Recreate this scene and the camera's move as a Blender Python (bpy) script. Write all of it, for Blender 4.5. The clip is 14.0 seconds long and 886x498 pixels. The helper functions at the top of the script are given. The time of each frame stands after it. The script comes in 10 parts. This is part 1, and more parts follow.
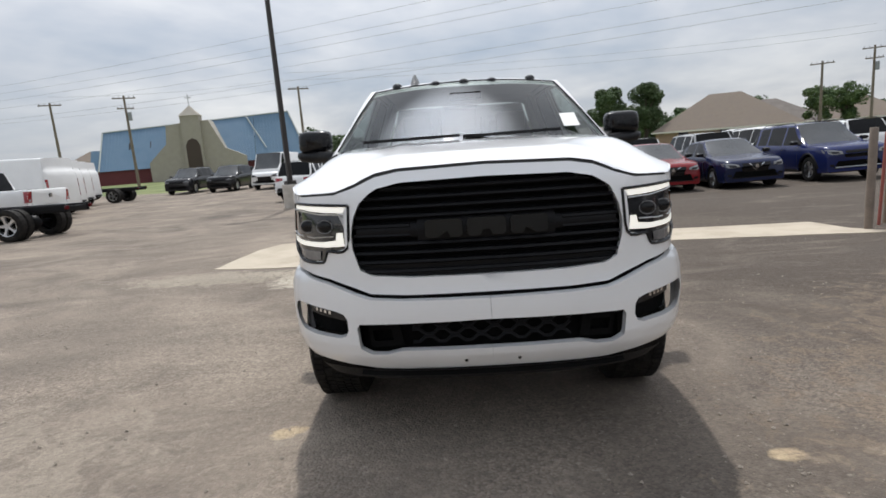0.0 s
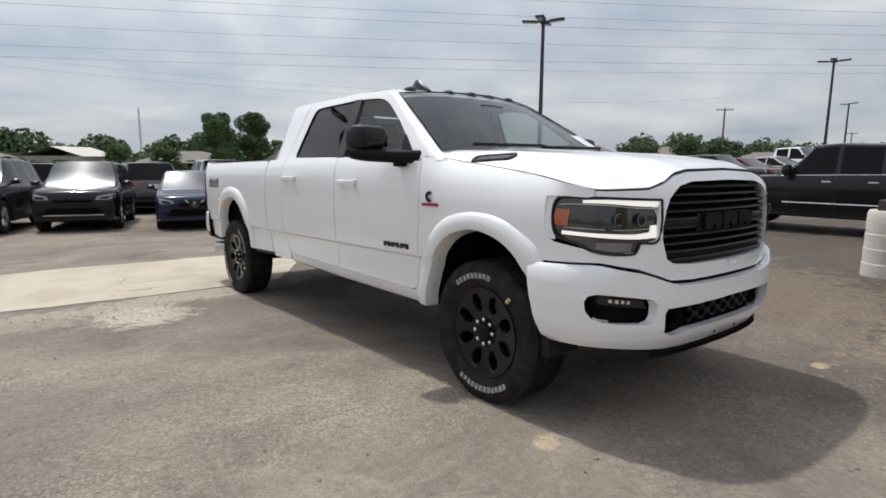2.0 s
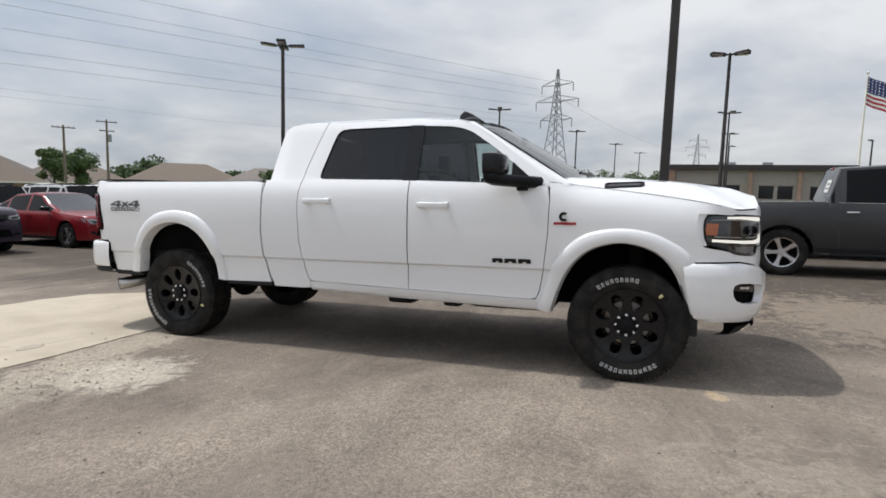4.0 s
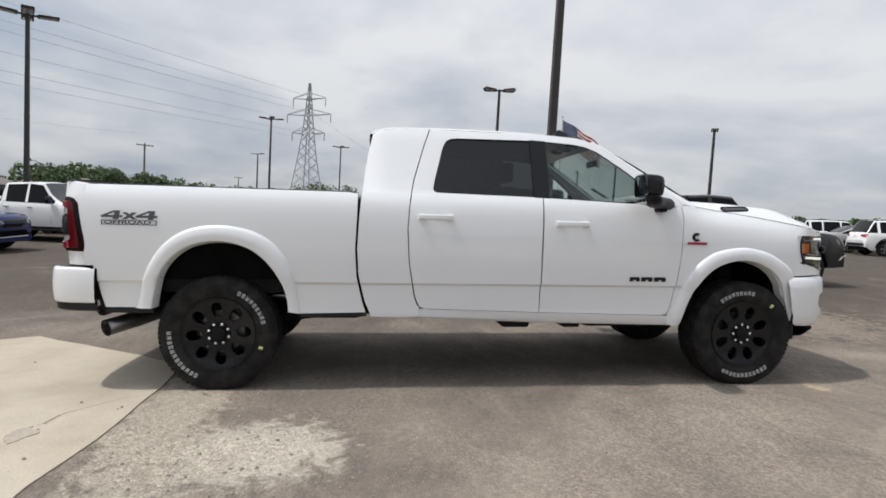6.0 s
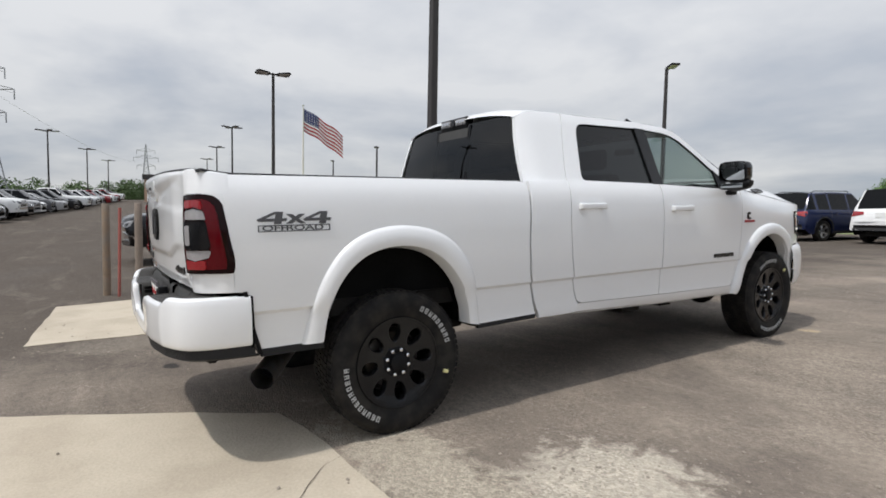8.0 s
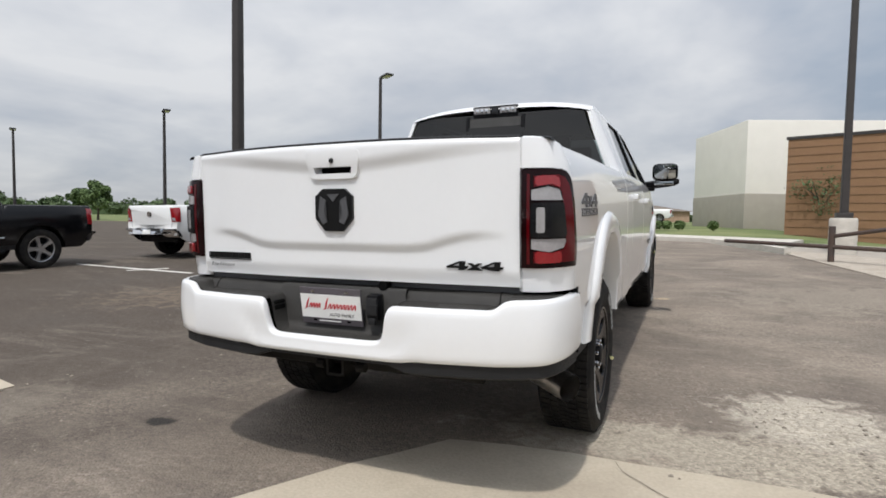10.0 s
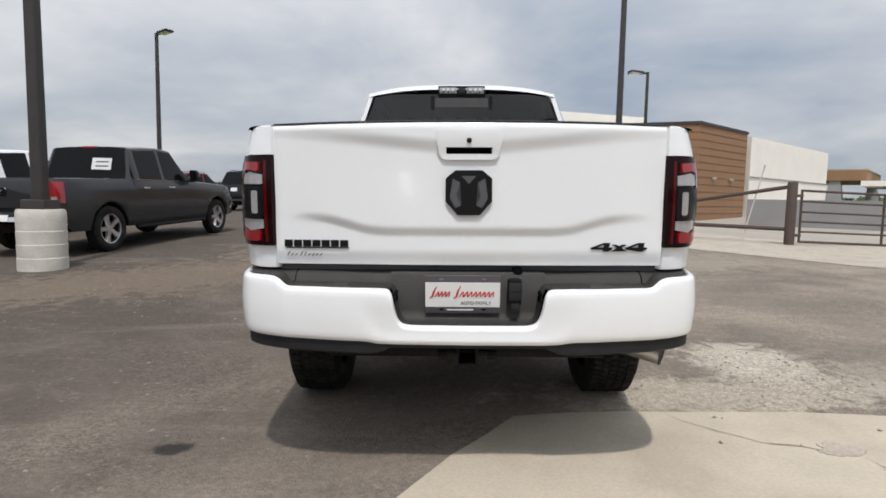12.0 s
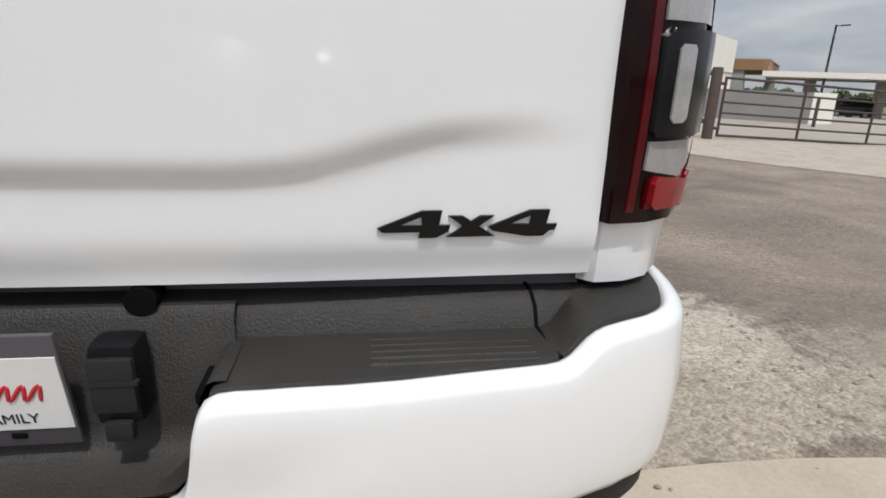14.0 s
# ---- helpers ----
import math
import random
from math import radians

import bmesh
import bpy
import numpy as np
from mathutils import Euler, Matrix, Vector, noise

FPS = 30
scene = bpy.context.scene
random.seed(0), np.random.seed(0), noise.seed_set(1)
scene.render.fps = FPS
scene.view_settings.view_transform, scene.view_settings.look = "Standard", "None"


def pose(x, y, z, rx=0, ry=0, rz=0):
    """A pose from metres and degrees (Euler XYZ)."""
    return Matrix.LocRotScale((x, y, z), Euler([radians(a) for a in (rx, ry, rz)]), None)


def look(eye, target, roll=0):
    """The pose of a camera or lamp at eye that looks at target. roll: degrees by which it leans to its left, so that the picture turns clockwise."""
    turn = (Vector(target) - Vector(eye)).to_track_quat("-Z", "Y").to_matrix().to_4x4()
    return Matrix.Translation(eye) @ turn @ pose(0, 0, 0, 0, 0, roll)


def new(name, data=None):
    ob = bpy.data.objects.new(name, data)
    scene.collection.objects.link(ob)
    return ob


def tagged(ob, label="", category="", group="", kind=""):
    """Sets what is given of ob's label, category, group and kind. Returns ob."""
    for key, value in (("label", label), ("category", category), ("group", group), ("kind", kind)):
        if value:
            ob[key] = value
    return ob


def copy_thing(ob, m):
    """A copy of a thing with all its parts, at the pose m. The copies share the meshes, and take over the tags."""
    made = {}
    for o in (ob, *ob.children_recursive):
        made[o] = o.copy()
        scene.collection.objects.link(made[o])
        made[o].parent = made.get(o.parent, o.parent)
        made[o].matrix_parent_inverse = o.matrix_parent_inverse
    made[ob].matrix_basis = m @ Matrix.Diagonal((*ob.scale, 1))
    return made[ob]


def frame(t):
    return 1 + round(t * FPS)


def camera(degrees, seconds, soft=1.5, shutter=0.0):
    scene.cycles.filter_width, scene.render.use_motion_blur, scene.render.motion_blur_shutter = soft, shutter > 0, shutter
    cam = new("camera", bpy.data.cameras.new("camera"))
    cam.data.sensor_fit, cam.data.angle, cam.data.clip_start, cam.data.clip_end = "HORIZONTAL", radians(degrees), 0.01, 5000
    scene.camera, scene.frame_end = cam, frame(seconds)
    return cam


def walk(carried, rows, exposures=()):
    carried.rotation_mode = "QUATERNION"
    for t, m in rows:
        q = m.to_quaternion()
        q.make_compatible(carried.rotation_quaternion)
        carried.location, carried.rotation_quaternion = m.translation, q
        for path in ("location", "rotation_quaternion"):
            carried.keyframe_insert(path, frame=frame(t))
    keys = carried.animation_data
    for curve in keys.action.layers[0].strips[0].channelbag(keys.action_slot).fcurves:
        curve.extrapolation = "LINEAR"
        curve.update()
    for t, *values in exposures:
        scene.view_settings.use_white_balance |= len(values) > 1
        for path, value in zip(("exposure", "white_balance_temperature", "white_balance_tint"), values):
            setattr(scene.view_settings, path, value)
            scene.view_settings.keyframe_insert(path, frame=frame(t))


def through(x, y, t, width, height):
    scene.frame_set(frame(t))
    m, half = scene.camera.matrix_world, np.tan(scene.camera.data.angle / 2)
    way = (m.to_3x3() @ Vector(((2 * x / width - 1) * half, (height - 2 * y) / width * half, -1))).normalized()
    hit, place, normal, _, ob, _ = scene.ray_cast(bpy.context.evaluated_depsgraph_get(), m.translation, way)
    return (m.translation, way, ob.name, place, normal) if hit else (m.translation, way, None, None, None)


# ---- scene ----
cam = camera(76.3, 14.0, soft=1.7)
# seconds, eye, yaw, pitch, roll
PATH = [
    (0, (-0.118, -3.332, 1.467), 1.49, -10.55, -4.52),
    (0.5, (-0.914, -3.186, 1.473), -10.04, -10.66, -3.60),
    (1, (-1.694, -2.925, 1.452), -19.86, -9.80, -2.28),
    (1.5, (-2.419, -2.628, 1.434), -29.47, -9.17, -1.09),
    (2, (-3.142, -2.289, 1.426), -39.22, -9.21, 0.35),
    (2.5, (-3.788, -1.835, 1.448), -47.44, -8.63, 0.49),
    (2.7, (-4.029, -1.615, 1.431), -51.23, -7.87, 0.88),
    (3.2, (-4.583, -1.082, 1.422), -59.31, -7.09, 1.20),
    (3.7, (-4.978, -0.456, 1.396), -66.59, -6.55, 1.46),
    (4.2, (-5.215, 0.241, 1.362), -73.39, -6.09, 1.68),
    (4.8, (-5.292, 1.142, 1.326), -81.31, -5.39, 2.00),
    (5, (-5.308, 1.459, 1.324), -83.85, -5.09, 1.96),
    (5.5, (-5.249, 2.223, 1.293), -90.60, -4.37, 2.41),
    (6, (-5.156, 2.979, 1.272), -96.74, -3.74, 3.19),
    (6.5, (-4.914, 3.714, 1.261), -103.35, -3.98, 2.45),
    (7, (-4.610, 4.396, 1.232), -109.61, -4.10, 0.80),
    (7.5, (-4.228, 5.029, 1.202), -116.34, -4.45, 0.34),
    (8, (-3.779, 5.636, 1.174), -123.13, -3.81, 1.04),
    (8.5, (-3.268, 6.153, 1.132), -130.95, -3.34, 2.50),
    (9, (-2.715, 6.631, 1.108), -138.97, -2.87, 2.26),
    (9.2, (-2.469, 6.797, 1.085), -141.64, -3.17, 1.71),
    (9.7, (-1.823, 7.149, 1.054), -150.39, -3.12, 1.18),
    (10.2, (-1.118, 7.331, 1.030), -160.12, -3.22, 0.74),
    (10.7, (-0.495, 7.413, 1.019), -168.92, -3.49, 0.42),
    (11.3, (-0.053, 7.480, 1.032), -175.58, -4.07, 0.18),
    (11.5, (0.015, 7.509, 1.043), -176.76, -4.31, 0.14),
    (12, (0.082, 7.551, 1.042), -179.14, -5.13, 1.03),
    (12.5, (-0.027, 7.298, 0.985), -182.60, -8.06, 3.93),
    (13, (-0.213, 6.874, 1.033), -186.06, -11.20, 5.65),
    (13.5, (-0.351, 6.333, 1.034), -186.83, -13.49, 4.90),
    (14, (-0.482, 5.891, 1.027), -188.25, -16.46, 2.54),
]


def aim(eye, yaw, pitch, roll):
    return Matrix.Translation(eye) @ pose(0, 0, 0, 0, 0, yaw) @ pose(0, 0, 0, 90 + pitch) @ pose(0, 0, 0, 0, 0, roll)


walk(cam, [(t, aim(*row)) for t, *row in PATH], [(0, 0.08), (1.5, 0.03), (2.7, 0.04), (5, 0.02), (8, -0.04), (11.5, -0.02), (12.5, -0.08), (13, -0.12), (13.5, -0.13), (14, -0.15)])

# ---------------------------------------------------------------- light
SUN_DIR = Vector((-0.03, 0.52, 1.0)).normalized()
elev = math.asin(SUN_DIR.z)
azim = math.atan2(SUN_DIR.x, SUN_DIR.y)

world = bpy.data.worlds.new("overcast_sky")
scene.world = world
world.use_nodes = True
wt = world.node_tree
wt.nodes.clear()


def wnode(kind, **props):
    n = wt.nodes.new(kind)
    for k, v in props.items():
        n.inputs[k].default_value = v
    return n


def wlink(a, b):
    wt.links.new(a, b)


w_out = wnode("ShaderNodeOutputWorld")
w_bg = wnode("ShaderNodeBackground", Strength=0.95)
w_tc = wnode("ShaderNodeTexCoord")
w_sky = wt.nodes.new("ShaderNodeTexSky")
w_sky.sky_type, w_sky.sun_disc = "NISHITA", False
w_sky.sun_elevation, w_sky.sun_rotation = elev, azim
w_dim = wt.nodes.new("ShaderNodeMix")
w_dim.data_type, w_dim.blend_type = "RGBA", "MULTIPLY"
w_dim.inputs["Factor"].default_value = 1.0
w_dim.inputs["B"].default_value = (0.085, 0.085, 0.085, 1)
wlink(w_sky.outputs["Color"], w_dim.inputs["A"])
# the cloud deck: the direction laid onto a flat sheet overhead
w_sep = wnode("ShaderNodeSeparateXYZ")
wlink(w_tc.outputs["Generated"], w_sep.inputs[0])
w_up = wt.nodes.new("ShaderNodeMath")
w_up.operation = "MAXIMUM"
wlink(w_sep.outputs["Z"], w_up.inputs[0])
w_up.inputs[1].default_value = 0.0
w_add = wt.nodes.new("ShaderNodeMath")
w_add.operation = "ADD"
wlink(w_up.outputs[0], w_add.inputs[0])
w_add.inputs[1].default_value = 0.24
w_div = wt.nodes.new("ShaderNodeVectorMath")
w_div.operation = "DIVIDE"
wlink(w_tc.outputs["Generated"], w_div.inputs[0])
w_comb = wnode("ShaderNodeCombineXYZ")
for axis in "XYZ":
    wlink(w_add.outputs[0], w_comb.inputs[axis])
wlink(w_comb.outputs[0], w_div.inputs[1])
w_n1 = wnode("ShaderNodeTexNoise", Scale=0.85, Detail=5.0, Roughness=0.5, Distortion=0.5)
w_n2 = wnode("ShaderNodeTexNoise", Scale=3.2, Detail=4.0, Roughness=0.55)
wlink(w_div.outputs[0], w_n1.inputs["Vector"])
wlink(w_div.outputs[0], w_n2.inputs["Vector"])
w_mixn = wt.nodes.new("ShaderNodeMix")
w_mixn.inputs["Factor"].default_value = 0.22
wlink(w_n1.outputs["Fac"], w_mixn.inputs["A"])
wlink(w_n2.outputs["Fac"], w_mixn.inputs["B"])
w_ramp = wnode("ShaderNodeValToRGB")
el = w_ramp.color_ramp.elements
el[0].position, el[0].color = 0.34, (0.44, 0.515, 0.625, 1)
el[1].position, el[1].color = 0.66, (0.93, 0.94, 0.96, 1)
mid = el.new(0.50)
mid.color = (0.665, 0.70, 0.765, 1)
wlink(w_mixn.outputs["Result"], w_ramp.inputs["Fac"])
# an overcast sky grows brighter towards the zenith and round the sun
w_grad = wt.nodes.new("ShaderNodeMapRange")
w_grad.inputs["From Min"].default_value, w_grad.inputs["From Max"].default_value = 0.0, 0.55
w_grad.inputs["To Min"].default_value, w_grad.inputs["To Max"].default_value = 0.78, 1.16
wlink(w_sep.outputs["Z"], w_grad.inputs["Value"])
w_dot = wt.nodes.new("ShaderNodeVectorMath")
w_dot.operation = "DOT_PRODUCT"
wlink(w_tc.outputs["Generated"], w_dot.inputs[0])
w_dot.inputs[1].default_value = SUN_DIR
w_glow = wt.nodes.new("ShaderNodeMapRange")
w_glow.interpolation_type = "SMOOTHSTEP"
w_glow.inputs["From Min"].default_value, w_glow.inputs["From Max"].default_value = 0.965, 1.0
w_glow.inputs["To Min"].default_value, w_glow.inputs["To Max"].default_value = 0.0, 8.0
wlink(w_dot.outputs["Value"], w_glow.inputs["Value"])
w_broad = wt.nodes.new("ShaderNodeMapRange")
w_broad.interpolation_type = "SMOOTHSTEP"
w_broad.inputs["From Min"].default_value, w_broad.inputs["From Max"].default_value = 0.30, 0.95
w_broad.inputs["To Min"].default_value, w_broad.inputs["To Max"].default_value = 0.0, 0.30
wlink(w_dot.outputs["Value"], w_broad.inputs["Value"])
w_both = wt.nodes.new("ShaderNodeMath")
w_both.operation = "ADD"
wlink(w_glow.outputs[0], w_both.inputs[0])
wlink(w_broad.outputs[0], w_both.inputs[1])
w_sum = wt.nodes.new("ShaderNodeMath")
w_sum.operation = "ADD"
wlink(w_grad.outputs[0], w_sum.inputs[0])
wlink(w_both.outputs[0], w_sum.inputs[1])
w_lit = wt.nodes.new("ShaderNodeVectorMath")
w_lit.operation = "SCALE"
wlink(w_ramp.outputs["Color"], w_lit.inputs[0])
wlink(w_sum.outputs[0], w_lit.inputs["Scale"])
w_all = wt.nodes.new("ShaderNodeMix")
w_all.data_type = "RGBA"
w_all.inputs["Factor"].default_value = 0.88
wlink(w_dim.outputs["Result"], w_all.inputs["A"])
wlink(w_lit.outputs[0], w_all.inputs["B"])
wlink(w_all.outputs["Result"], w_bg.inputs["Color"])
wlink(w_bg.outputs[0], w_out.inputs[0])

sun = new("sun", bpy.data.lights.new("sun", "SUN"))
sun.data.energy, sun.data.angle, sun.data.color = 2.45, radians(1.6), (1.0, 0.965, 0.92)
sun.matrix_world = look((0, 0, 30), Vector((0, 0, 30)) - SUN_DIR)

# ---------------------------------------------------------------- materials
def surface(name, base, rough=0.5, metal=0.0, vary=0.10, scale=6.0, bump=0.0, fine=180.0, coat=0.0, tint=None, own=False, spec=0.5):
    """A node material: a base colour that drifts at two scales, with fine relief. own: the colour of the object itself."""
    m = bpy.data.materials.new(name)
    m.use_nodes = True
    nt = m.node_tree
    b = nt.nodes["Principled BSDF"]
    b.inputs["Roughness"].default_value = rough
    b.inputs["Metallic"].default_value = metal
    b.inputs["Coat Weight"].default_value = coat
    b.inputs["Coat Roughness"].default_value = 0.04
    b.inputs["Specular IOR Level"].default_value = spec
    tc = nt.nodes.new("ShaderNodeTexCoord")
    big = nt.nodes.new("ShaderNodeTexNoise")
    big.inputs["Scale"].default_value, big.inputs["Detail"].default_value = scale, 6
    small = nt.nodes.new("ShaderNodeTexNoise")
    small.inputs["Scale"].default_value, small.inputs["Detail"].default_value = fine, 3
    for n in (big, small):
        nt.links.new(tc.outputs["Object"], n.inputs["Vector"])
    both = nt.nodes.new("ShaderNodeMix")
    both.inputs["Factor"].default_value = 0.4
    nt.links.new(big.outputs["Fac"], both.inputs["A"])
    nt.links.new(small.outputs["Fac"], both.inputs["B"])
    span = nt.nodes.new("ShaderNodeMapRange")
    span.inputs["From Min"].default_value, span.inputs["From Max"].default_value = 0.3, 0.7
    span.inputs["To Min"].default_value, span.inputs["To Max"].default_value = 1 - vary, 1 + vary
    nt.links.new(both.outputs["Result"], span.inputs["Value"])
    mul = nt.nodes.new("ShaderNodeVectorMath")
    mul.operation = "SCALE"
    if own:
        info = nt.nodes.new("ShaderNodeObjectInfo")
        nt.links.new(info.outputs["Color"], mul.inputs[0])
    elif tint:
        mix = nt.nodes.new("ShaderNodeMix")
        mix.data_type = "RGBA"
        mix.inputs["A"].default_value, mix.inputs["B"].default_value = (*base, 1), (*tint, 1)
        edge = nt.nodes.new("ShaderNodeMapRange")
        edge.inputs["From Min"].default_value, edge.inputs["From Max"].default_value = 0.42, 0.62
        nt.links.new(big.outputs["Fac"], edge.inputs["Value"])
        nt.links.new(edge.outputs[0], mix.inputs["Factor"])
        nt.links.new(mix.outputs["Result"], mul.inputs[0])
    else:
        mul.inputs[0].default_value = base
    nt.links.new(span.outputs[0], mul.inputs["Scale"])
    nt.links.new(mul.outputs[0], b.inputs["Base Color"])
    if bump:
        bn = nt.nodes.new("ShaderNodeBump")
        bn.inputs["Strength"].default_value, bn.inputs["Distance"].default_value = bump, 0.01
        nt.links.new(small.outputs["Fac"], bn.inputs["Height"])
        nt.links.new(bn.outputs[0], b.inputs["Normal"])
    return m


def glassy(name, tint, rough=0.02, through=0.6, ior=1.6):
    """Window glass: a thin tinted pane with a mirror sheen."""
    m = bpy.data.materials.new(name)
    m.use_nodes = True
    nt = m.node_tree
    nt.nodes.clear()
    out = nt.nodes.new("ShaderNodeOutputMaterial")
    clear = nt.nodes.new("ShaderNodeBsdfTransparent")
    clear.inputs["Color"].default_value = (*[c * through for c in tint], 1)
    gloss = nt.nodes.new("ShaderNodeBsdfGlossy")
    gloss.inputs["Roughness"].default_value = rough
    # the same mirror sheen from both sides of the pane
    lw = nt.nodes.new("ShaderNodeLayerWeight")
    lw.inputs["Blend"].default_value = 0.5
    steep = nt.nodes.new("ShaderNodeMath")
    steep.operation = "POWER"
    nt.links.new(lw.outputs["Facing"], steep.inputs[0])
    steep.inputs[1].default_value = 5.0
    base = ((ior - 1) / (ior + 1)) ** 2
    fres = nt.nodes.new("ShaderNodeMapRange")
    fres.inputs["To Min"].default_value, fres.inputs["To Max"].default_value = base, 1.0
    nt.links.new(steep.outputs[0], fres.inputs["Value"])
    mix = nt.nodes.new("ShaderNodeMixShader")
    nt.links.new(fres.outputs[0], mix.inputs[0])
    nt.links.new(clear.outputs[0], mix.inputs[1])
    nt.links.new(gloss.outputs[0], mix.inputs[2])
    nt.links.new(mix.outputs[0], out.inputs[0])
    return m


def glowing(name, colour, strength):
    m = bpy.data.materials.new(name)
    m.use_nodes = True
    b = m.node_tree.nodes["Principled BSDF"]
    b.inputs["Base Color"].default_value = (*colour, 1)
    b.inputs["Emission Color"].default_value = (*colour, 1)
    b.inputs["Emission Strength"].default_value = strength
    return m


def asphalt_material():
    """Worn grey asphalt: stone grain, pale dust drifts, darker damp-looking patches and fine cracks."""
    m = bpy.data.materials.new("asphalt")
    m.use_nodes = True
    nt = m.node_tree
    b = nt.nodes["Principled BSDF"]
    b.inputs["Roughness"].default_value = 0.92
    b.inputs["Specular IOR Level"].default_value = 0.25
    tc = nt.nodes.new("ShaderNodeTexCoord")

    def noise(scale, detail, rough=0.55, warp=0.0, stretch=None):
        n = nt.nodes.new("ShaderNodeTexNoise")
        for k, v in (("Scale", scale), ("Detail", detail), ("Roughness", rough), ("Distortion", warp)):
            n.inputs[k].default_value = v
        if stretch:
            mp = nt.nodes.new("ShaderNodeMapping")
            mp.inputs["Scale"].default_value = stretch
            mp.inputs["Rotation"].default_value = (0, 0, 0.5)
            nt.links.new(tc.outputs["Object"], mp.inputs[0])
            nt.links.new(mp.outputs[0], n.inputs["Vector"])
        else:
            nt.links.new(tc.outputs["Object"], n.inputs["Vector"])
        return n.outputs["Fac"]

    def span(fac, lo, hi, a, z):
        r = nt.nodes.new("ShaderNodeMapRange")
        for k, v in (("From Min", lo), ("From Max", hi), ("To Min", a), ("To Max", z)):
            r.inputs[k].default_value = v
        nt.links.new(fac, r.inputs["Value"])
        return r.outputs[0]

    def blend(fac, one, two):
        x = nt.nodes.new("ShaderNodeMix")
        x.data_type = "RGBA"
        nt.links.new(fac, x.inputs["Factor"])
        for key, v in (("A", one), ("B", two)):
            if isinstance(v, tuple):
                x.inputs[key].default_value = (*v, 1)
            else:
                nt.links.new(v, x.inputs[key])
        return x.outputs["Result"]

    sep = nt.nodes.new("ShaderNodeSeparateXYZ")
    nt.links.new(tc.outputs["Object"], sep.inputs[0])
    # newer, darker asphalt lies beyond a ragged line past the driver's side
    wob = span(noise(0.30, 5, 0.6, 0.5), 0.3, 0.7, -1.6, 1.6)
    edge = nt.nodes.new("ShaderNodeMath")
    edge.operation = "ADD"
    nt.links.new(sep.outputs["X"], edge.inputs[0])
    nt.links.new(wob, edge.inputs[1])
    fresh = span(edge.outputs[0], 0.2, 2.6, 0, 0.90)
    dust = span(noise(0.45, 8, 0.66, 0.8), 0.36, 0.66, 0, 1)
    c = blend(dust, (0.1411, 0.1176, 0.098), (0.2718, 0.2273, 0.1829))
    drift = span(noise(1.1, 8, 0.72, 0.9, (0.5, 1.1, 1)), 0.50, 0.72, 0, 0.6)
    c = blend(drift, c, (0.3527, 0.3005, 0.2417))
    c = blend(fresh, c, (0.072, 0.058, 0.047))
    haze = span(noise(0.9, 7, 0.7, 0.9, (0.5, 1.6, 1)), 0.54, 0.74, 0, 0.65)
    c = blend(haze, c, (0.2286, 0.192, 0.1568))
    dark = span(noise(0.22, 6, 0.55, 0.4), 0.54, 0.66, 0, 0.5)
    c = blend(dark, c, (0.0914, 0.0784, 0.0679))
    speck = span(noise(16, 4, 0.7), 0.62, 0.74, 0, 0.55)
    c = blend(speck, c, (0.3527, 0.3201, 0.2743))
    # broken edges and spills with a shape of their own: middle, half axes, turn, colour, strength, raggedness
    rag = noise(5.5, 7, 0.68, 0.6)
    for cx, cy, rx, ry, turn, colour, amount, rough_edge in (
            (-2.08, 3.60, 0.42, 0.50, 0.3, (0.4442, 0.3985, 0.3266), 0.85, 1.0), (-1.6, 4.20, 1.2, 0.26, 0.05, (0.3919, 0.3462, 0.2743), 0.75, 1.3), (-3.2, 4.0, 1.3, 0.45, 0.0, (0.3266, 0.2874, 0.2286), 0.6, 1.4),
            (1.39, 4.98, 0.11, 0.06, 0.2, (0.026, 0.024, 0.022), 0.92, 0.9),
            (-1.08, -0.58, 0.09, 0.06, 0.4, (0.4703, 0.3658, 0.2352), 0.75, 1.1), (1.25, -1.05, 0.08, 0.05, 0.1, (0.4703, 0.3658, 0.2352), 0.75, 1.1),
            (3.9, 0.3, 2.6, 1.2, 0.7, (0.165, 0.128, 0.096), 0.75, 1.6), (2.2, -2.6, 1.6, 1.2, 0.2, (0.2482, 0.2025, 0.1568), 0.7, 1.6), (3.4, 7.6, 2.4, 0.8, -0.5, (0.105, 0.086, 0.068), 0.7, 1.6),
            (-3.4, -1.4, 1.6, 1.0, 0.5, (0.2743, 0.2352, 0.1894), 0.7, 1.6), (2.6, 5.3, 0.4, 0.5, 0.2, (0.20, 0.172, 0.14), 0.5, 1.3)):
        mp = nt.nodes.new("ShaderNodeMapping")
        mp.vector_type = "TEXTURE"
        mp.inputs["Location"].default_value = (cx, cy, 0)
        mp.inputs["Rotation"].default_value = (0, 0, turn)
        mp.inputs["Scale"].default_value = (rx, ry, 1)
        flat = nt.nodes.new("ShaderNodeCombineXYZ")
        nt.links.new(sep.outputs["X"], flat.inputs[0])
        nt.links.new(sep.outputs["Y"], flat.inputs[1])
        nt.links.new(flat.outputs[0], mp.inputs[0])
        far = nt.nodes.new("ShaderNodeVectorMath")
        far.operation = "LENGTH"
        nt.links.new(mp.outputs[0], far.inputs[0])
        edge = nt.nodes.new("ShaderNodeMath")
        edge.operation = "MULTIPLY_ADD"
        nt.links.new(rag, edge.inputs[0])
        edge.inputs[1].default_value = 2.2 * rough_edge
        nt.links.new(far.outputs["Value"], edge.inputs[2])
        c = blend(span(edge.outputs[0], 0.75 + 1.1 * rough_edge, 1.15 + 1.1 * rough_edge, amount, 0.0), c, colour)
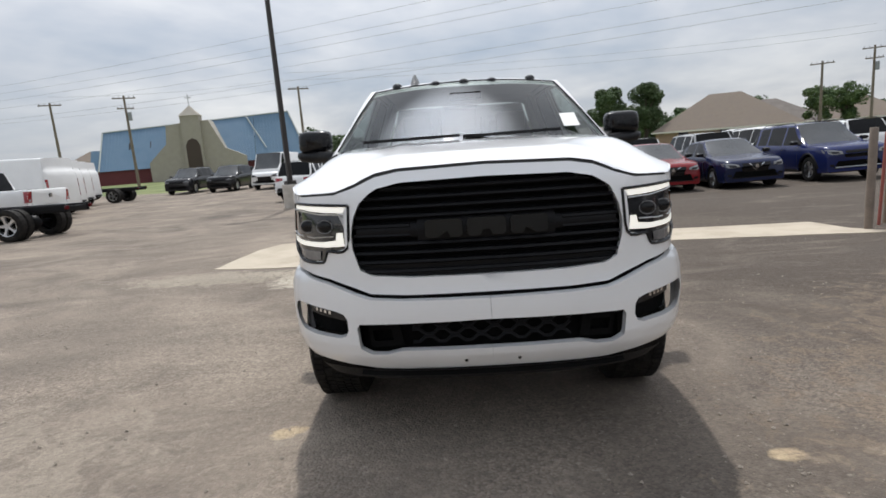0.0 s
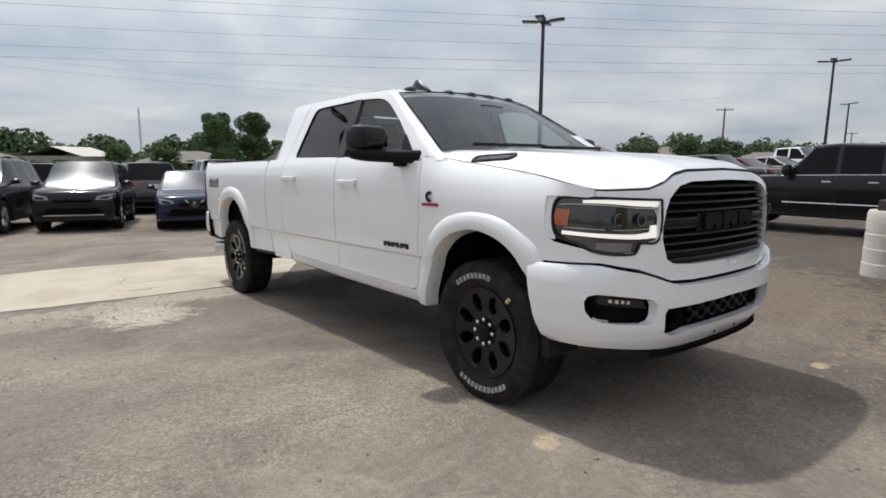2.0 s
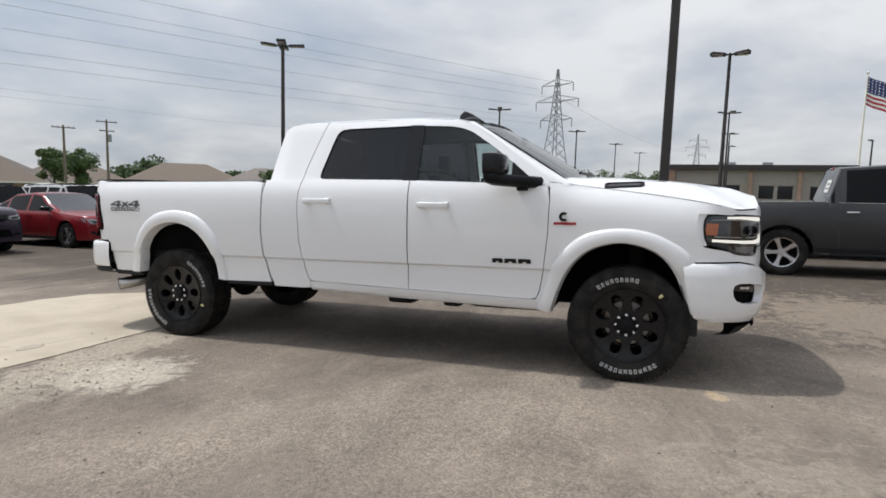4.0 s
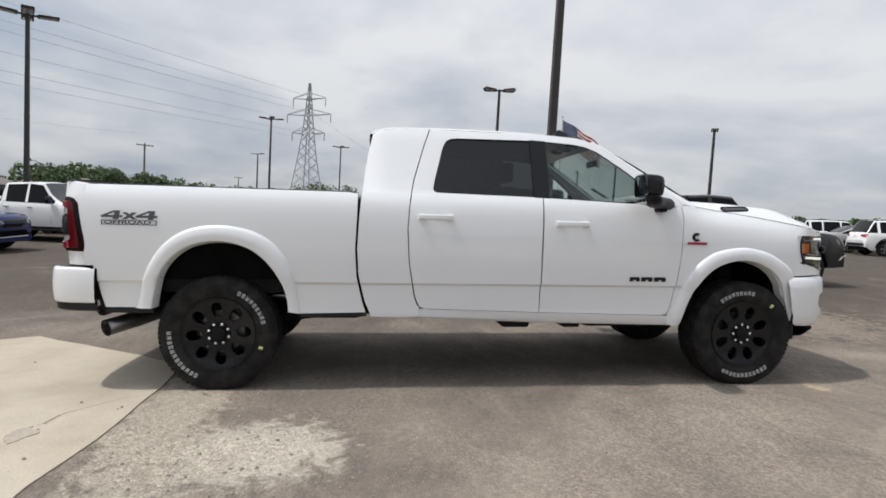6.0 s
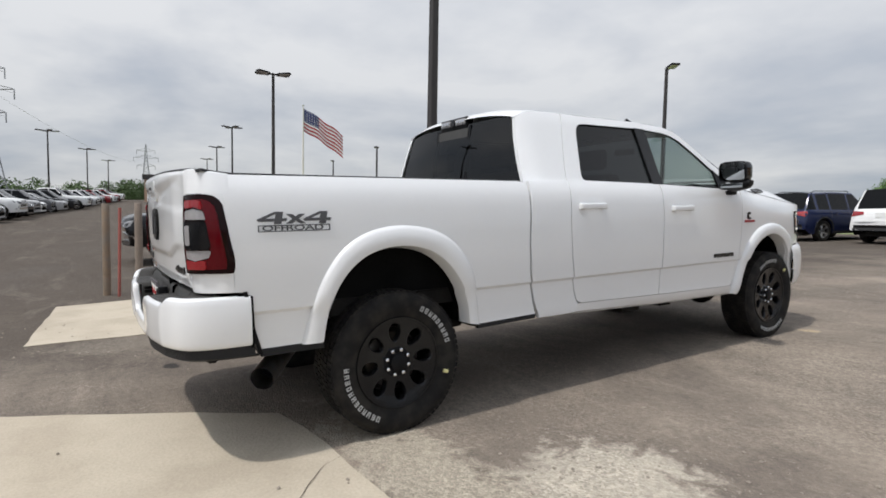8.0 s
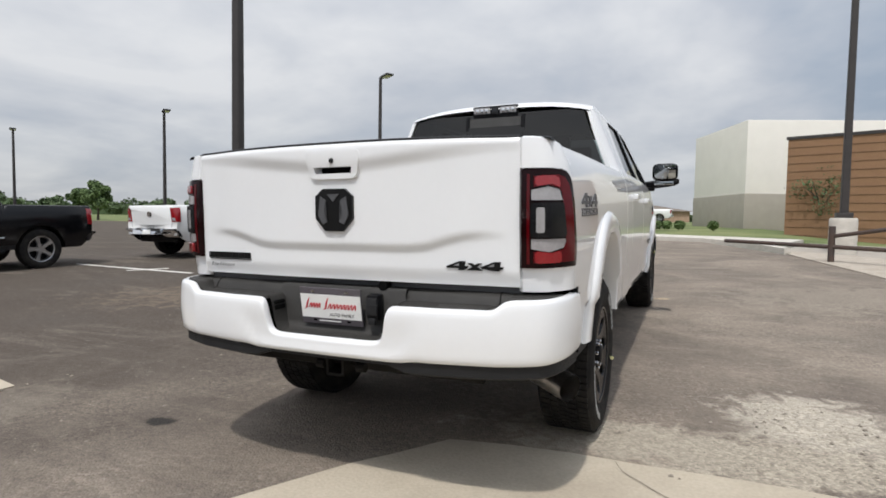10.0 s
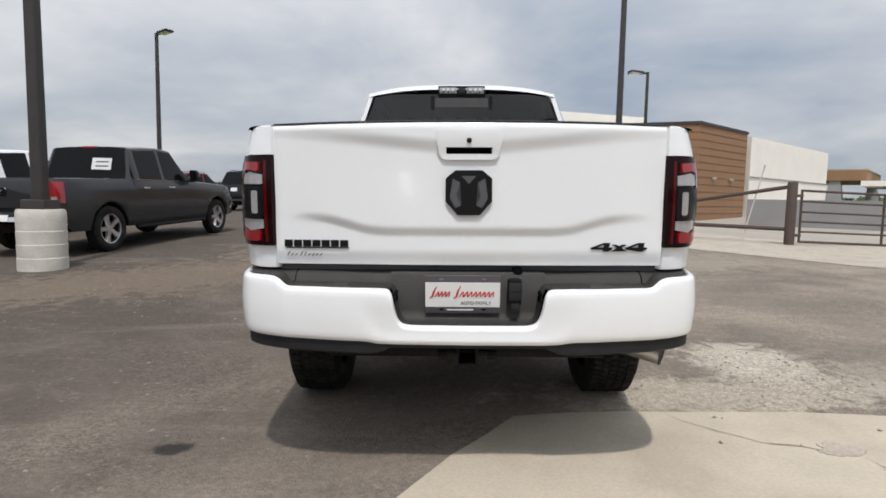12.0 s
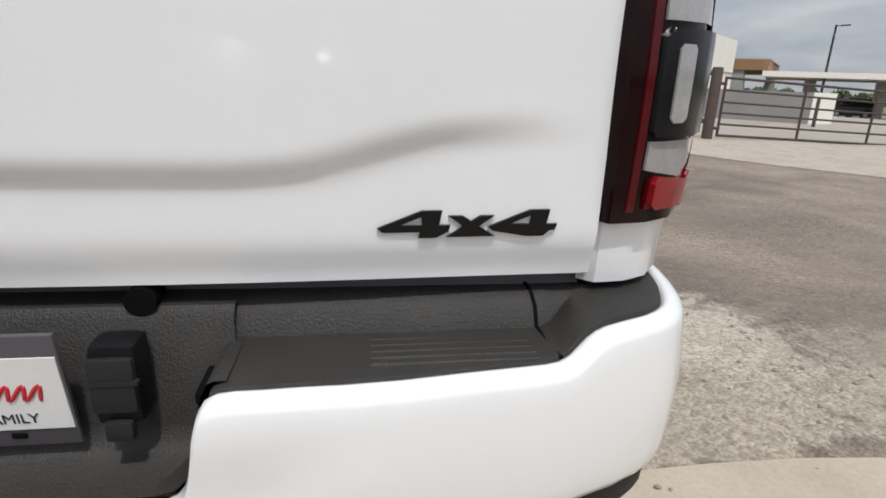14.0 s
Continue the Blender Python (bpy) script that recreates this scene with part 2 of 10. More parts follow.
    # worn patches where the binder has gone and the stones show
    worn = span(noise(0.8, 5, 0.6, 0.6), 0.42, 0.62, 0.25, 1.0)
    vor = nt.nodes.new("ShaderNodeTexVoronoi")
    vor.inputs["Scale"].default_value = 78
    nt.links.new(tc.outputs["Object"], vor.inputs["Vector"])
    hue = nt.nodes.new("ShaderNodeSeparateColor")
    nt.links.new(vor.outputs["Color"], hue.inputs[0])
    stone = span(hue.outputs[0], 0.0, 1.0, 0.72, 1.34)
    grit = span(noise(24, 7, 0.8), 0.3, 0.7, 0.76, 1.27)
    mul = nt.nodes.new("ShaderNodeMath")
    mul.operation = "MULTIPLY"
    shown = nt.nodes.new("ShaderNodeMix")
    shown.inputs["A"].default_value = 1.0
    nt.links.new(worn, shown.inputs["Factor"])
    nt.links.new(stone, shown.inputs["B"])
    nt.links.new(shown.outputs["Result"], mul.inputs[0])
    nt.links.new(grit, mul.inputs[1])
    sc = nt.nodes.new("ShaderNodeVectorMath")
    sc.operation = "SCALE"
    nt.links.new(c, sc.inputs[0])
    nt.links.new(mul.outputs[0], sc.inputs["Scale"])
    nt.links.new(sc.outputs[0], b.inputs["Base Color"])
    bn = nt.nodes.new("ShaderNodeBump")
    bn.inputs["Strength"].default_value, bn.inputs["Distance"].default_value = 0.55, 0.010
    nt.links.new(vor.outputs["Distance"], bn.inputs["Height"])
    bn.invert = True
    nt.links.new(bn.outputs[0], b.inputs["Normal"])
    return m


ASPHALT = asphalt_material()
CONCRETE = surface("concrete_slab", (0.50, 0.435, 0.34), 0.9, vary=0.16, scale=1.6, bump=0.35, fine=60, tint=(0.38, 0.325, 0.25))
CONCRETE_PALE = surface("cast_concrete", (0.6075, 0.567, 0.5063), 0.85, vary=0.14, scale=4, bump=0.4, fine=45, tint=(0.486, 0.4523, 0.3982))
GRAVEL = surface("gravel", (0.468, 0.4095, 0.338), 0.95, vary=0.35, scale=3, bump=0.8, fine=35, tint=(0.325, 0.2795, 0.2275))
GRASS = surface("grass", (0.1148, 0.1553, 0.0473), 0.95, vary=0.35, scale=0.25, bump=0.6, fine=12, tint=(0.1755, 0.189, 0.0743))
PAINT = surface("white_paint", (0.815, 0.82, 0.825), 0.32, vary=0.012, scale=2, fine=40, coat=1.0, spec=0.4)
PAINT_OWN = surface("car_paint", (0.5, 0.5, 0.5), 0.16, vary=0.04, scale=3, fine=60, own=True, spec=0.40)
BLACK_GLOSS = surface("gloss_black", (0.008, 0.008, 0.009), 0.18, vary=0.2, scale=20, fine=150, spec=0.32)
BLACK_SATIN = surface("satin_black", (0.009, 0.009, 0.010), 0.42, spec=0.12, vary=0.25, scale=20, fine=250, bump=0.1)
PLASTIC = surface("black_plastic", (0.018, 0.018, 0.019), 0.6, spec=0.25, vary=0.2, scale=14, fine=500, bump=0.25)
PAD = surface("bumper_pad_plastic", (0.027, 0.025, 0.0225), 0.62, vary=0.3, scale=9, fine=260, bump=0.3)
DARK = surface("wheel_well_black", (0.008, 0.008, 0.008), 0.9, vary=0.3, scale=6, fine=60, spec=0.0)
SEAM = surface("panel_gap", (0.05, 0.05, 0.05), 0.8, vary=0.1)
RUBBER = surface("tyre_rubber", (0.016, 0.015, 0.015), 0.78, spec=0.15, vary=0.3, scale=12, fine=220, bump=0.25, tint=(0.026, 0.024, 0.021))
LETTER = surface("raised_white_letter", (0.42, 0.42, 0.41), 0.7, vary=0.15, scale=40)
EXHAUST = surface("brushed_exhaust_steel", (0.60, 0.585, 0.56), 0.30, 1.0, vary=0.15, scale=9, fine=120, tint=(0.46, 0.43, 0.39))
STEEL = surface("dull_steel", (0.33, 0.31, 0.29), 0.38, 1.0, vary=0.25, scale=9, fine=90, tint=(0.24, 0.20, 0.16))
MIRROR = surface("door_mirror_glass", (0.40, 0.42, 0.43), 0.04, 1.0, vary=0.04, scale=9)
CHROME = surface("chrome", (0.78, 0.78, 0.79), 0.10, 1.0, vary=0.04, scale=9)
ALLOY = surface("cast_alloy", (0.55, 0.55, 0.56), 0.28, 1.0, vary=0.08, scale=14)
UNDER = surface("underbody", (0.016, 0.015, 0.014), 0.75, spec=0.1, vary=0.35, scale=7, fine=70)
BADGE = surface("badge_dark_grey", (0.075, 0.075, 0.08), 0.5, vary=0.1, scale=30)
BADGE_BLACK = surface("badge_black", (0.007, 0.007, 0.007), 0.30, spec=0.3, vary=0.1, scale=30)
BADGE_GREY = surface("badge_grey", (0.17, 0.17, 0.175), 0.4, vary=0.15, scale=40)
RED_TRIM = surface("red_trim", (0.32, 0.02, 0.03), 0.35, vary=0.1, scale=30)
RED_LENS = surface("red_lens", (0.090, 0.002, 0.005), 0.10, vary=0.15, scale=60, fine=300, spec=0.3)
GREY_LENS = surface("smoky_clear_lens", (0.13, 0.13, 0.135), 0.12, vary=0.2, scale=50, fine=200, coat=1.0)
RED_BRIGHT = surface("bright_red_lens", (0.26, 0.005, 0.010), 0.08, vary=0.12, scale=80, fine=400, coat=1.0)
RED_RIM = surface("dark_lamp_rim", (0.010, 0.0015, 0.002), 0.10, vary=0.15, scale=60, spec=0.2)
RED_MID = surface("mid_red_lens", (0.075, 0.002, 0.004), 0.08, vary=0.15, scale=60, spec=0.4)
CLEAR_LENS = surface("clear_lens", (0.33, 0.32, 0.325), 0.12, vary=0.12, scale=50, fine=200, coat=1.0)
SMOKE_LENS = surface("smoked_lens", (0.018, 0.018, 0.020), 0.06, vary=0.3, scale=30, spec=0.4)
HEAD_LENS = surface("head_lamp_lens", (0.018, 0.018, 0.020), 0.14, vary=0.45, scale=22, fine=90, coat=1.0, spec=0.5)
AMBER_LENS = surface("amber_lens", (0.38, 0.09, 0.015), 0.12, vary=0.15, scale=60, coat=1.0)
DAY_LAMP = glowing("daytime_lamp", (1.0, 0.97, 0.88), 0.42)
GLASS = glassy("window_glass", (0.86, 0.95, 0.92), through=0.80)
SCREEN = glassy("windscreen_glass", (0.84, 0.95, 0.90), through=0.55, ior=1.9)
GLASS_DARK = glassy("privacy_glass", (0.5, 0.5, 0.52), through=0.10)
CABIN = surface("cabin_trim", (0.055, 0.054, 0.052), 0.8, vary=0.2, scale=9)
SEAT = surface("seat_leather", (0.060, 0.056, 0.052), 0.55, vary=0.2, scale=14, bump=0.2)
HEADLINER = surface("headliner", (0.55, 0.53, 0.50), 0.9, vary=0.08)
PAPER = surface("white_sticker", (0.72, 0.72, 0.70), 0.6, vary=0.05)
INK_RED = surface("red_print", (0.52, 0.02, 0.035), 0.6, vary=0.05)
INK_BLACK = surface("black_print", (0.02, 0.02, 0.02), 0.6, vary=0.05)
PLATE_GREY = surface("plate_frame_grey", (0.085, 0.075, 0.085), 0.5, vary=0.1)
POLE = surface("bronze_painted_steel", (0.035, 0.030, 0.028), 0.55, vary=0.2, scale=5)
LAMP_HEAD = surface("lamp_head_black", (0.020, 0.020, 0.020), 0.6, vary=0.2, scale=9)
WOOD = surface("weathered_wood", (0.26, 0.19, 0.13), 0.85, vary=0.3, scale=4, fine=60, bump=0.5, tint=(0.19, 0.16, 0.13))
WOOD_POLE = surface("utility_pole_wood", (0.20, 0.165, 0.13), 0.9, vary=0.2, scale=3)
RUST = surface("rusty_pipe", (0.085, 0.055, 0.042), 0.75, vary=0.35, scale=6, fine=80, bump=0.3, tint=(0.055, 0.040, 0.035))
RED_STAKE = surface("red_painted_stake", (0.34, 0.10, 0.08), 0.7, vary=0.2, scale=12)
# steel grey paled, with the haze over the far pylons put into the colour
GALV = surface("galvanised_lattice", (0.30, 0.31, 0.33), 0.6, vary=0.15, scale=3)
WIRE = surface("overhead_wire", (0.36, 0.36, 0.37), 0.6, vary=0.1)
BLUE_ROOF = surface("blue_metal_roof", (0.135, 0.225, 0.325), 0.5, vary=0.10, scale=0.5, fine=9, tint=(0.110, 0.195, 0.290))
STUCCO = surface("grey_stucco", (0.375, 0.3438, 0.2937), 0.9, vary=0.08, scale=1.5, fine=30, bump=0.2)
MAROON = surface("maroon_wall", (0.13, 0.035, 0.04), 0.85, vary=0.1, scale=1)
SHINGLE = surface("brown_shingle", (0.1938, 0.1562, 0.1225), 0.92, vary=0.2, scale=1.2, fine=12, bump=0.4, tint=(0.1625, 0.1313, 0.1063))
SHINGLE_GREY = surface("grey_shingle", (0.1688, 0.1475, 0.1313), 0.92, vary=0.2, scale=1.2, fine=12, bump=0.4)
BRICK_WALL = surface("tan_brick_wall", (0.384, 0.264, 0.186), 0.9, vary=0.2, scale=2, fine=18)
YARD = surface("dusty_yard_concrete", (0.34, 0.305, 0.26), 0.9, vary=0.16, scale=0.6, fine=9, bump=0.15)
BROWN_JOINT = surface("brown_panel_joint", (0.205, 0.115, 0.062), 0.7, vary=0.15, scale=5)
BROWN_PANEL = surface("brown_wall_panel", (0.27, 0.150, 0.078), 0.7, vary=0.10, scale=2, fine=14, tint=(0.24, 0.132, 0.068))
WHITE_WALL = surface("white_wall_panel", (0.80, 0.765, 0.70), 0.75, vary=0.05, scale=1, fine=20)
GREY_BLOCK = surface("grey_block_wall", (0.27, 0.265, 0.26), 0.9, vary=0.1, scale=1.5)
METAL_ROOF = surface("pale_metal_roof", (0.504, 0.528, 0.504), 0.5, vary=0.08, scale=1)
LEAF = surface("leaf", (0.125, 0.19, 0.060), 0.75, vary=0.45, scale=1.1, fine=9, tint=(0.0508, 0.087, 0.0319))
LEAF_DARK = surface("dark_leaf", (0.085, 0.135, 0.052), 0.8, vary=0.5, scale=0.7, fine=6, tint=(0.0725, 0.1015, 0.0435))
LEAF_YOUNG = surface("young_leaf", (0.12, 0.204, 0.06), 0.7, vary=0.4, scale=2, fine=12)
BARK = surface("bark", (0.085, 0.068, 0.052), 0.95, vary=0.3, scale=6, bump=0.5)
LINE_PAINT = surface("white_line_paint", (0.72, 0.696, 0.648), 0.85, vary=0.2, scale=5, fine=40)
FLAG_RED = surface("flag_red", (0.38, 0.03, 0.05), 0.8, vary=0.1)
FLAG_WHITE = surface("flag_white", (0.72, 0.72, 0.72), 0.8, vary=0.05)
FLAG_BLUE = surface("flag_blue", (0.03, 0.04, 0.13), 0.8, vary=0.1)

VENT_RED = surface("vent_insert", (0.075, 0.035, 0.034), 0.35, vary=0.3, scale=40, fine=200)
# greyer copy of the white paint: the hollow's shade put into its colour
CUP_SHADE = surface("handle_cup_shade", (0.50, 0.50, 0.50), 0.35, vary=0.02, coat=0.5)
CAR_GLASS = surface("car_window_glass", (0.006, 0.0065, 0.007), 0.03, vary=0.2, scale=9, spec=0.14)
# dust film whose roughness and raised base colour also stand in for sun glare
WINDSCREEN = surface("dusty_glare_windscreen", (0.045, 0.047, 0.049), 0.22, vary=0.35, scale=1.5, spec=0.72, fine=40)
STONES = surface("loose_stone", (0.33, 0.285, 0.235), 0.95, vary=0.4, scale=30, fine=35, tint=(0.22, 0.19, 0.155))
CAR_RED = surface("car_tail_lens", (0.30, 0.010, 0.014), 0.10, vary=0.15, scale=60, coat=1.0)
CAR_LAMP = surface("car_headlamp", (0.20, 0.20, 0.205), 0.12, vary=0.25, scale=30, fine=120, coat=1.0)
CRACK = surface("crack_dirt", (0.085, 0.070, 0.055), 0.95, vary=0.3, scale=20)

# ---------------------------------------------------------------- building helpers
def finish(name, bm, mats, sharp=38):
    me = bpy.data.meshes.new(name)
    bmesh.ops.recalc_face_normals(bm, faces=bm.faces)
    bm.to_mesh(me)
    bm.free()
    for m in mats if isinstance(mats, (list, tuple)) else [mats]:
        me.materials.append(m)
    me.shade_smooth()
    me.set_sharp_from_angle(angle=radians(sharp))
    return me


def part(name, bm, mats, parent=None, label="", sharp=38):
    ob = new(name, finish(name, bm, mats, sharp))
    ob.parent = parent
    return tagged(ob, label)


def thing(name, label, category, m=None, group="", kind=""):
    ob = new(name)
    ob.empty_display_size = 0.2
    if m is not None:
        ob.matrix_basis = m
    return tagged(ob, label, category, group, kind)


def solo(name, bm, mats, label, category, m=None, group="", kind="", sharp=38):
    ob = new(name, finish(name, bm, mats, sharp))
    if m is not None:
        ob.matrix_basis = m
    return tagged(ob, label, category, group, kind)


def box(bm, x0, x1, y0, y1, z0, z1, bevel=0.0, mi=0, seg=2):
    vs = [bm.verts.new((x, y, z)) for x in (x0, x1) for y in (y0, y1) for z in (z0, z1)]
    fs = [bm.faces.new([vs[i] for i in q]) for q in ((0, 1, 3, 2), (4, 6, 7, 5), (0, 4, 5, 1), (2, 3, 7, 6), (0, 2, 6, 4), (1, 5, 7, 3))]
    for f in fs:
        f.material_index = mi
    if bevel:
        es = list({e for f in fs for e in f.edges})
        bmesh.ops.bevel(bm, geom=es, offset=bevel, segments=seg, profile=0.6, affect="EDGES")
    return vs


def frame_of(d):
    d = Vector(d).normalized()
    a = d.cross(Vector((0, 0, 1)) if abs(d.z) < 0.9 else Vector((1, 0, 0))).normalized()
    return a, d.cross(a).normalized()


def rod(bm, pts, r, n=8, mi=0, caps=True):
    """A round bar along the points; r is one radius, or one for each point."""
    pts = [Vector(p) for p in pts]
    rs = r if isinstance(r, (list, tuple)) else [r] * len(pts)
    rings = []
    for i, p in enumerate(pts):
        d = pts[min(i + 1, len(pts) - 1)] - pts[max(i - 1, 0)]
        a, b = frame_of(d)
        rings.append([bm.verts.new(p + rs[i] * (math.cos(t) * a + math.sin(t) * b)) for t in (2 * math.pi * k / n for k in range(n))])
    for u, v in zip(rings, rings[1:]):
        for k in range(n):
            bm.faces.new((u[k], u[(k + 1) % n], v[(k + 1) % n], v[k])).material_index = mi
    if caps:
        bm.faces.new(rings[0][::-1]).material_index = mi
        bm.faces.new(rings[-1]).material_index = mi
    return rings


def loft(bm, rows, mi=0, closed=False, caps=False):
    """Quads between rows of points."""
    vs = [[bm.verts.new(p) for p in row] for row in rows]
    n = len(vs[0])
    for u, v in zip(vs, vs[1:]):
        for k in range(n if closed else n - 1):
            bm.faces.new((u[k], u[(k + 1) % n], v[(k + 1) % n], v[k])).material_index = mi
    if caps:
        bm.faces.new(vs[0][::-1]).material_index = mi
        bm.faces.new(vs[-1]).material_index = mi
    return vs


def spin(bm, profile, axis_x=True, n=32, mi=0, centre=(0, 0, 0)):
    """A body of revolution about the x axis: profile of (x, radius)."""
    c = Vector(centre)
    rows = []
    for x, r in profile:
        rows.append([c + Vector((x, r * math.cos(t), r * math.sin(t))) for t in (2 * math.pi * k / n for k in range(n))])
    return loft(bm, rows, mi, closed=True)


def inside(p, poly):
    x, y = p
    hit = False
    for (x0, y0), (x1, y1) in zip(poly, poly[1:] + poly[:1]):
        if (y0 > y) != (y1 > y) and x < (x1 - x0) * (y - y0) / (y1 - y0) + x0:
            hit = not hit
    return hit


def sheet(bm, outline, place, ucuts=(), vcuts=(), holes=(), thick=None, mi=0, mirror=False):
    """A curved panel: a flat outline (u, v) is cut by lines, pierced by convex holes, then laid into space by place(u, v).
    thick: a vector by which its rim is turned inwards. mirror: a second one across x = 0."""
    for flip in (False, True) if mirror else (False,):
        b = bmesh.new()
        f = b.faces.new([b.verts.new((u, v, 0)) for u, v in outline])
        lines = [((u, 0, 0), (1, 0, 0)) for u in ucuts] + [((0, v, 0), (0, 1, 0)) for v in vcuts]
        for poly in holes:
            for (x0, y0), (x1, y1) in zip(poly, poly[1:] + poly[:1]):
                lines.append(((x0, y0, 0), (y1 - y0, x0 - x1, 0)))
        for co, no in lines:
            bmesh.ops.bisect_plane(b, geom=b.verts[:] + b.edges[:] + b.faces[:], dist=1e-6, plane_co=co, plane_no=no)
        if holes:
            gone = [f for f in b.faces if any(inside(f.calc_center_median()[:2], p) for p in holes)]
            bmesh.ops.delete(b, geom=gone, context="FACES")
        rim = [e for e in b.edges if e.is_boundary]
        top = {v: Vector(place(v.co.x, v.co.y)) for v in b.verts}
        if thick is not None:
            ex = bmesh.ops.extrude_edge_only(b, edges=rim)
            for v in [g for g in ex["geom"] if isinstance(g, bmesh.types.BMVert)]:
                near = min((e.other_vert(v) for e in v.link_edges if e.other_vert(v) in top), key=lambda o: (o.co - v.co).length)
                top[v] = top[near] + Vector(thick(v.co.x, v.co.y) if callable(thick) else thick)
        for v, p in top.items():
            v.co = (-p.x, p.y, p.z) if flip else p
        bmesh.ops.triangulate(b, faces=[f for f in b.faces if len(f.verts) > 4])
        join(bm, b, mi)


def join(bm, other, mi=0):
    """Adds the mesh of other to bm, and frees it."""
    vs = {v: bm.verts.new(v.co) for v in other.verts}
    for f in other.faces:
        g = bm.faces.new([vs[v] for v in f.verts])
        g.material_index = mi + f.material_index
    other.free()


def curve_at(xs, ys, x):
    return float(np.interp(x, xs, ys))


def ease(a, b, x):
    t = min(1, max(0, (x - a) / (b - a)))
    return t * t * (3 - 2 * t)


def text_mesh(name, words, size, depth, mat, parent, m, label="", shear=0.0, width=1.0, bold=0.0):
    cu = bpy.data.curves.new(name, "FONT")
    cu.body, cu.size, cu.extrude, cu.align_x, cu.align_y, cu.shear = words, size, depth, "CENTER", "CENTER", shear
    cu.offset = bold
    tmp = bpy.data.objects.new(name, cu)
    scene.collection.objects.link(tmp)
    bpy.context.view_layer.update()
    me = bpy.data.meshes.new_from_object(tmp.evaluated_get(bpy.context.evaluated_depsgraph_get()))
    bpy.data.objects.remove(tmp)
    me.transform(Matrix.Diagonal((width, 1, 1, 1)))
    me.materials.clear()
    me.materials.append(mat)
    ob = new(name, me)
    ob.parent = parent
    ob.matrix_basis = m
    return tagged(ob, label)


def lot_rise(x, y):
    """The climb of the lot along the long row."""
    mid = 6.0 - 0.145 * (x - 26)
    if x <= 8:
        return 0.0
    return curve_at([8, 18, 26, 34, 61, 105, 200], [0, 0.28, 0.6, 0.92, 1.5, 2.6, 3.4], x) * ease(mid - 11, mid - 3, y) * ease(mid + 26, mid + 10, y)


def ground_z(x, y):
    """The lot falls gently towards +y and climbs along the long row of cars to +x."""
    z = lot_rise(x, y) - 1.075 * math.tanh(y / 35) - 0.544 * math.tanh(x / 40)
    return z - 0.55 * ease(-4, -12, x) * ease(0, -15, y) - 1.2 * ease(-18, -35, x) * ease(-12, -35, y)


def stand(x, y, turn=0, dz=0.0):
    return pose(x, y, ground_z(x, y) + dz, 0, 0, turn)


def lie(x, y, turn=0):
    """The pose of a thing that stands square on the sloping ground."""
    e = 0.5
    n = Vector((ground_z(x - e, y) - ground_z(x + e, y), ground_z(x, y - e) - ground_z(x, y + e), 2 * e)).normalized()
    tilt = Vector((0, 0, 1)).rotation_difference(n).to_matrix().to_4x4()
    return Matrix.Translation((x, y, ground_z(x, y))) @ tilt @ pose(0, 0, 0, 0, 0, turn)

# ---------------------------------------------------------------- ground
def ground_sheet():
    bm = bmesh.new()
    reach = list(range(0, 85, 5)) + [90, 105, 125, 150, 230, 400, 800, 1600, 3000]
    axis = [-v for v in reach[:0:-1]] + reach
    loft(bm, [[(x, y, ground_z(x, y) - 0.10 + (0 if max(abs(x), abs(y)) < 200 else -0.0)) for x in axis] for y in axis])
    return solo("ground", bm, GRASS, "mown green and straw-coloured grass reaching the horizon", "ground", kind="structure")


LOT = [(-19.5, 44), (-21.0, 39.2), (-29, 41.5), (-40, 41), (-40, 24), (-17, 9), (-9.5, 2), (-6.1, -1.2), (-4.4, -3.4), (-3.6, -8), (-1.8, -12.6), (2.5, -15.2), (2.8, -21), (24, -27), (130, -34), (130, 44)]


def flat_area(name, outline, lift, mat, label, category, step=4.0, thick=0.08):
    bm = bmesh.new()
    xs, ys = [p[0] for p in outline], [p[1] for p in outline]
    cuts = lambda a, b: list(np.arange(math.ceil(a / step) * step, b, step))
    sheet(bm, outline, lambda u, v: (u, v, ground_z(u, v) + lift), cuts(min(xs), max(xs)), cuts(min(ys), max(ys)), thick=(0, 0, -thick))
    return solo(name, bm, mat, label, category, kind="structure")


def ragged(outline, step=0.25, amount=0.05):
    """The outline with many more corners, pushed about a little."""
    out = []
    for (x0, y0), (x1, y1) in zip(outline, outline[1:] + outline[:1]):
        n = max(1, int(math.hypot(x1 - x0, y1 - y0) / step))
        for k in range(n):
            x, y = x0 + (x1 - x0) * k / n, y0 + (y1 - y0) * k / n
            d = noise.noise_vector((x * 2.3, y * 2.3, 1.7)) * amount + noise.noise_vector((x * 9, y * 9, 4.0)) * amount * 0.5
            out.append((x + d.x, y + d.y))
    return out


ground_sheet()
flat_area("pavement", LOT, 0.0, ASPHALT, "worn grey asphalt car park with pale dust and fine gravel", "car park", step=5)
APRON_A = [(-3.72, 4.72), (-3.0, 4.55), (-1.6, 4.48), (-0.9, 4.48), (-0.25, 4.58), (0.05, 5.05), (0.32, 5.45), (0.66, 5.98), (0.85, 6.30), (0.4, 7.0), (-0.1, 7.2), (-2.6, 7.3), (-3.42, 7.15), (-3.66, 6.5)]
APRON_B = [(2.9, 4.9), (3.0, 6.08), (7.4, 5.75), (7.2, 4.3)]
flat_area("concrete_apron", ragged(APRON_A), 0.008, CONCRETE, "cream concrete slab poured flush into the asphalt", "concrete slab", step=1.0, thick=0.05)
flat_area("concrete_apron", ragged(APRON_B, amount=0.03), 0.008, CONCRETE, "cream concrete slab under the wooden posts", "concrete slab", step=1.0, thick=0.05)


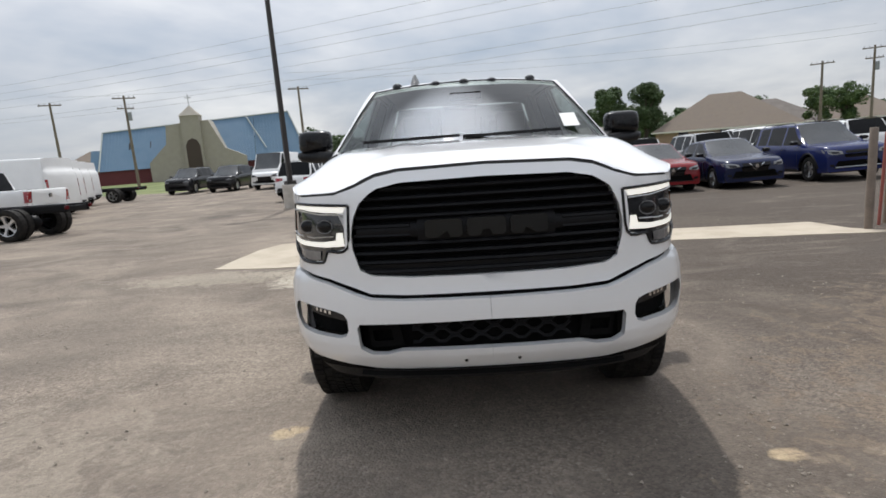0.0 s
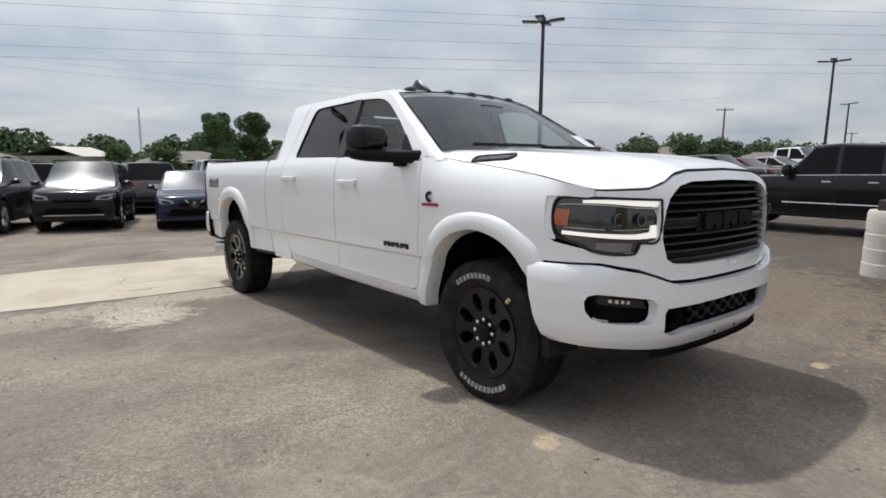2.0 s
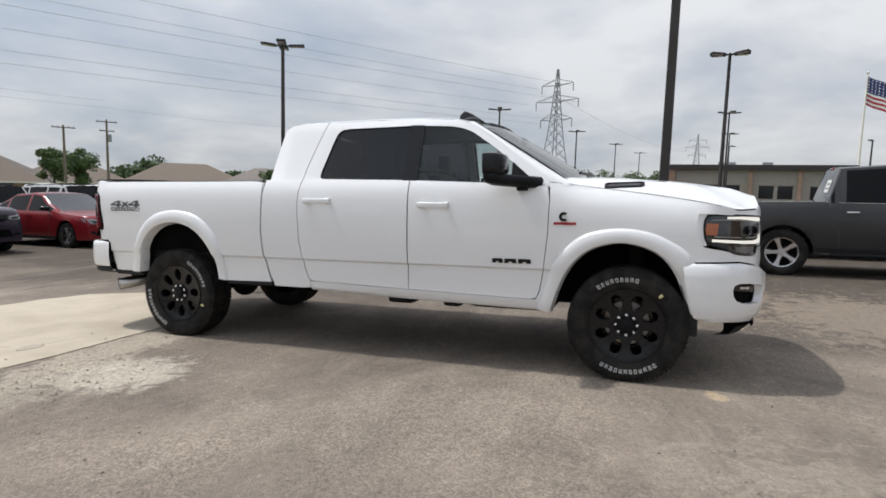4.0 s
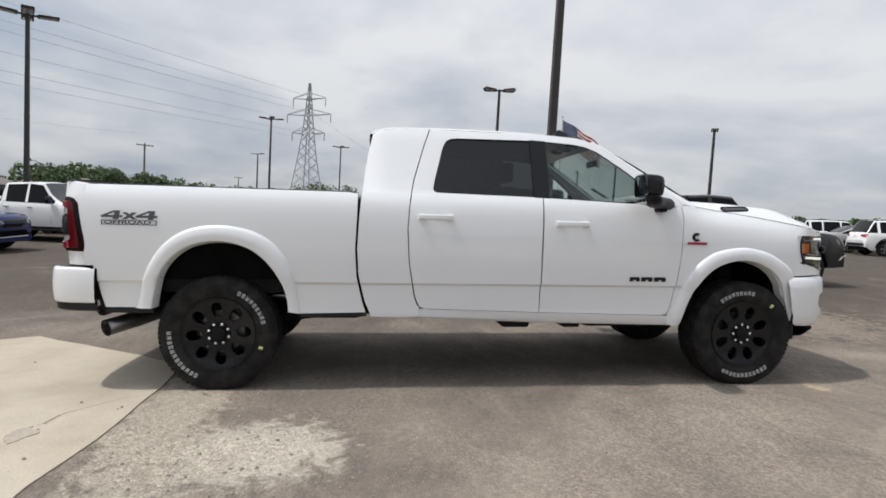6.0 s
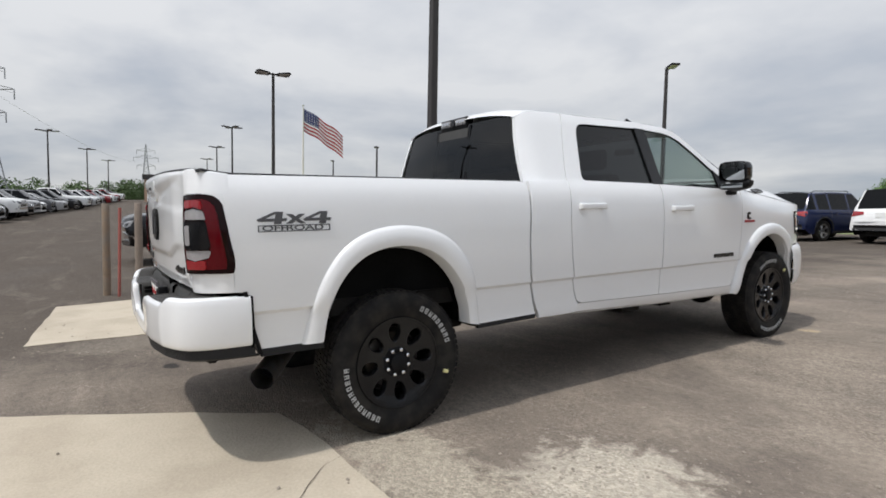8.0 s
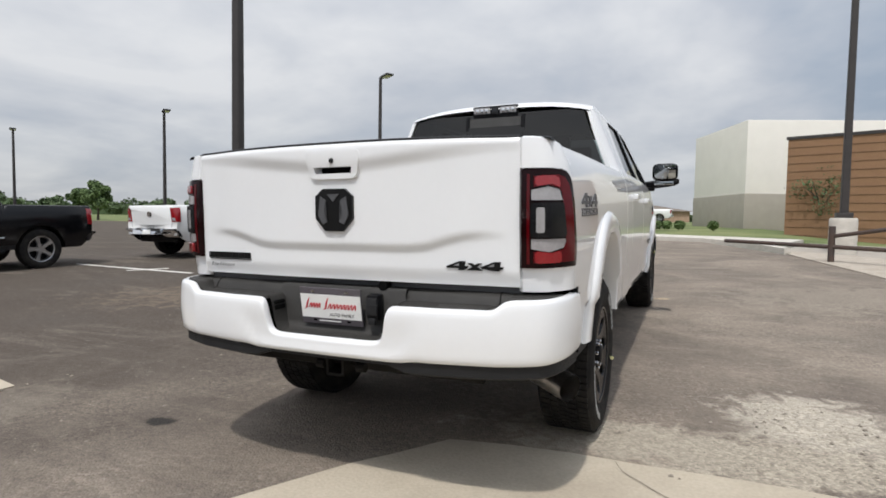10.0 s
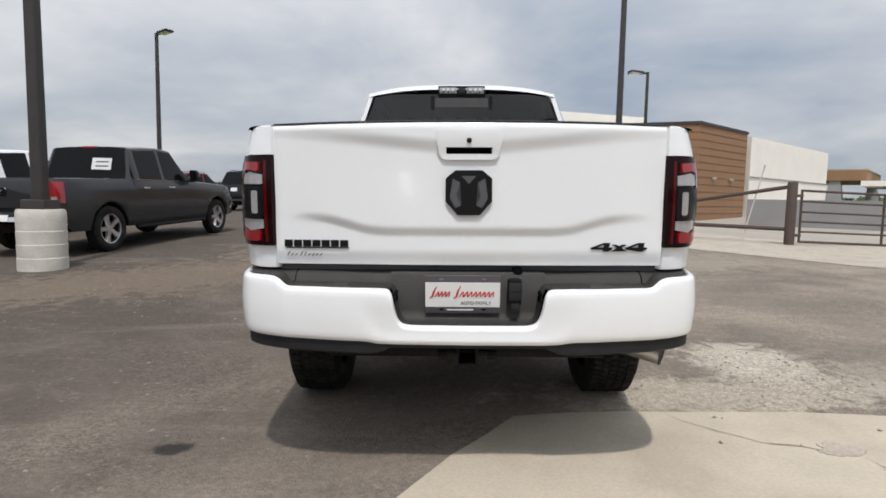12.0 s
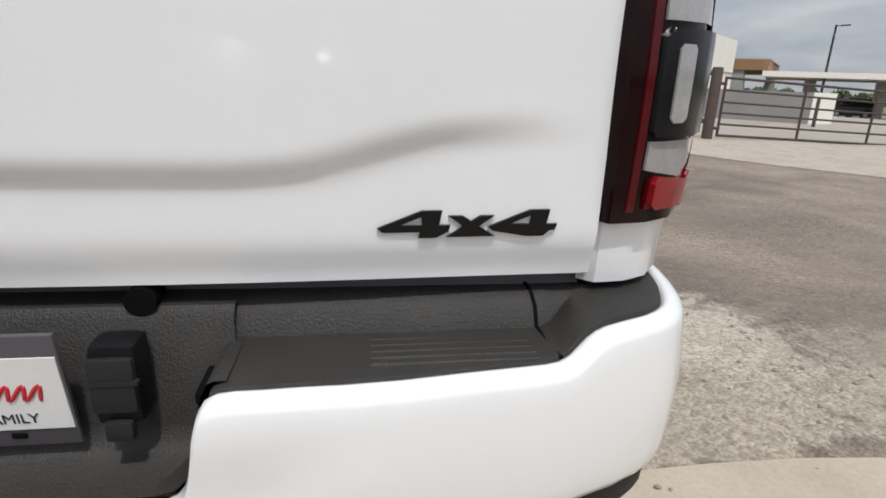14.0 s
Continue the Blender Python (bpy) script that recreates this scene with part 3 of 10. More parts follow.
# loose stones, thickest along the broken edges of the asphalt
def loose_gravel():
    rng = random.Random(77)
    verts, faces = [], []
    spots = [(-2.1, 3.6, 0.7, 160), (-2.4, 4.1, 1.3, 260), (3.6, 0.2, 2.2, 500), (2.2, -2.2, 1.9, 1200), (3.2, 7.4, 1.6, 200), (-3.0, -1.2, 1.8, 600), (2.6, 5.3, 0.8, 60), (-4.2, 2.5, 2.4, 700), (0.5, -2.6, 2.0, 700), (-3.2, 7.0, 2.6, 300)]
    for cx, cy, spread, count in spots:
        for _ in range(count):
            x, y = cx + rng.gauss(0, spread * 0.6), cy + rng.gauss(0, spread * 0.6)
            if inside((x, y), APRON_A) and rng.random() < 0.85:
                continue
            r = rng.choice((0.003, 0.004, 0.005, 0.006, 0.008, 0.012))
            z = ground_z(x, y) + r * 0.3 + (0.009 if inside((x, y), APRON_A) or inside((x, y), APRON_B) else 0)
            base = len(verts)
            for dx, dy, dz in ((1, 0, 0), (0.3, 0.9, 0.1), (-0.8, 0.5, 0), (-0.7, -0.6, 0.1), (0.4, -0.9, 0), (0, 0, 0.8)):
                verts.append((x + r * (dx + rng.uniform(-0.3, 0.3)), y + r * (dy + rng.uniform(-0.3, 0.3)), z + r * dz))
            faces += [(base + k, base + (k + 1) % 5, base + 5) for k in range(5)]
    me = bpy.data.meshes.new("loose_gravel")
    me.from_pydata(verts, [], faces)
    me.materials.append(STONES)
    return tagged(new("loose_gravel", me), "loose grey and tan gravel scattered over asphalt", "gravel", kind="stuff")


loose_gravel()


def blot(name, x, y, r, mat, label, stretch=1.0):
    pts = []
    for k in range(36):
        a = 2 * math.pi * k / 36
        q = r * (0.8 + 0.5 * noise.noise((math.cos(a) * 1.7 + x, math.sin(a) * 1.7 + y, 0.3)) + 0.25 * noise.noise((math.cos(a) * 6 + x, math.sin(a) * 6 + y, 2.3)))
        pts.append((x + q * math.cos(a) * stretch, y + q * math.sin(a)))
    return flat_area(name, pts, 0.012, mat, label, "crumbled concrete", step=5, thick=0.02)


def crack(pts, width):
    """A thin dark crack wandering over the slab."""
    line = []
    for (x0, y0), (x1, y1) in zip(pts, pts[1:]):
        n = max(2, int(math.hypot(x1 - x0, y1 - y0) / 0.04))
        for k in range(n):
            x, y = x0 + (x1 - x0) * k / n, y0 + (y1 - y0) * k / n
            d = noise.noise_vector((x * 7, y * 7, 0.5)) * 0.03
            line.append(Vector((x + d.x, y + d.y, 0)))
    bm = bmesh.new()
    rows = []
    for k, p in enumerate(line):
        d = line[min(k + 1, len(line) - 1)] - line[max(k - 1, 0)]
        s = Vector((-d.y, d.x, 0)).normalized() * width * (0.4 + abs(noise.noise((p.x * 5, p.y * 5, 3)))) * min(1, (len(line) - k) / 8, (k + 1) / 4)
        rows.append([(q.x, q.y, ground_z(q.x, q.y) + 0.0125) for q in (p - s, p + s)])
    loft(bm, rows)
    return solo("slab_crack", bm, CRACK, "thin dark crack in the concrete slab", "crack", kind="structure")


blot("crumbled_hole", -1.80, 4.93, 0.075, GRAVEL, "small crumbled hole in the concrete slab", 1.9)
crack([(-1.72, 4.95), (-1.45, 4.86), (-1.15, 4.60), (-1.05, 4.44)], 0.004)
crack([(-1.95, 4.92), (-2.25, 5.02), (-2.6, 4.90), (-2.95, 4.98)], 0.003)
crack([(-1.85, 5.0), (-1.95, 5.4), (-1.80, 5.9), (-1.92, 6.5)], 0.004)

# ---------------------------------------------------------------- the white pickup
# Local axes: the nose points to -y, the front axle is at y = 0, the rear axle at y = 4.077.
truck = thing("pickup_truck", "white heavy-duty crew-cab pickup truck with black grille and wheels", "pickup truck", lie(0, 0))

SIDE_Z = [0.40, 0.46, 0.50, 0.56, 0.60, 0.782, 0.80, 0.95, 1.10, 1.25, 1.34, 1.40, 1.45, 1.49, 1.90, 1.95, 1.99]
SIDE_X = [0.90, 0.930, 0.950, 0.965, 0.962, 0.972, 0.991, 1.000, 1.003, 1.000, 0.992, 0.978, 0.955, 0.930, 0.755, 0.725, 0.66]


def side_x(y, z):
    x = curve_at(SIDE_Z, SIDE_X, z)
    x -= 0.05 * ease(0.3, -0.75, y) + 0.012 * ease(4.5, 5.2, y)
    return x


# plan of the nose, from the middle round the corner to the side
NOSE = [(0, -0.945), (0.20, -0.942), (0.40, -0.925), (0.55, -0.898), (0.68, -0.850), (0.78, -0.792), (0.86, -0.722), (0.915, -0.63), (0.943, -0.54), (0.957, -0.45), (0.965, -0.35), (0.972, -0.22)]
NOSE_S = [0.0]
for (xa, ya), (xb, yb) in zip(NOSE, NOSE[1:]):
    NOSE_S.append(NOSE_S[-1] + math.hypot(xb - xa, yb - ya))


def sx(x):
    return curve_at([p[0] for p in NOSE], NOSE_S, x)


def sy(y):
    return curve_at([p[1] for p in NOSE], NOSE_S, y)


def nose(s, off=0.0):
    x, y = curve_at(NOSE_S, [p[0] for p in NOSE], s), curve_at(NOSE_S, [p[1] for p in NOSE], s)
    e = 0.02
    tx = curve_at(NOSE_S, [p[0] for p in NOSE], s + e) - curve_at(NOSE_S, [p[0] for p in NOSE], max(0, s - e))
    ty = curve_at(NOSE_S, [p[1] for p in NOSE], s + e) - curve_at(NOSE_S, [p[1] for p in NOSE], max(0, s - e))
    d = math.hypot(tx, ty)
    return x + off * ty / d, y - off * tx / d


def nose_at(s, z, off=0.0):
    lean = curve_at([0.4, 0.8, 1.1, 1.25, 1.36], [0, 0, 0.0, -0.015, -0.07], z)
    x, y = nose(abs(s), off + lean)
    x *= 1 + 0.04 * ease(0.1, 0.5, x) * ease(0.93, 0.72, x) * ease(0.78, 0.88, z)
    return Vector((x, y, z)) if s >= 0 else Vector((-x, y, z))


S_CUTS = [NOSE_S[-1] * k / 26 for k in range(1, 26)]


def build_nose():
    # painted surround of the grille and lamps
    half = [(0, 1.340), (0.37, 1.330), (0.47, 1.312), (0.56, 1.272), (0.65, 1.243), (0.84, 1.238), (0.88, 1.240)]
    half = [(sx(x), z) for x, z in half] + [(sx(0.88), 1.202), (sx(0.86), 1.20), (sx(0.605), 1.187), (sx(0.612), 1.00), (sx(0.69), 0.985), (sx(0.715), 0.945), (sx(0.80), 0.938), (sx(0.88), 0.95), (sy(-0.50), 0.985), (sy(-0.455), 1.01), (sy(-0.443), 1.01), (sy(-0.443), 0.885),
             (sx(0.86), 0.893), (sx(0.70), 0.862), (sx(0.60), 0.822), (sx(0.53), 0.793), (sx(0.36), 0.785), (0, 0.785),
             (0, 0.862), (sx(0.34), 0.864), (sx(0.50), 0.876), (sx(0.555), 0.905), (sx(0.578), 0.98), (sx(0.580), 1.06), (sx(0.565), 1.14), (sx(0.53), 1.215), (sx(0.46), 1.262), (sx(0.36), 1.283), (0, 1.290)]
    bm = bmesh.new()
    sheet(bm, half, lambda s, z: nose_at(s, z), S_CUTS, [0.82, 0.9, 1.0, 1.1, 1.2, 1.25, 1.3], thick=(0, 0.05, 0), mirror=True)
    bmesh.ops.remove_doubles(bm, verts=[v for v in bm.verts if abs(v.co.x) < 1e-4], dist=1e-4)
    part("front_fascia", bm, PAINT, truck)

    # grille: dark backing, slats, heavy bars and block emblem
    ring = [(-0.595, 0.98), (-0.595, 1.06), (-0.58, 1.15), (-0.54, 1.22), (-0.46, 1.27), (-0.36, 1.295), (0.36, 1.295), (0.46, 1.27), (0.54, 1.22), (0.58, 1.15), (0.595, 1.06), (0.595, 0.98), (0.57, 0.90), (0.50, 0.865), (-0.50, 0.865), (-0.57, 0.90)]
    to_s = lambda x: math.copysign(sx(abs(x)), x)
    grille = new("grille")
    grille.parent = truck
    tagged(grille, "gloss black slatted grille")
    bm = bmesh.new()
    sheet(bm, [(to_s(x), z) for x, z in ring], lambda s, z: nose_at(s, z, -0.065), [c * k for c in (-1, 1) for k in S_CUTS], [0.95, 1.05, 1.15, 1.25])
    part("grille_mesh", bm, DARK, grille)

    def bar(name, z, h, off, x0, x1, mat, depth=0.045):
        b = bmesh.new()
        rows = []
        n = 18
        for k in range(n + 1):
            x = x0 + (x1 - x0) * k / n
            s = to_s(x)
            rows.append([nose_at(s, z - h / 2, off - depth), nose_at(s, z - h / 2, off - 0.010), nose_at(s, z - h * 0.15, off), nose_at(s, z + h * 0.3, off - 0.006), nose_at(s, z + h / 2, off - 0.02), nose_at(s, z + h / 2, off - depth)])
        loft(b, rows, closed=True, caps=True)
        part(name, b, mat, grille)

    for k in range(10):
        z = 0.892 + k * 0.0405
        w = min(0.585, curve_at([0.88, 0.92, 1.0, 1.08, 1.16, 1.22, 1.265], [0.525, 0.567, 0.58, 0.578, 0.555, 0.52, 0.44], z))
        if k in (4, 5):
            for s in (-1, 1):
                bar("slat", z, 0.022, -0.018, s * 0.33, s * w, BLACK_SATIN)
        else:
            bar("slat", z, 0.020, -0.015, -w, w, BLACK_SATIN)
    bar("centre_bar", 1.075, 0.105, -0.022, -0.30, 0.30, BLACK_SATIN)
    for s in (-1, 1):
        bar("side_bar", 1.075, 0.066, -0.020, s * 0.30, s * 0.565, BLACK_SATIN)
    # three block shapes of the emblem on the bar
    for x0, x1 in ((-0.265, -0.105), (-0.085, 0.085), (0.105, 0.265)):
        b = bmesh.new()
        outs = [[(x0 + 0.012, 1.035), (x0, 1.047), (x0, 1.103), (x0 + 0.012, 1.115), (x1 - 0.012, 1.115), (x1, 1.103), (x1, 1.047), (x1 - 0.012, 1.035), ((x0 + x1) / 2 + 0.028, 1.035), ((x0 + x1) / 2 + 0.014, 1.062), ((x0 + x1) / 2 - 0.014, 1.062), ((x0 + x1) / 2 - 0.028, 1.035)]]
        for o in outs:
            sheet(b, o, lambda x, z: nose_at(to_s(x), z, -0.004), thick=(0, 0.02, 0))
        part("emblem_block", b, BADGE_BLACK, grille, "satin black block emblem", sharp=20)

    # lamps, one on each side
    for side in (1, -1):
        lamp = new("headlight")
        lamp.parent = truck
        tagged(lamp, "dark headlight with white C-shaped running lamp")
        fl = (lambda p: p) if side > 0 else (lambda p: Vector((-p.x, p.y, p.z)))
        shell = [(sx(0.585), 1.195), (sx(0.86), 1.207), (sy(-0.545), 1.209), (sy(-0.512), 1.202), (sy(-0.497), 1.186), (sy(-0.487), 1.15), (sy(-0.487), 1.09), (sy(-0.496), 1.045), (sy(-0.512), 1.020), (sy(-0.545), 1.002), (sy(-0.61), 0.985), (sx(0.905), 0.968), (sx(0.885), 0.950), (sx(0.85), 0.939), (sx(0.80), 0.935), (sx(0.735), 0.936), (sx(0.715), 0.944), (sx(0.70), 0.975), (sx(0.688), 0.990), (sx(0.60), 1.005)]
        b = bmesh.new()
        sheet(b, shell, lambda s, z: fl(nose_at(s, z, -0.005)), S_CUTS, [1.0, 1.06, 1.12, 1.17], thick=(0, 0.04, 0))
        part("housing", b, HEAD_LENS, lamp)
        b = bmesh.new()
        rod(b, [fl(nose_at(s, z, 0.001)) for s, z in smooth_path(shell + shell[:1], 4)], 0.007, 6, caps=False)
        part("lamp_seal", b, BLACK_GLOSS, lamp)
        b = bmesh.new()
        sheet(b, [(sy(-0.505), 0.998), (sy(-0.425), 0.998), (sy(-0.425), 1.215), (sy(-0.505), 1.215), (sy(-0.487), 1.15), (sy(-0.487), 1.09)], lambda s, z: fl(nose_at(s, z, -0.003)), S_CUTS, [1.05, 1.1, 1.15], thick=(0, 0.01, 0))
        part("lamp_corner", b, PAINT, truck)
        b = bmesh.new()
        outer = [(sx(0.60), 1.188), (sx(0.84), 1.198), (sx(0.905), 1.196), (sx(0.905), 1.182), (sx(0.84), 1.180), (sx(0.70), 1.166), (sx(0.612), 1.162)]
        low = [(sx(0.617), 1.075), (sx(0.645), 1.073), (sx(0.650), 1.040), (sx(0.72), 1.031), (sx(0.88), 1.036), (sy(-0.55), 1.044), (sy(-0.55), 1.026), (sx(0.84), 1.014), (sx(0.70), 1.008), (sx(0.612), 1.014)]
        for o in (outer, low):
            sheet(b, o, lambda s, z: fl(nose_at(s, z, 0.001)), S_CUTS, thick=(0, 0.012, 0))
        part("running_lamp", b, DAY_LAMP, lamp, "glowing white C-shaped strip")
        b = bmesh.new()
        sheet(b, [(sy(-0.578), 1.150), (sy(-0.512), 1.152), (sy(-0.504), 1.11), (sy(-0.512), 1.072), (sy(-0.568), 1.070)], lambda s, z: fl(nose_at(s, z, 0.001)), S_CUTS, thick=(0, 0.012, 0))
        part("side_marker", b, AMBER_LENS, lamp, "amber side marker")
        b = bmesh.new()
        rod(b, [fl(nose_at(u, z, 0.003)) for u, z in ((sx(0.61), 1.154), (sx(0.72), 1.158), (sx(0.84), 1.172), (sx(0.90), 1.176), (sy(-0.56), 1.176), (sy(-0.525), 1.172))], 0.0035, 5)
        part("lamp_trim", b, ALLOY, lamp)
        b = bmesh.new()
        rod(b, [fl(nose_at(u, z, 0.001)) for u, z in ((sx(0.66), 1.058), (sx(0.76), 1.052), (sx(0.88), 1.055), (sy(-0.55), 1.062))], 0.003, 5)
        part("lamp_trim", b, ALLOY, lamp)
        for x in (0.70, 0.80):
            b = bmesh.new()
            p = fl(nose_at(sx(x), 1.103, -0.003))
            bmesh.ops.create_uvsphere(b, u_segments=16, v_segments=10, radius=0.029, matrix=Matrix.Translation(p) @ Matrix.Diagonal((1.15, 0.45, 0.95, 1)))
            projector = part("projector", b, BLACK_GLOSS, lamp)
            b = bmesh.new()
            rod(b, [p + Vector((0.036 * math.cos(t), -0.012, 0.030 * math.sin(t))) for t in (2 * math.pi * k / 18 for k in range(19))], 0.0022, 5, caps=False)
            part("projector_ring", b, BADGE_GREY, projector)
        b = bmesh.new()
        sheet(b, [(sx(0.73), 0.990), (sx(0.87), 0.992), (sx(0.87), 0.958), (sx(0.80), 0.947), (sx(0.735), 0.950)], lambda s, z: fl(nose_at(s, z, 0.0)), S_CUTS, thick=(0, 0.01, 0))
        part("turn_lens", b, GREY_LENS, lamp)


def build_front_bumper():
    bumper = new("front_bumper")
    bumper.parent = truck
    tagged(bumper, "white painted front bumper with black openings")
    bulge = lambda z: curve_at([0.41, 0.45, 0.50, 0.56, 0.70, 0.80, 0.86, 0.885], [-0.05, -0.02, 0.015, 0.035, 0.045, 0.042, 0.028, 0.005], z)
    half = [(0, 0.765), (sx(0.38), 0.768), (sx(0.52), 0.775), (sx(0.60), 0.803), (sx(0.70), 0.845), (sx(0.86), 0.880), (sy(-0.45), 0.874), (sy(-0.405), 0.870), (sy(-0.418), 0.76), (sy(-0.450), 0.60), (sy(-0.485), 0.50), (sy(-0.53), 0.475),
            (sx(0.80), 0.462), (sx(0.46), 0.425), (0, 0.420)]
    intake = [(-0.05, 0.535), (sx(0.40), 0.535), (sx(0.47), 0.515), (sx(0.54), 0.515), (sx(0.585), 0.54), (sx(0.59), 0.64), (sx(0.575), 0.662), (-0.05, 0.672)]
    fog = [(sx(0.68), 0.590), (sx(0.80), 0.596), (sx(0.855), 0.606), (sx(0.882), 0.625), (sx(0.895), 0.660), (sx(0.898), 0.705), (sx(0.890), 0.732), (sx(0.870), 0.744), (sx(0.80), 0.736), (sx(0.68), 0.718), (sx(0.648), 0.704), (sx(0.634), 0.680), (sx(0.634), 0.630), (sx(0.648), 0.601)]
    bm = bmesh.new()
    sheet(bm, half, lambda s, z: nose_at(s, z, bulge(z)), S_CUTS, [0.44, 0.47, 0.5, 0.53, 0.56, 0.6, 0.65, 0.7, 0.75, 0.8, 0.83, 0.85, 0.87], [intake, fog], thick=(0, 0.05, 0), mirror=True)
    bmesh.ops.remove_doubles(bm, verts=[v for v in bm.verts if abs(v.co.x) < 1e-4], dist=1e-4)
    part("bumper_shell", bm, PAINT, bumper)
    # dark shelf between bumper and fascia
    bm = bmesh.new()
    ss = [(-1 + 2 * k / 40) * sy(-0.40) for k in range(41)]
    loft(bm, [[nose_at(s, z, -0.035) for s in ss] for z in (0.74, 0.93)])
    part("upper_filler", bm, BLACK_SATIN, bumper)
    bm = bmesh.new()
    loft(bm, [[nose_at(s, z, o) for s in ss if abs(s) < sx(0.64)] for z, o in ((0.40, -0.02), (0.50, -0.07), (0.69, -0.07))])
    part("intake_mesh", bm, DARK, bumper)
    # hexagon-like web in the intake
    for row in range(3):
        bm = bmesh.new()
        pts = []
        for k in range(25):
            x = -0.36 + 0.03 * k
            z = 0.57 + row * 0.036 + (0.012 if (k // 2 + row) % 2 else -0.012)
            pts.append(nose_at(math.copysign(sx(abs(x)), x), z, -0.03))
        rod(bm, pts, 0.008, 6)
        part("intake_web", bm, BLACK_SATIN, bumper)
    for side in (1, -1):
        fl = (lambda p: p) if side > 0 else (lambda p: Vector((-p.x, p.y, p.z)))
        bm = bmesh.new()
        frame = [(sx(0.40), 0.545), (sx(0.56), 0.535), (sx(0.575), 0.645), (sx(0.42), 0.655)]
        sheet(bm, frame, lambda s, z: fl(nose_at(s, z, -0.022)), S_CUTS, [0.6], holes=[[(sx(0.45), 0.57), (sx(0.54), 0.565), (sx(0.55), 0.615), (sx(0.46), 0.62)]], thick=(0, 0.04, 0))
        part("tow_hook_bezel", bm, DARK, bumper)
        bm = bmesh.new()
        sheet(bm, [(u + (0.02 if u > sx(0.8) else -0.02), v) for u, v in fog], lambda s, z: fl(nose_at(s, z, -0.030)), S_CUTS, [0.66, 0.7])
        part("fog_pocket", bm, DARK, bumper)
        bm = bmesh.new()
        sheet(bm, [(sx(0.665), 0.660), (sx(0.868), 0.686), (sx(0.868), 0.728), (sx(0.685), 0.706)], lambda s, z: fl(nose_at(s, z, -0.006)), S_CUTS, thick=(0, 0.02, 0))
        part("fog_lamp", bm, SMOKE_LENS, bumper, "smoked fog lamp strip with bright cells")
        for k in range(4):
            u = 0.745 + 0.024 * k
            zc = 0.694 + 0.0025 * k
            bm = bmesh.new()
            sheet(bm, [(sx(u), zc - 0.008), (sx(u + 0.013), zc - 0.007), (sx(u + 0.013), zc + 0.010), (sx(u), zc + 0.009)], lambda s, z: fl(nose_at(s, z, -0.003)), S_CUTS, thick=(0, 0.004, 0))
            part("fog_lamp_cell", bm, CHROME, bumper)
        bm = bmesh.new()
        p = nose_at(sx(0.12), 0.472, bulge(0.472))
        bmesh.ops.create_uvsphere(bm, u_segments=10, v_segments=6, radius=0.008, matrix=Matrix.Translation(fl(p)))
        part("bolt", bm, BADGE_BLACK, bumper)
    bm = bmesh.new()
    loft(bm, [[nose_at(s, z, o) for s in ss if abs(s) < sx(0.86)] for z, o in ((0.43, -0.02), (0.36, -0.09), (0.33, -0.22))])
    part("air_dam", bm, PLASTIC, bumper)


FRONT_OPEN = [(0.545, 0.47), (0.50, 0.62), (0.44, 0.76), (0.355, 0.88), (0.235, 0.965), (0.06, 1.005), (-0.11, 0.975), (-0.24, 0.90), (-0.33, 0.78), (-0.385, 0.62), (-0.43, 0.47)]
FRONT_LIP = [(0.645, 0.485), (0.60, 0.66), (0.535, 0.82), (0.44, 0.96), (0.30, 1.065), (0.07, 1.11), (-0.14, 1.085), (-0.28, 1.025), (-0.385, 0.955), (-0.42, 0.900), (-0.44, 0.873)]
REAR_OPEN = [(3.585, 0.58), (3.60, 0.70), (3.66, 0.84), (3.76, 0.965), (3.89, 1.05), (4.07, 1.085), (4.25, 1.055), (4.375, 0.975), (4.46, 0.86), (4.505, 0.72), (4.525, 0.60)]
REAR_LIP = [(3.495, 0.565), (3.525, 0.76), (3.575, 0.93), (3.68, 1.075), (3.84, 1.17), (4.07, 1.205), (4.28, 1.17), (4.43, 1.075), (4.535, 0.93), (4.60, 0.76), (4.645, 0.60)]


def smooth_path(pts, n=6):
    """A rounder run of points through the given ones."""
    out = []
    for i in range(len(pts) - 1):
        p0, p1, p2, p3 = (Vector((*pts[max(0, min(len(pts) - 1, i + k))], 0)) for k in (-1, 0, 1, 2))
        for k in range(n):
            t = k / n
            q = 0.5 * ((2 * p1) + (p2 - p0) * t + (2 * p0 - 5 * p1 + 4 * p2 - p3) * t * t + (3 * p1 - p0 - 3 * p2 + p3) * t ** 3)
            out.append((q.x, q.y))
    return out + [pts[-1]]


FO, FL, RO, RL = (smooth_path(p, 4) for p in (FRONT_OPEN, FRONT_LIP, REAR_OPEN, REAR_LIP))
Z_CUTS = [0.5, 0.56, 0.6, 0.66, 0.72, 0.782, 0.80, 0.86, 0.95, 1.05, 1.15, 1.25, 1.30, 1.34, 1.37, 1.40, 1.425, 1.45]
HOOD_EDGE = [(0.56, 1.438), (0.40, 1.422), (0.18, 1.392), (0.0, 1.368), (-0.20, 1.342), (-0.44, 1.303), (-0.60, 1.272), (-0.683, 1.247)]


def fender_roll(y, z):
    """How far the top of the front fender leans in towards the hood."""
    return 0.075 * min(1.3, max(0.0, (z - edge_z(y) + 0.18) / 0.18)) ** 2 * ease(-0.70, -0.2, y) * ease(0.58, 0.30, y)


def edge_z(y):
    return curve_at([p[0] for p in HOOD_EDGE[::-1]], [p[1] for p in HOOD_EDGE[::-1]], y)


def fender_x(y, z):
    x = side_x(y, z) - fender_roll(y, z)
    if y < -0.3:
        x = min(x, curve_at([q[1] for q in NOSE], [q[0] for q in NOSE], y) - 0.10 * max(0, z - 1.21) ** 1.2)
    return x


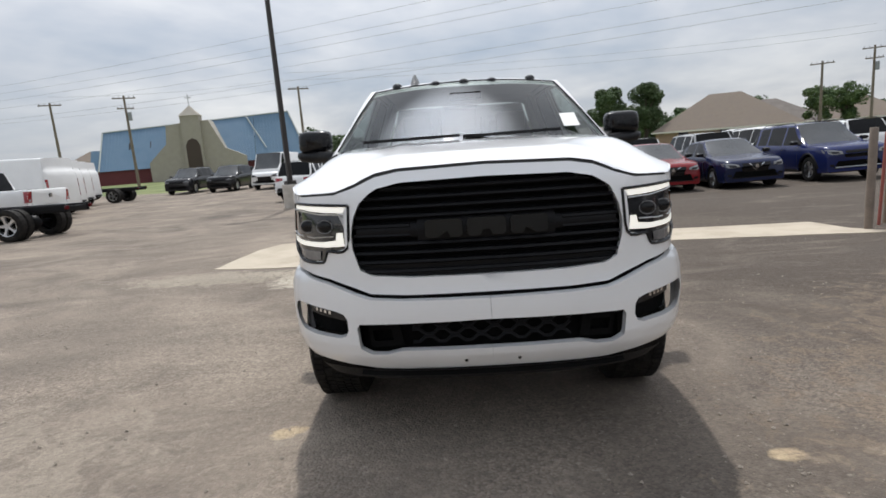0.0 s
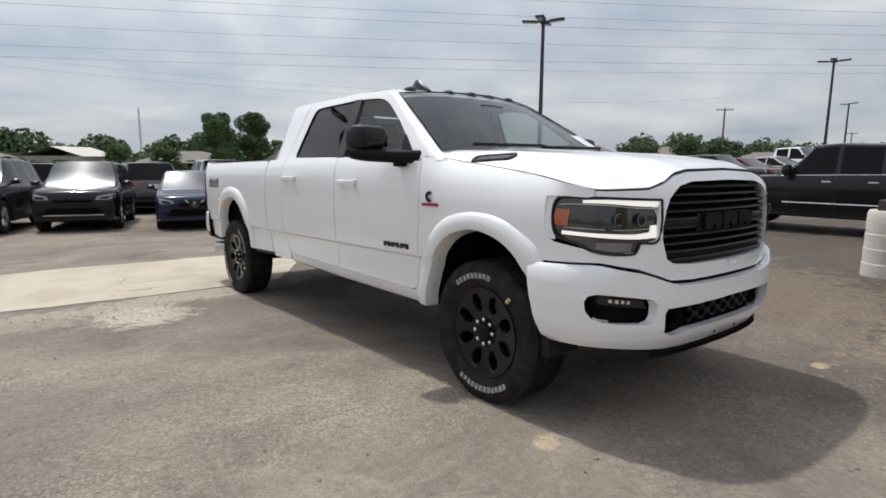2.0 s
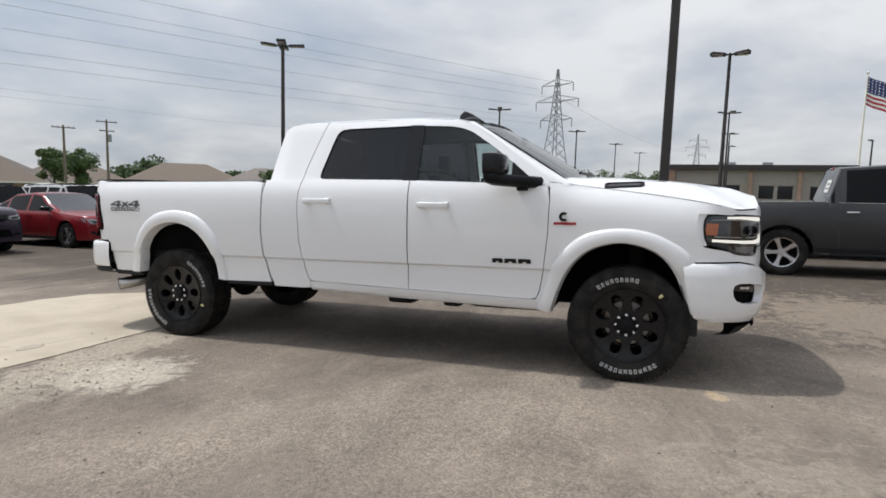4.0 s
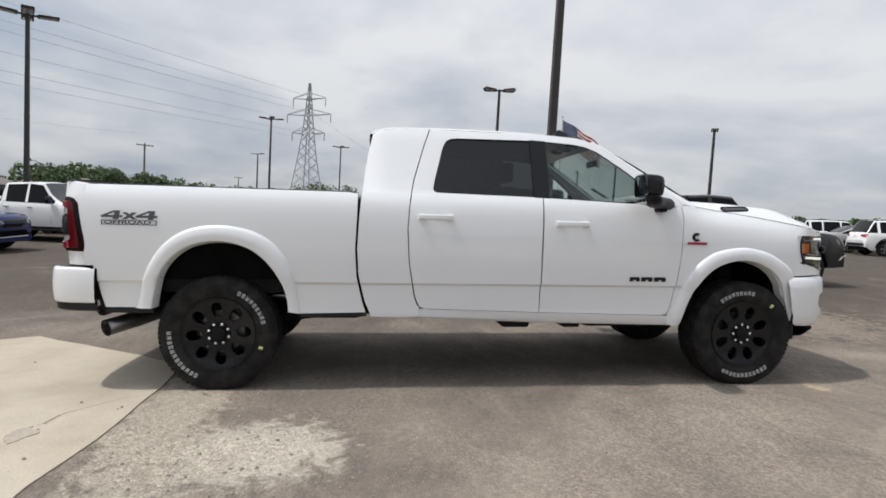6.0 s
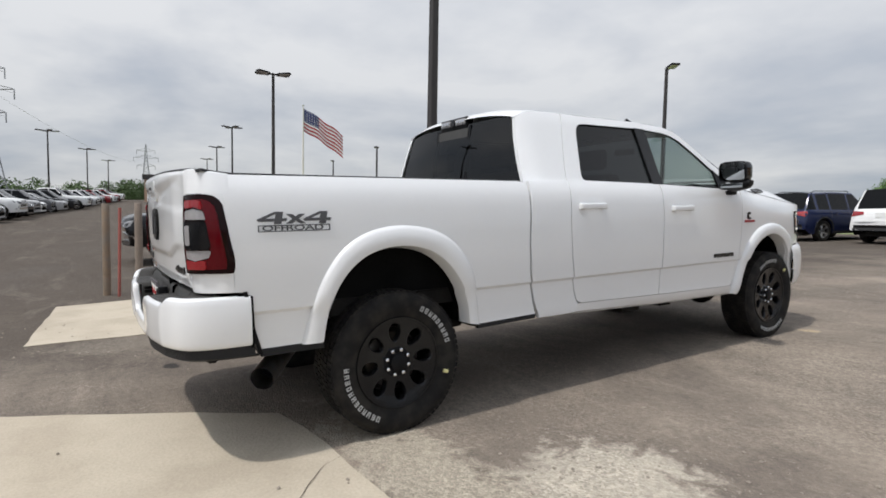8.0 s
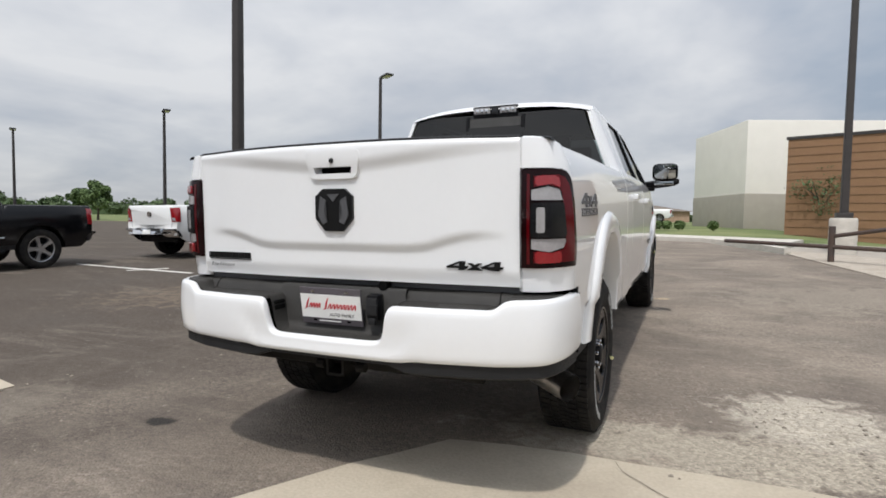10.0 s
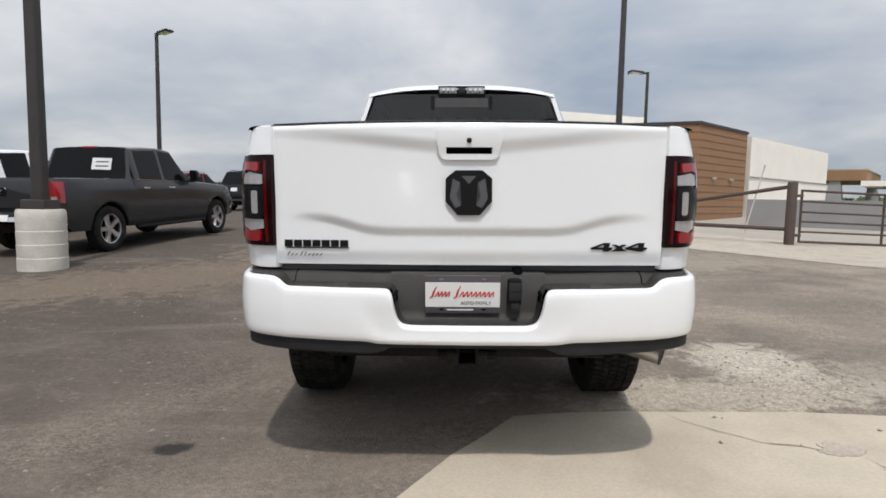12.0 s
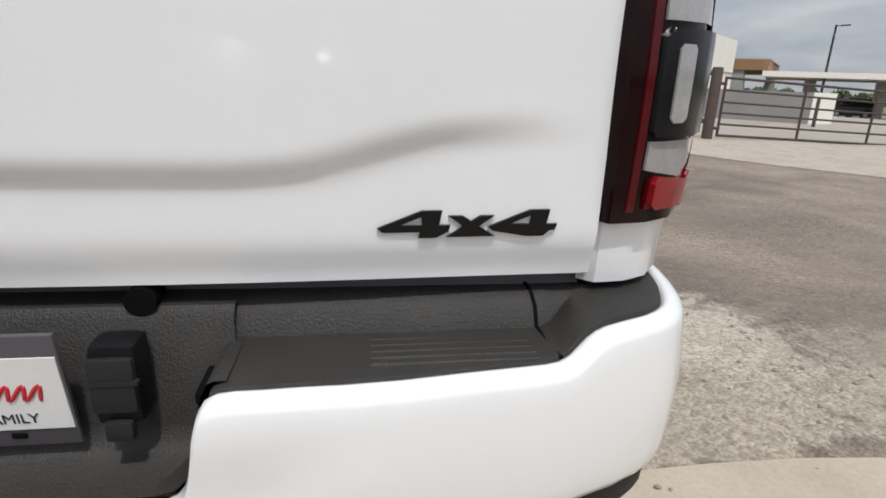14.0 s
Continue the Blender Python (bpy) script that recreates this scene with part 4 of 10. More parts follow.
FOUR = [[(0.0, 0.38), (0.60, 1.0), (0.63, 0.82), (0.29, 0.46)], [(0.60, 1.0), (0.88, 1.0), (0.84, 0.46), (0.60, 0.46), (0.63, 0.82)], [(0.0, 0.38), (0.29, 0.46), (0.60, 0.46), (0.84, 0.46), (1.0, 0.46), (0.97, 0.22), (0.82, 0.22), (0.80, 0.0), (0.56, 0.0), (0.58, 0.22), (0.07, 0.22)]]
CROSS = [[(0.0, 0.0), (0.30, 0.0), (0.5, 0.28), (0.70, 0.0), (1.0, 0.0), (0.66, 0.5), (0.97, 1.0), (0.68, 1.0), (0.5, 0.74), (0.32, 1.0), (0.03, 1.0), (0.34, 0.5)]]


def slanted_badge(name, place, mat, parent, label, thick):
    """The signs 4, x and 4 side by side; place(u, v) lays them out, u from 0 to 1 along the run, v from 0 to 1 upwards."""
    for pieces, u0, wide, v0, tall in ((FOUR, 0.0, 0.395, 0.0, 1.0), (CROSS, 0.375, 0.27, 0.02, 0.78), (FOUR, 0.605, 0.395, 0.0, 1.0)):
        bm = bmesh.new()
        for shape in pieces:
            sheet(bm, [(u0 + wide * a, v0 + tall * b) for a, b in shape], place, thick=thick)
        part(name, bm, mat, parent, label, sharp=20)


def build_sides():
    gap = 0.006
    for side in (-1, 1):
        put = lambda y, z, o=0.0: Vector((side * (side_x(y, z) + o), y, z))
        rim = (-side * 0.03, 0, 0)
        # front fender
        out = [(0.655, 0.50), (0.548, 0.50)] + [(y + 0.012, z + 0.006) for y, z in FO[4:-6]] + [(-0.375, 0.885), (-0.44, 0.885), (-0.44, 1.214), (-0.56, 1.214), (-0.683, 1.207)] + HOOD_EDGE[::-1] + [(0.556, 1.30), (0.566, 1.05), (0.594, 0.80), (0.626, 0.62), (0.648, 0.570)]
        bm = bmesh.new()
        sheet(bm, out, lambda y, z: Vector((side * fender_x(y, z), y, z)), [-0.65, -0.6, -0.55, -0.5, -0.45, -0.4, -0.35, -0.28, -0.2, -0.12, -0.05, 0.02, 0.1, 0.18, 0.25, 0.32, 0.4, 0.5], Z_CUTS, thick=rim)
        part("front_fender", bm, PAINT, truck)
        # doors
        for name, line in (("front_door", [(0.575, 1.40), (0.562, 1.30), (0.572, 1.05), (0.60, 0.80), (0.632, 0.62), (0.655, 0.575), (0.70, 0.563), (1.690, 0.582), (1.690 - gap, 1.0), (1.680, 1.46), (0.60, 1.41)]),
                           ("rear_door", [(1.690 + gap, 0.583), (2.58, 0.605), (2.625, 0.625), (2.655, 0.70), (2.70, 0.95), (2.715, 1.20), (2.705, 1.36), (2.69, 1.47), (1.690, 1.46), (1.690 + gap, 1.0)])):
            door = new(name)
            door.parent = truck
            bm = bmesh.new()
            sheet(bm, line, put, [0.7, 0.9, 1.1, 1.3, 1.5, 1.8, 2.0, 2.2, 2.4, 2.6], Z_CUTS, thick=rim)
            part("door_panel", bm, PAINT, door)
            y0, y1, z = (1.335, 1.595, 1.268) if name == "front_door" else (2.385, 2.645, 1.296)
            hx = side_x(y0, z)
            bm = bmesh.new()
            for a, b in ((y0 + 0.005, y0 + 0.05), (y1 - 0.05, y1 - 0.005)):
                box(bm, side * (hx - 0.005), side * (hx + 0.03), a, b, z - 0.022, z + 0.022, 0.008)
            box(bm, side * (hx + 0.020), side * (hx + 0.037), y0, y1, z - 0.021, z + 0.019, 0.008, seg=3)
            part("door_handle", bm, PAINT, door)
            # flat grey oval on the panel, coloured like the shaded hollow behind the handle
            bm = bmesh.new()
            c = put((y0 + y1) / 2, z - 0.004, 0.001)
            rows = []
            for r, o in ((1.0, 0.001), (0.8, 0.0015), (0.5, 0.002)):
                rows.append([Vector((side * (side_x(0, z) + o), c.y + 0.085 * r * math.cos(t), z - 0.01 + 0.036 * r * math.sin(t))) for t in (2 * math.pi * k / 20 for k in range(20))])
            loft(bm, rows, closed=True)
            bm.faces.new(bm.verts[-20:])
            part("handle_cup", bm, CUP_SHADE, door)
        # quarter panel behind the rear door, up to the beltline
        bm = bmesh.new()
        sheet(bm, [(2.622, 0.545), (2.70, 0.540), (2.85, 0.540), (2.985, 0.542), (2.992, 0.575), (3.03, 0.66), (3.075, 0.85), (3.088, 1.05), (3.075, 1.30), (3.06, 1.47), (2.698, 1.475), (2.712, 1.36), (2.722, 1.20), (2.708, 0.95), (2.665, 0.70), (2.640, 0.635), (2.622, 0.612)], put, [2.75, 2.85, 2.95, 3.03], Z_CUTS, thick=rim)
        part("cab_quarter_panel", bm, PAINT, truck)
        # sill
        bm = bmesh.new()
        rows = []
        for y in (0.60, 1.0, 1.69, 2.4, 2.55, 2.620):
            zt = curve_at([0.6, 1.69, 2.6, 2.99], [0.556, 0.576, 0.599, 0.580], y)
            zb = curve_at([0.6, 1.69, 2.985], [0.475, 0.495, 0.535], y)
            rows.append([(side * 0.80, y, zb), (side * 0.925, y, zb), (side * 0.948, y, zb + 0.02), (side * (side_x(y, zt) - 0.004), y, zt), (side * 0.90, y, zt + 0.02)])
        loft(bm, rows)
        part("sill", bm, PAINT, truck)
        # bed side with the tail of the truck
        out = [(3.090, 1.455), (3.092, 1.30), (3.104, 1.05), (3.092, 0.85), (3.050, 0.66), (3.022, 0.575), (3.50, 0.565)] + [(y, z) for y, z in RO[3:-2]] + [(4.53, 0.60), (4.845, 0.60), (4.875, 0.70), (4.915, 0.90), (4.972, 0.905), (4.972, 0.998), (5.008, 1.378), (4.976, 1.380), (4.976, 1.474), (3.16, 1.466)]
        bm = bmesh.new()

        def bed_put(y, z):
            return Vector((side * side_x(y, z), y, z))

        sheet(bm, out, bed_put, [3.2, 3.35, 3.5, 3.65, 3.8, 4.0, 4.2, 4.4, 4.6, 4.75, 4.9, 5.0, 5.06], Z_CUTS, thick=rim)
        part("bed_side", bm, PAINT, truck)
        bm = bmesh.new()
        sheet(bm, [(4.52, 0.565), (4.53, 0.605), (4.845, 0.605), (4.85, 0.565)], lambda y, z: Vector((side * (side_x(y, 0.6) + 0.003), y, z)), thick=rim)
        part("lower_trim", bm, PLASTIC, truck)
        bm = bmesh.new()
        sheet(bm, [(4.846, 0.585), (4.876, 0.70), (4.916, 0.905), (4.935, 0.905), (4.900, 0.70), (4.865, 0.585)], lambda y, z: Vector((side * (side_x(y, z) + 0.006), y, z)), [], [0.65, 0.75, 0.85], thick=rim)
        part("bumper_gap_trim", bm, BLACK_SATIN, truck)
        bm = bmesh.new()
        sheet(bm, [(3.01, 0.575), (3.02, 0.545), (3.50, 0.535), (3.50, 0.567)], lambda y, z: Vector((side * (side_x(y, 0.58) - 0.004), y, z)), thick=rim)
        part("bed_foot_trim", bm, PLASTIC, truck)
        # inner face of the bed and rail cap
        bm = bmesh.new()
        box(bm, side * 0.80, side * 0.84, 3.13, 5.06, 0.80, 1.45)
        part("bed_inner_wall", bm, DARK, truck)
        bm = bmesh.new()
        loft(bm, [[(side * x, y, z + dz) for x, dz in ((0.79, -0.02), (0.80, 0.004), (0.85, 0.010), (0.905, 0.009), (0.922, 0.004), (0.927, -0.008))] for y, z in ((3.12, 1.466), (3.6, 1.468), (4.4, 1.472), (4.95, 1.476), (5.02, 1.483), (5.09, 1.495), (5.115, 1.488))])
        part("rail_cap", bm, PLASTIC, truck, "black plastic bed rail cap")
        # flares
        for o, l, tag in ((FO, FL, 0), (RO, RL, 1)):
            bm = bmesh.new()
            rows = []
            n = len(o)
            for k in range(n):
                (ya, za), (yb, zb) = o[k], l[k]
                row = [Vector((side * (side_x(ya, max(za, 0.5)) - 0.075), ya + (yb - ya) * -0.10, za + (zb - za) * -0.10))]
                for f, ob in ((0.0, 0.006), (0.05, 0.022), (0.2, 0.030), (0.5, 0.029), (0.78, 0.024), (0.92, 0.014), (1.0, -0.002)):
                    y, z = ya + (yb - ya) * f, za + (zb - za) * f
                    row.append(Vector((side * (side_x(y, z) + ob), y, z)))
                rows.append(row)
            loft(bm, rows)
            part("wheel_flare", bm, PAINT, truck)
            # dark liner inside the arch
            bm = bmesh.new()
            loft(bm, [[(side * x, y, z) for y, z in o] for x in (0.94, 0.60, 0.50)])
            bm.faces.new([v for v in bm.verts[-len(o):]])
            part("wheel_liner", bm, DARK, truck)
            for k in ((4, 9, 36) if tag == 0 else (30, 33, 37)):
                if k < n:
                    b = bmesh.new()
                    y, z = o[k]
                    bmesh.ops.create_uvsphere(b, u_segments=8, v_segments=6, radius=0.008, matrix=Matrix.Translation((side * (side_x(y, max(z, 0.5)) - 0.03), y, z)))
                    part("liner_clip", b, BADGE_GREY, truck)
        # emblem with a red bar on the fender
        bm = bmesh.new()
        for depth in (0.008,):
            arc = [math.radians(50 + 260 * k / 14) for k in range(15)]
            ring_pt = lambda q, a, o: put(0.452 - q * math.cos(a) * 1.05, 1.187 + q * math.sin(a), o)
            loft(bm, [[ring_pt(0.034, a, 0.0) for a in arc], [ring_pt(0.034, a, depth) for a in arc], [ring_pt(0.014, a, depth) for a in arc], [ring_pt(0.014, a, 0.0) for a in arc]])
        part("fender_emblem", bm, BADGE_BLACK, truck)
        bm = bmesh.new()
        sheet(bm, [(0.525, 1.147), (0.365, 1.147), (0.365, 1.128), (0.525, 1.128)], lambda y, z: put(y, z, 0.007), thick=(-side * 0.008, 0, 0))
        part("fender_emblem_bar", bm, RED_TRIM, truck, "dark red emblem bar")
        # three block shapes on the front door
        for n, (y0, y1) in enumerate(((0.985, 0.905), (0.89, 0.80), (0.785, 0.69))):
            bm = bmesh.new()
            za, zb = 0.832, 0.866
            d = (y1 - y0)
            o = [(y0, za), (y0, zb - 0.006), (y0 + 0.08 * d, zb), (y0 + 0.92 * d, zb), (y1, zb - 0.006), (y1, za), (y0 + 0.68 * d, za), (y0 + 0.58 * d, za + 0.012), (y0 + 0.42 * d, za + 0.012), (y0 + 0.32 * d, za)]
            sheet(bm, o, lambda y, z: put(y, z, 0.007), thick=(-side * 0.008, 0, 0))
            part("door_emblem_block", bm, BADGE_BLACK, truck)
        # decal on the bed side
        turn = Matrix(((0, 0, -1, 0), (-1, 0, 0, 0), (0, 1, 0, 0), (0, 0, 0, 1))) if side < 0 else Matrix(((0, 0, 1, 0), (1, 0, 0, 0), (0, 1, 0, 0), (0, 0, 0, 1)))
        lay = lambda ob: lay_on_side(ob, side, 0.0035)
        from_y, run_y = (4.862, -0.384) if side < 0 else (4.478, 0.384)
        slanted_badge("decal_numeral", lambda u, v: put(from_y + run_y * u, 1.229 + 0.062 * v, 0.0035), BADGE, truck, "dark grey slanted decal numeral", (-side * 0.003, 0, 0))
        for y0, y1, z0, z1 in ((4.485, 4.855, 1.2205, 1.2245), (4.485, 4.855, 1.1915, 1.1955), (4.485, 4.491, 1.1957, 1.2203), (4.849, 4.855, 1.1957, 1.2203)):
            bm = bmesh.new()
            sheet(bm, [(y0, z0), (y1, z0), (y1, z1), (y0, z1)], lambda y, z: put(y, z, 0.003), [4.55, 4.62, 4.69, 4.76], thick=(-side * 0.003, 0, 0))
            part("decal_rule", bm, BADGE, truck)
        for word, yc in (("OFF", 4.775), ("ROAD", 4.620)) if side < 0 else (("OFF", 4.565), ("ROAD", 4.720)):
            lay(text_mesh("decal_word", word, 0.036, 0.0004, BADGE, truck, Matrix.Translation((0, yc, 1.2085)) @ turn, "dark grey decal lettering", 0.0, 1.95, 0.0006))


def lay_on_side(ob, side, off):
    """Wraps flat lettering onto the curved side of the bed."""
    m = ob.matrix_basis.copy()
    for v in ob.data.vertices:
        q = m @ v.co
        v.co = (side * (side_x(q.y, q.z) + off) + q.x, q.y, q.z)
    ob.matrix_basis = Matrix.Identity(4)
    return ob


LINE_S = [0, sx(0.37), sx(0.47), sx(0.56), sx(0.65), sx(0.84), sx(0.88)]
LINE_Z = [1.352, 1.342, 1.324, 1.284, 1.255, 1.248, 1.249]


def hood_point(u, f):
    """The hood: u runs across it, f from the nose to the windscreen."""
    a, end = abs(u), sx(0.88)
    s = end * (a ** 0.92)
    z0 = curve_at(LINE_S, LINE_Z, s)
    p = nose_at(s, z0, 0.0)
    bx, by = 0.948 * a, 0.555 - 0.13 * (1 - a * a)
    x, y = p.x + (bx - p.x) * f, p.y + (by - p.y) * f
    tip = nose_at(end, LINE_Z[-1])
    ye = tip.y + (0.555 - tip.y) * f
    ze = edge_z(ye)
    x *= 1 + (fender_x(ye, ze) / (tip.x + (0.948 - tip.x) * f) - 1) * a ** 3
    mid = curve_at([-0.92, -0.86, -0.75, -0.55, -0.3, 0.1, 0.5], [1.352, 1.376, 1.398, 1.425, 1.455, 1.485, 1.502], y)
    side = edge_z(ye) + 0.002
    k = ease(0.40, 0.72, a)
    a0 = curve_at([0, 0.4, 1], [0.55, 0.74, 0.80], f)
    late = max(0.0, (a - a0) / (1 - a0)) ** 1.5
    k += (late - k) * ease(0.02, 0.35, f)
    top = (mid - 0.012 * (a / 0.6) ** 2) * (1 - k) + (side + 0.02 * (1 - a)) * k
    top += 0.006 * math.exp(-((a - curve_at([0, 1], [0.36, 0.46], f)) / 0.05) ** 2) * ease(0.1, 0.4, f)
    z = z0 + (max(top, z0) - z0) * ease(-0.04, 0.13, f)
    return Vector((math.copysign(x, u), y, z))


def on_hood(x, y):
    """The point of the hood over x, y."""
    u, f = x / 0.95, 0.7
    for k in range(40):
        q = hood_point(max(-1, min(1, u)), max(0, min(1, f)))
        u += (x - q.x) * 0.8
        f += (y - q.y) * 0.6
    return hood_point(max(-1, min(1, u)), max(0, min(1, f)))


def build_hood():
    bm = bmesh.new()
    fs = [0, 0.012, 0.03, 0.06, 0.09, 0.13, 0.18] + [0.25 + 0.75 * k / 14 for k in range(15)]
    us = [-1 + 2 * k / 60 for k in range(61)]
    loft(bm, [[hood_point(u, f) - Vector((0, 0, 0.02 if k < 0 else 0)) for u in us] for k, f in enumerate(fs)])
    part("hood", bm, PAINT, truck, sharp=55)
    # seam along the fender
    for side in (-1, 1):
        bm = bmesh.new()
        rod(bm, [hood_point(side, f) + Vector((side * 0.002, 0, -0.001)) for f in (0, 0.1, 0.3, 0.5, 0.7, 0.9, 1)], 0.0018, 5)
        part("hood_seam", bm, SEAM, truck)
    # dark gap under the front edge
    bm = bmesh.new()
    ss = [(-1 + 2 * k / 60) * sx(0.88) for k in range(61)]
    loft(bm, [[nose_at(s, curve_at(LINE_S, LINE_Z, abs(s)) + dz, o) for s in ss] for dz, o in ((-0.013, -0.012), (0.001, -0.010), (0.004, -0.06))])
    part("hood_gap", bm, SEAM, truck)
    for side in (-1, 1):
        tail, tip = Vector((0.884, 0.185)), Vector((0.812, -0.100))
        along = tip - tail
        across = Vector((-along.y, along.x)).normalized() * -0.030

        def vent_at(t, w, lift):
            q = tail + along * t + across * w
            return on_hood(side * q.x, q.y) + Vector((0, 0, lift))

        bm = bmesh.new()
        rim_out = [(0.06, -1), (0.0, -0.6), (0.02, 0.5), (0.10, 0.95), (0.94, 1), (1.0, 0.6), (0.97, -0.5), (0.88, -0.95)]
        rim_in = [(0.5 + (t - 0.5) * 0.86, w * 0.62) for t, w in rim_out]
        loft(bm, [[vent_at(t, w, -0.004) for t, w in rim_out], [vent_at(0.5 + (t - 0.5) * 0.98, w * 0.95, 0.012) for t, w in rim_out], [vent_at(t, w, 0.012) for t, w in rim_in], [vent_at(t, w, 0.001) for t, w in rim_in]], closed=True)
        part("hood_vent_frame", bm, BLACK_GLOSS, truck, "dark hood vent frame")
        bm = bmesh.new()
        bm.faces.new([bm.verts.new(vent_at(t, w, 0.003)) for t, w in rim_in])
        part("hood_vent", bm, VENT_RED, truck, "dark reddish vent insert")
        for w in (-0.25, 0.2):
            bm = bmesh.new()
            rod(bm, [vent_at(t, w, 0.006) for t in (0.14, 0.5, 0.86)], 0.004, 5)
            part("vent_slat", bm, BADGE_GREY, truck)
        # wiper
        bm = bmesh.new()
        xo = -0.40 if side < 0 else 0.25
        rod(bm, [(xo - 0.30, 0.375, 1.515), (xo, 0.345, 1.518), (xo + 0.33, 0.335, 1.522)], 0.011, 6)
        part("wiper", bm, BLACK_SATIN, truck)
    bm = bmesh.new()
    loft(bm, [[(x * 0.93 / 8, y - 0.0 + 0.10 * (x / 8) ** 2, z - 0.05 * (x / 8) ** 2) for x in range(-8, 9)] for y, z in ((0.40, 1.487), (0.44, 1.478), (0.56, 1.48))])
    part("cowl", bm, PLASTIC, truck)


def cab_x(z):
    return curve_at([1.42, 1.47, 1.49, 1.92, 1.985, 2.02, 2.045], [0.955, 0.938, 0.925, 0.752, 0.716, 0.660, 0.55], z)


WIN_F = [(0.655, 1.425), (0.80, 1.545), (0.98, 1.690), (1.10, 1.775), (1.21, 1.848), (1.30, 1.884), (1.40, 1.902), (1.650, 1.918), (1.650, 1.462)]
WIN_R = [(1.735, 1.465), (1.735, 1.921), (2.33, 1.916), (2.385, 1.910), (2.420, 1.892), (2.442, 1.86), (2.462, 1.80), (2.522, 1.56), (2.530, 1.515), (2.524, 1.490), (2.500, 1.480)]


def roof_edge(y):
    return curve_at([1.10, 1.22, 1.36, 1.70, 2.40, 2.60, 2.80, 2.92, 2.995], [1.842, 1.915, 1.958, 1.980, 1.982, 1.985, 1.982, 1.965, 1.925], y)


def build_cab():
    for side in (-1, 1):
        put = lambda y, z, o=0.0: Vector((side * (cab_x(z) + o), y, z))
        rim = (-side * 0.03, 0, 0)
        # upper door frames and pillars, pierced by the windows
        outline = [(0.53, 1.405), (0.60, 1.475), (0.80, 1.620), (0.98, 1.755), (1.10, 1.835), (1.22, 1.913), (1.36, 1.956), (1.70, 1.978), (2.40, 1.980), (2.545, 1.983), (2.60, 1.82), (2.67, 1.58), (2.695, 1.455), (1.69, 1.45), (0.60, 1.405)]
        bm = bmesh.new()
        sheet(bm, outline, put, [0.8, 1.0, 1.2, 1.5, 1.9, 2.1, 2.3], [1.5, 1.6, 1.7, 1.8, 1.9, 1.95], holes=[WIN_F, WIN_R], thick=rim)
        part("door_frame", bm, PAINT, truck)
        for name, w, mat in (("front_side_window", WIN_F, GLASS), ("rear_side_window", WIN_R, GLASS_DARK)):
            cy, cz = sum(p[0] for p in w) / len(w), sum(p[1] for p in w) / len(w)
            grow = lambda k: [(cy + (y - cy) * k, cz + (z - cz) * k) for y, z in w]
            bm = bmesh.new()
            sheet(bm, grow(1.01), lambda y, z: put(y, z, -0.014), [1.0, 1.3, 2.0, 2.2], [1.55, 1.65, 1.75, 1.85])
            part(name, bm, mat, truck).visible_shadow = False
            bm = bmesh.new()
            sheet(bm, grow(1.012), lambda y, z: put(y, z, -0.004), [1.0, 1.3, 2.0, 2.2], [1.55, 1.65, 1.75, 1.85], holes=[grow(0.975)], thick=(-side * 0.012, 0, 0))
            part("window_seal", bm, BLACK_SATIN, truck)
        bm = bmesh.new()
        sheet(bm, [(1.628, 1.458), (1.628, 1.920), (1.752, 1.925), (1.752, 1.460)], lambda y, z: put(y, z, 0.0025), [1.69], [1.6, 1.75], thick=(-side * 0.012, 0, 0))
        part("centre_pillar_trim", bm, BLACK_GLOSS, truck)
        # mega-cab quarter above the beltline
        bm = bmesh.new()
        sheet(bm, [(2.702, 1.455), (2.678, 1.58), (2.608, 1.82), (2.553, 1.983), (2.60, 1.984), (2.80, 1.981), (2.92, 1.964), (2.990, 1.924), (3.022, 1.78), (3.045, 1.62), (3.06, 1.455)], lambda y, z: put(y, z, -0.045 * ease(2.85, 3.06, y) ** 2), [2.7, 2.8, 2.88, 2.95, 3.0], [1.5, 1.6, 1.7, 1.8, 1.88, 1.92, 1.95], thick=rim)
        part("cab_rear_pillar", bm, PAINT, truck)
        # windscreen pillar
        bm = bmesh.new()
        rows = []
        for f, y, z in ((-0.12, 0.47, 1.40), (0.0, 0.53, 1.445), (0.2, 0.64, 1.505), (0.4, 0.80, 1.620), (0.6, 0.95, 1.735), (0.8, 1.08, 1.828), (0.93, 1.17, 1.884), (1.02, 1.25, 1.925)):
            out = Vector((cab_x(z), y, z))
            inn = Vector((0.885 - 0.188 * f, 0.47 + 0.735 * f, 1.462 + 0.458 * f))
            up = Vector((0.15, -0.4, 0.5)) * 0.022
            row = [out + Vector((0, 0.012, -0.012)), out + up * 0.2, out.lerp(inn, 0.35) + up, out.lerp(inn, 0.75) + up, inn + up * 0.6, inn - up]
            rows.append([Vector((side * q.x, q.y, q.z)) for q in row])
        loft(bm, rows)
        part("windscreen_pillar", bm, PAINT, truck)
        bm = bmesh.new()
        rod(bm, [(side * (cab_x(z) + 0.001), y + 0.030, z - 0.028) for y, z in ((0.545, 1.43), (0.64, 1.505), (0.80, 1.620), (0.95, 1.735), (1.08, 1.828), (1.20, 1.900), (1.34, 1.946), (1.70, 1.968), (2.30, 1.970))], 0.003, 5)
        part("door_frame_seam", bm, SEAM, truck)
    # roof
    bm = bmesh.new()
    rows = []
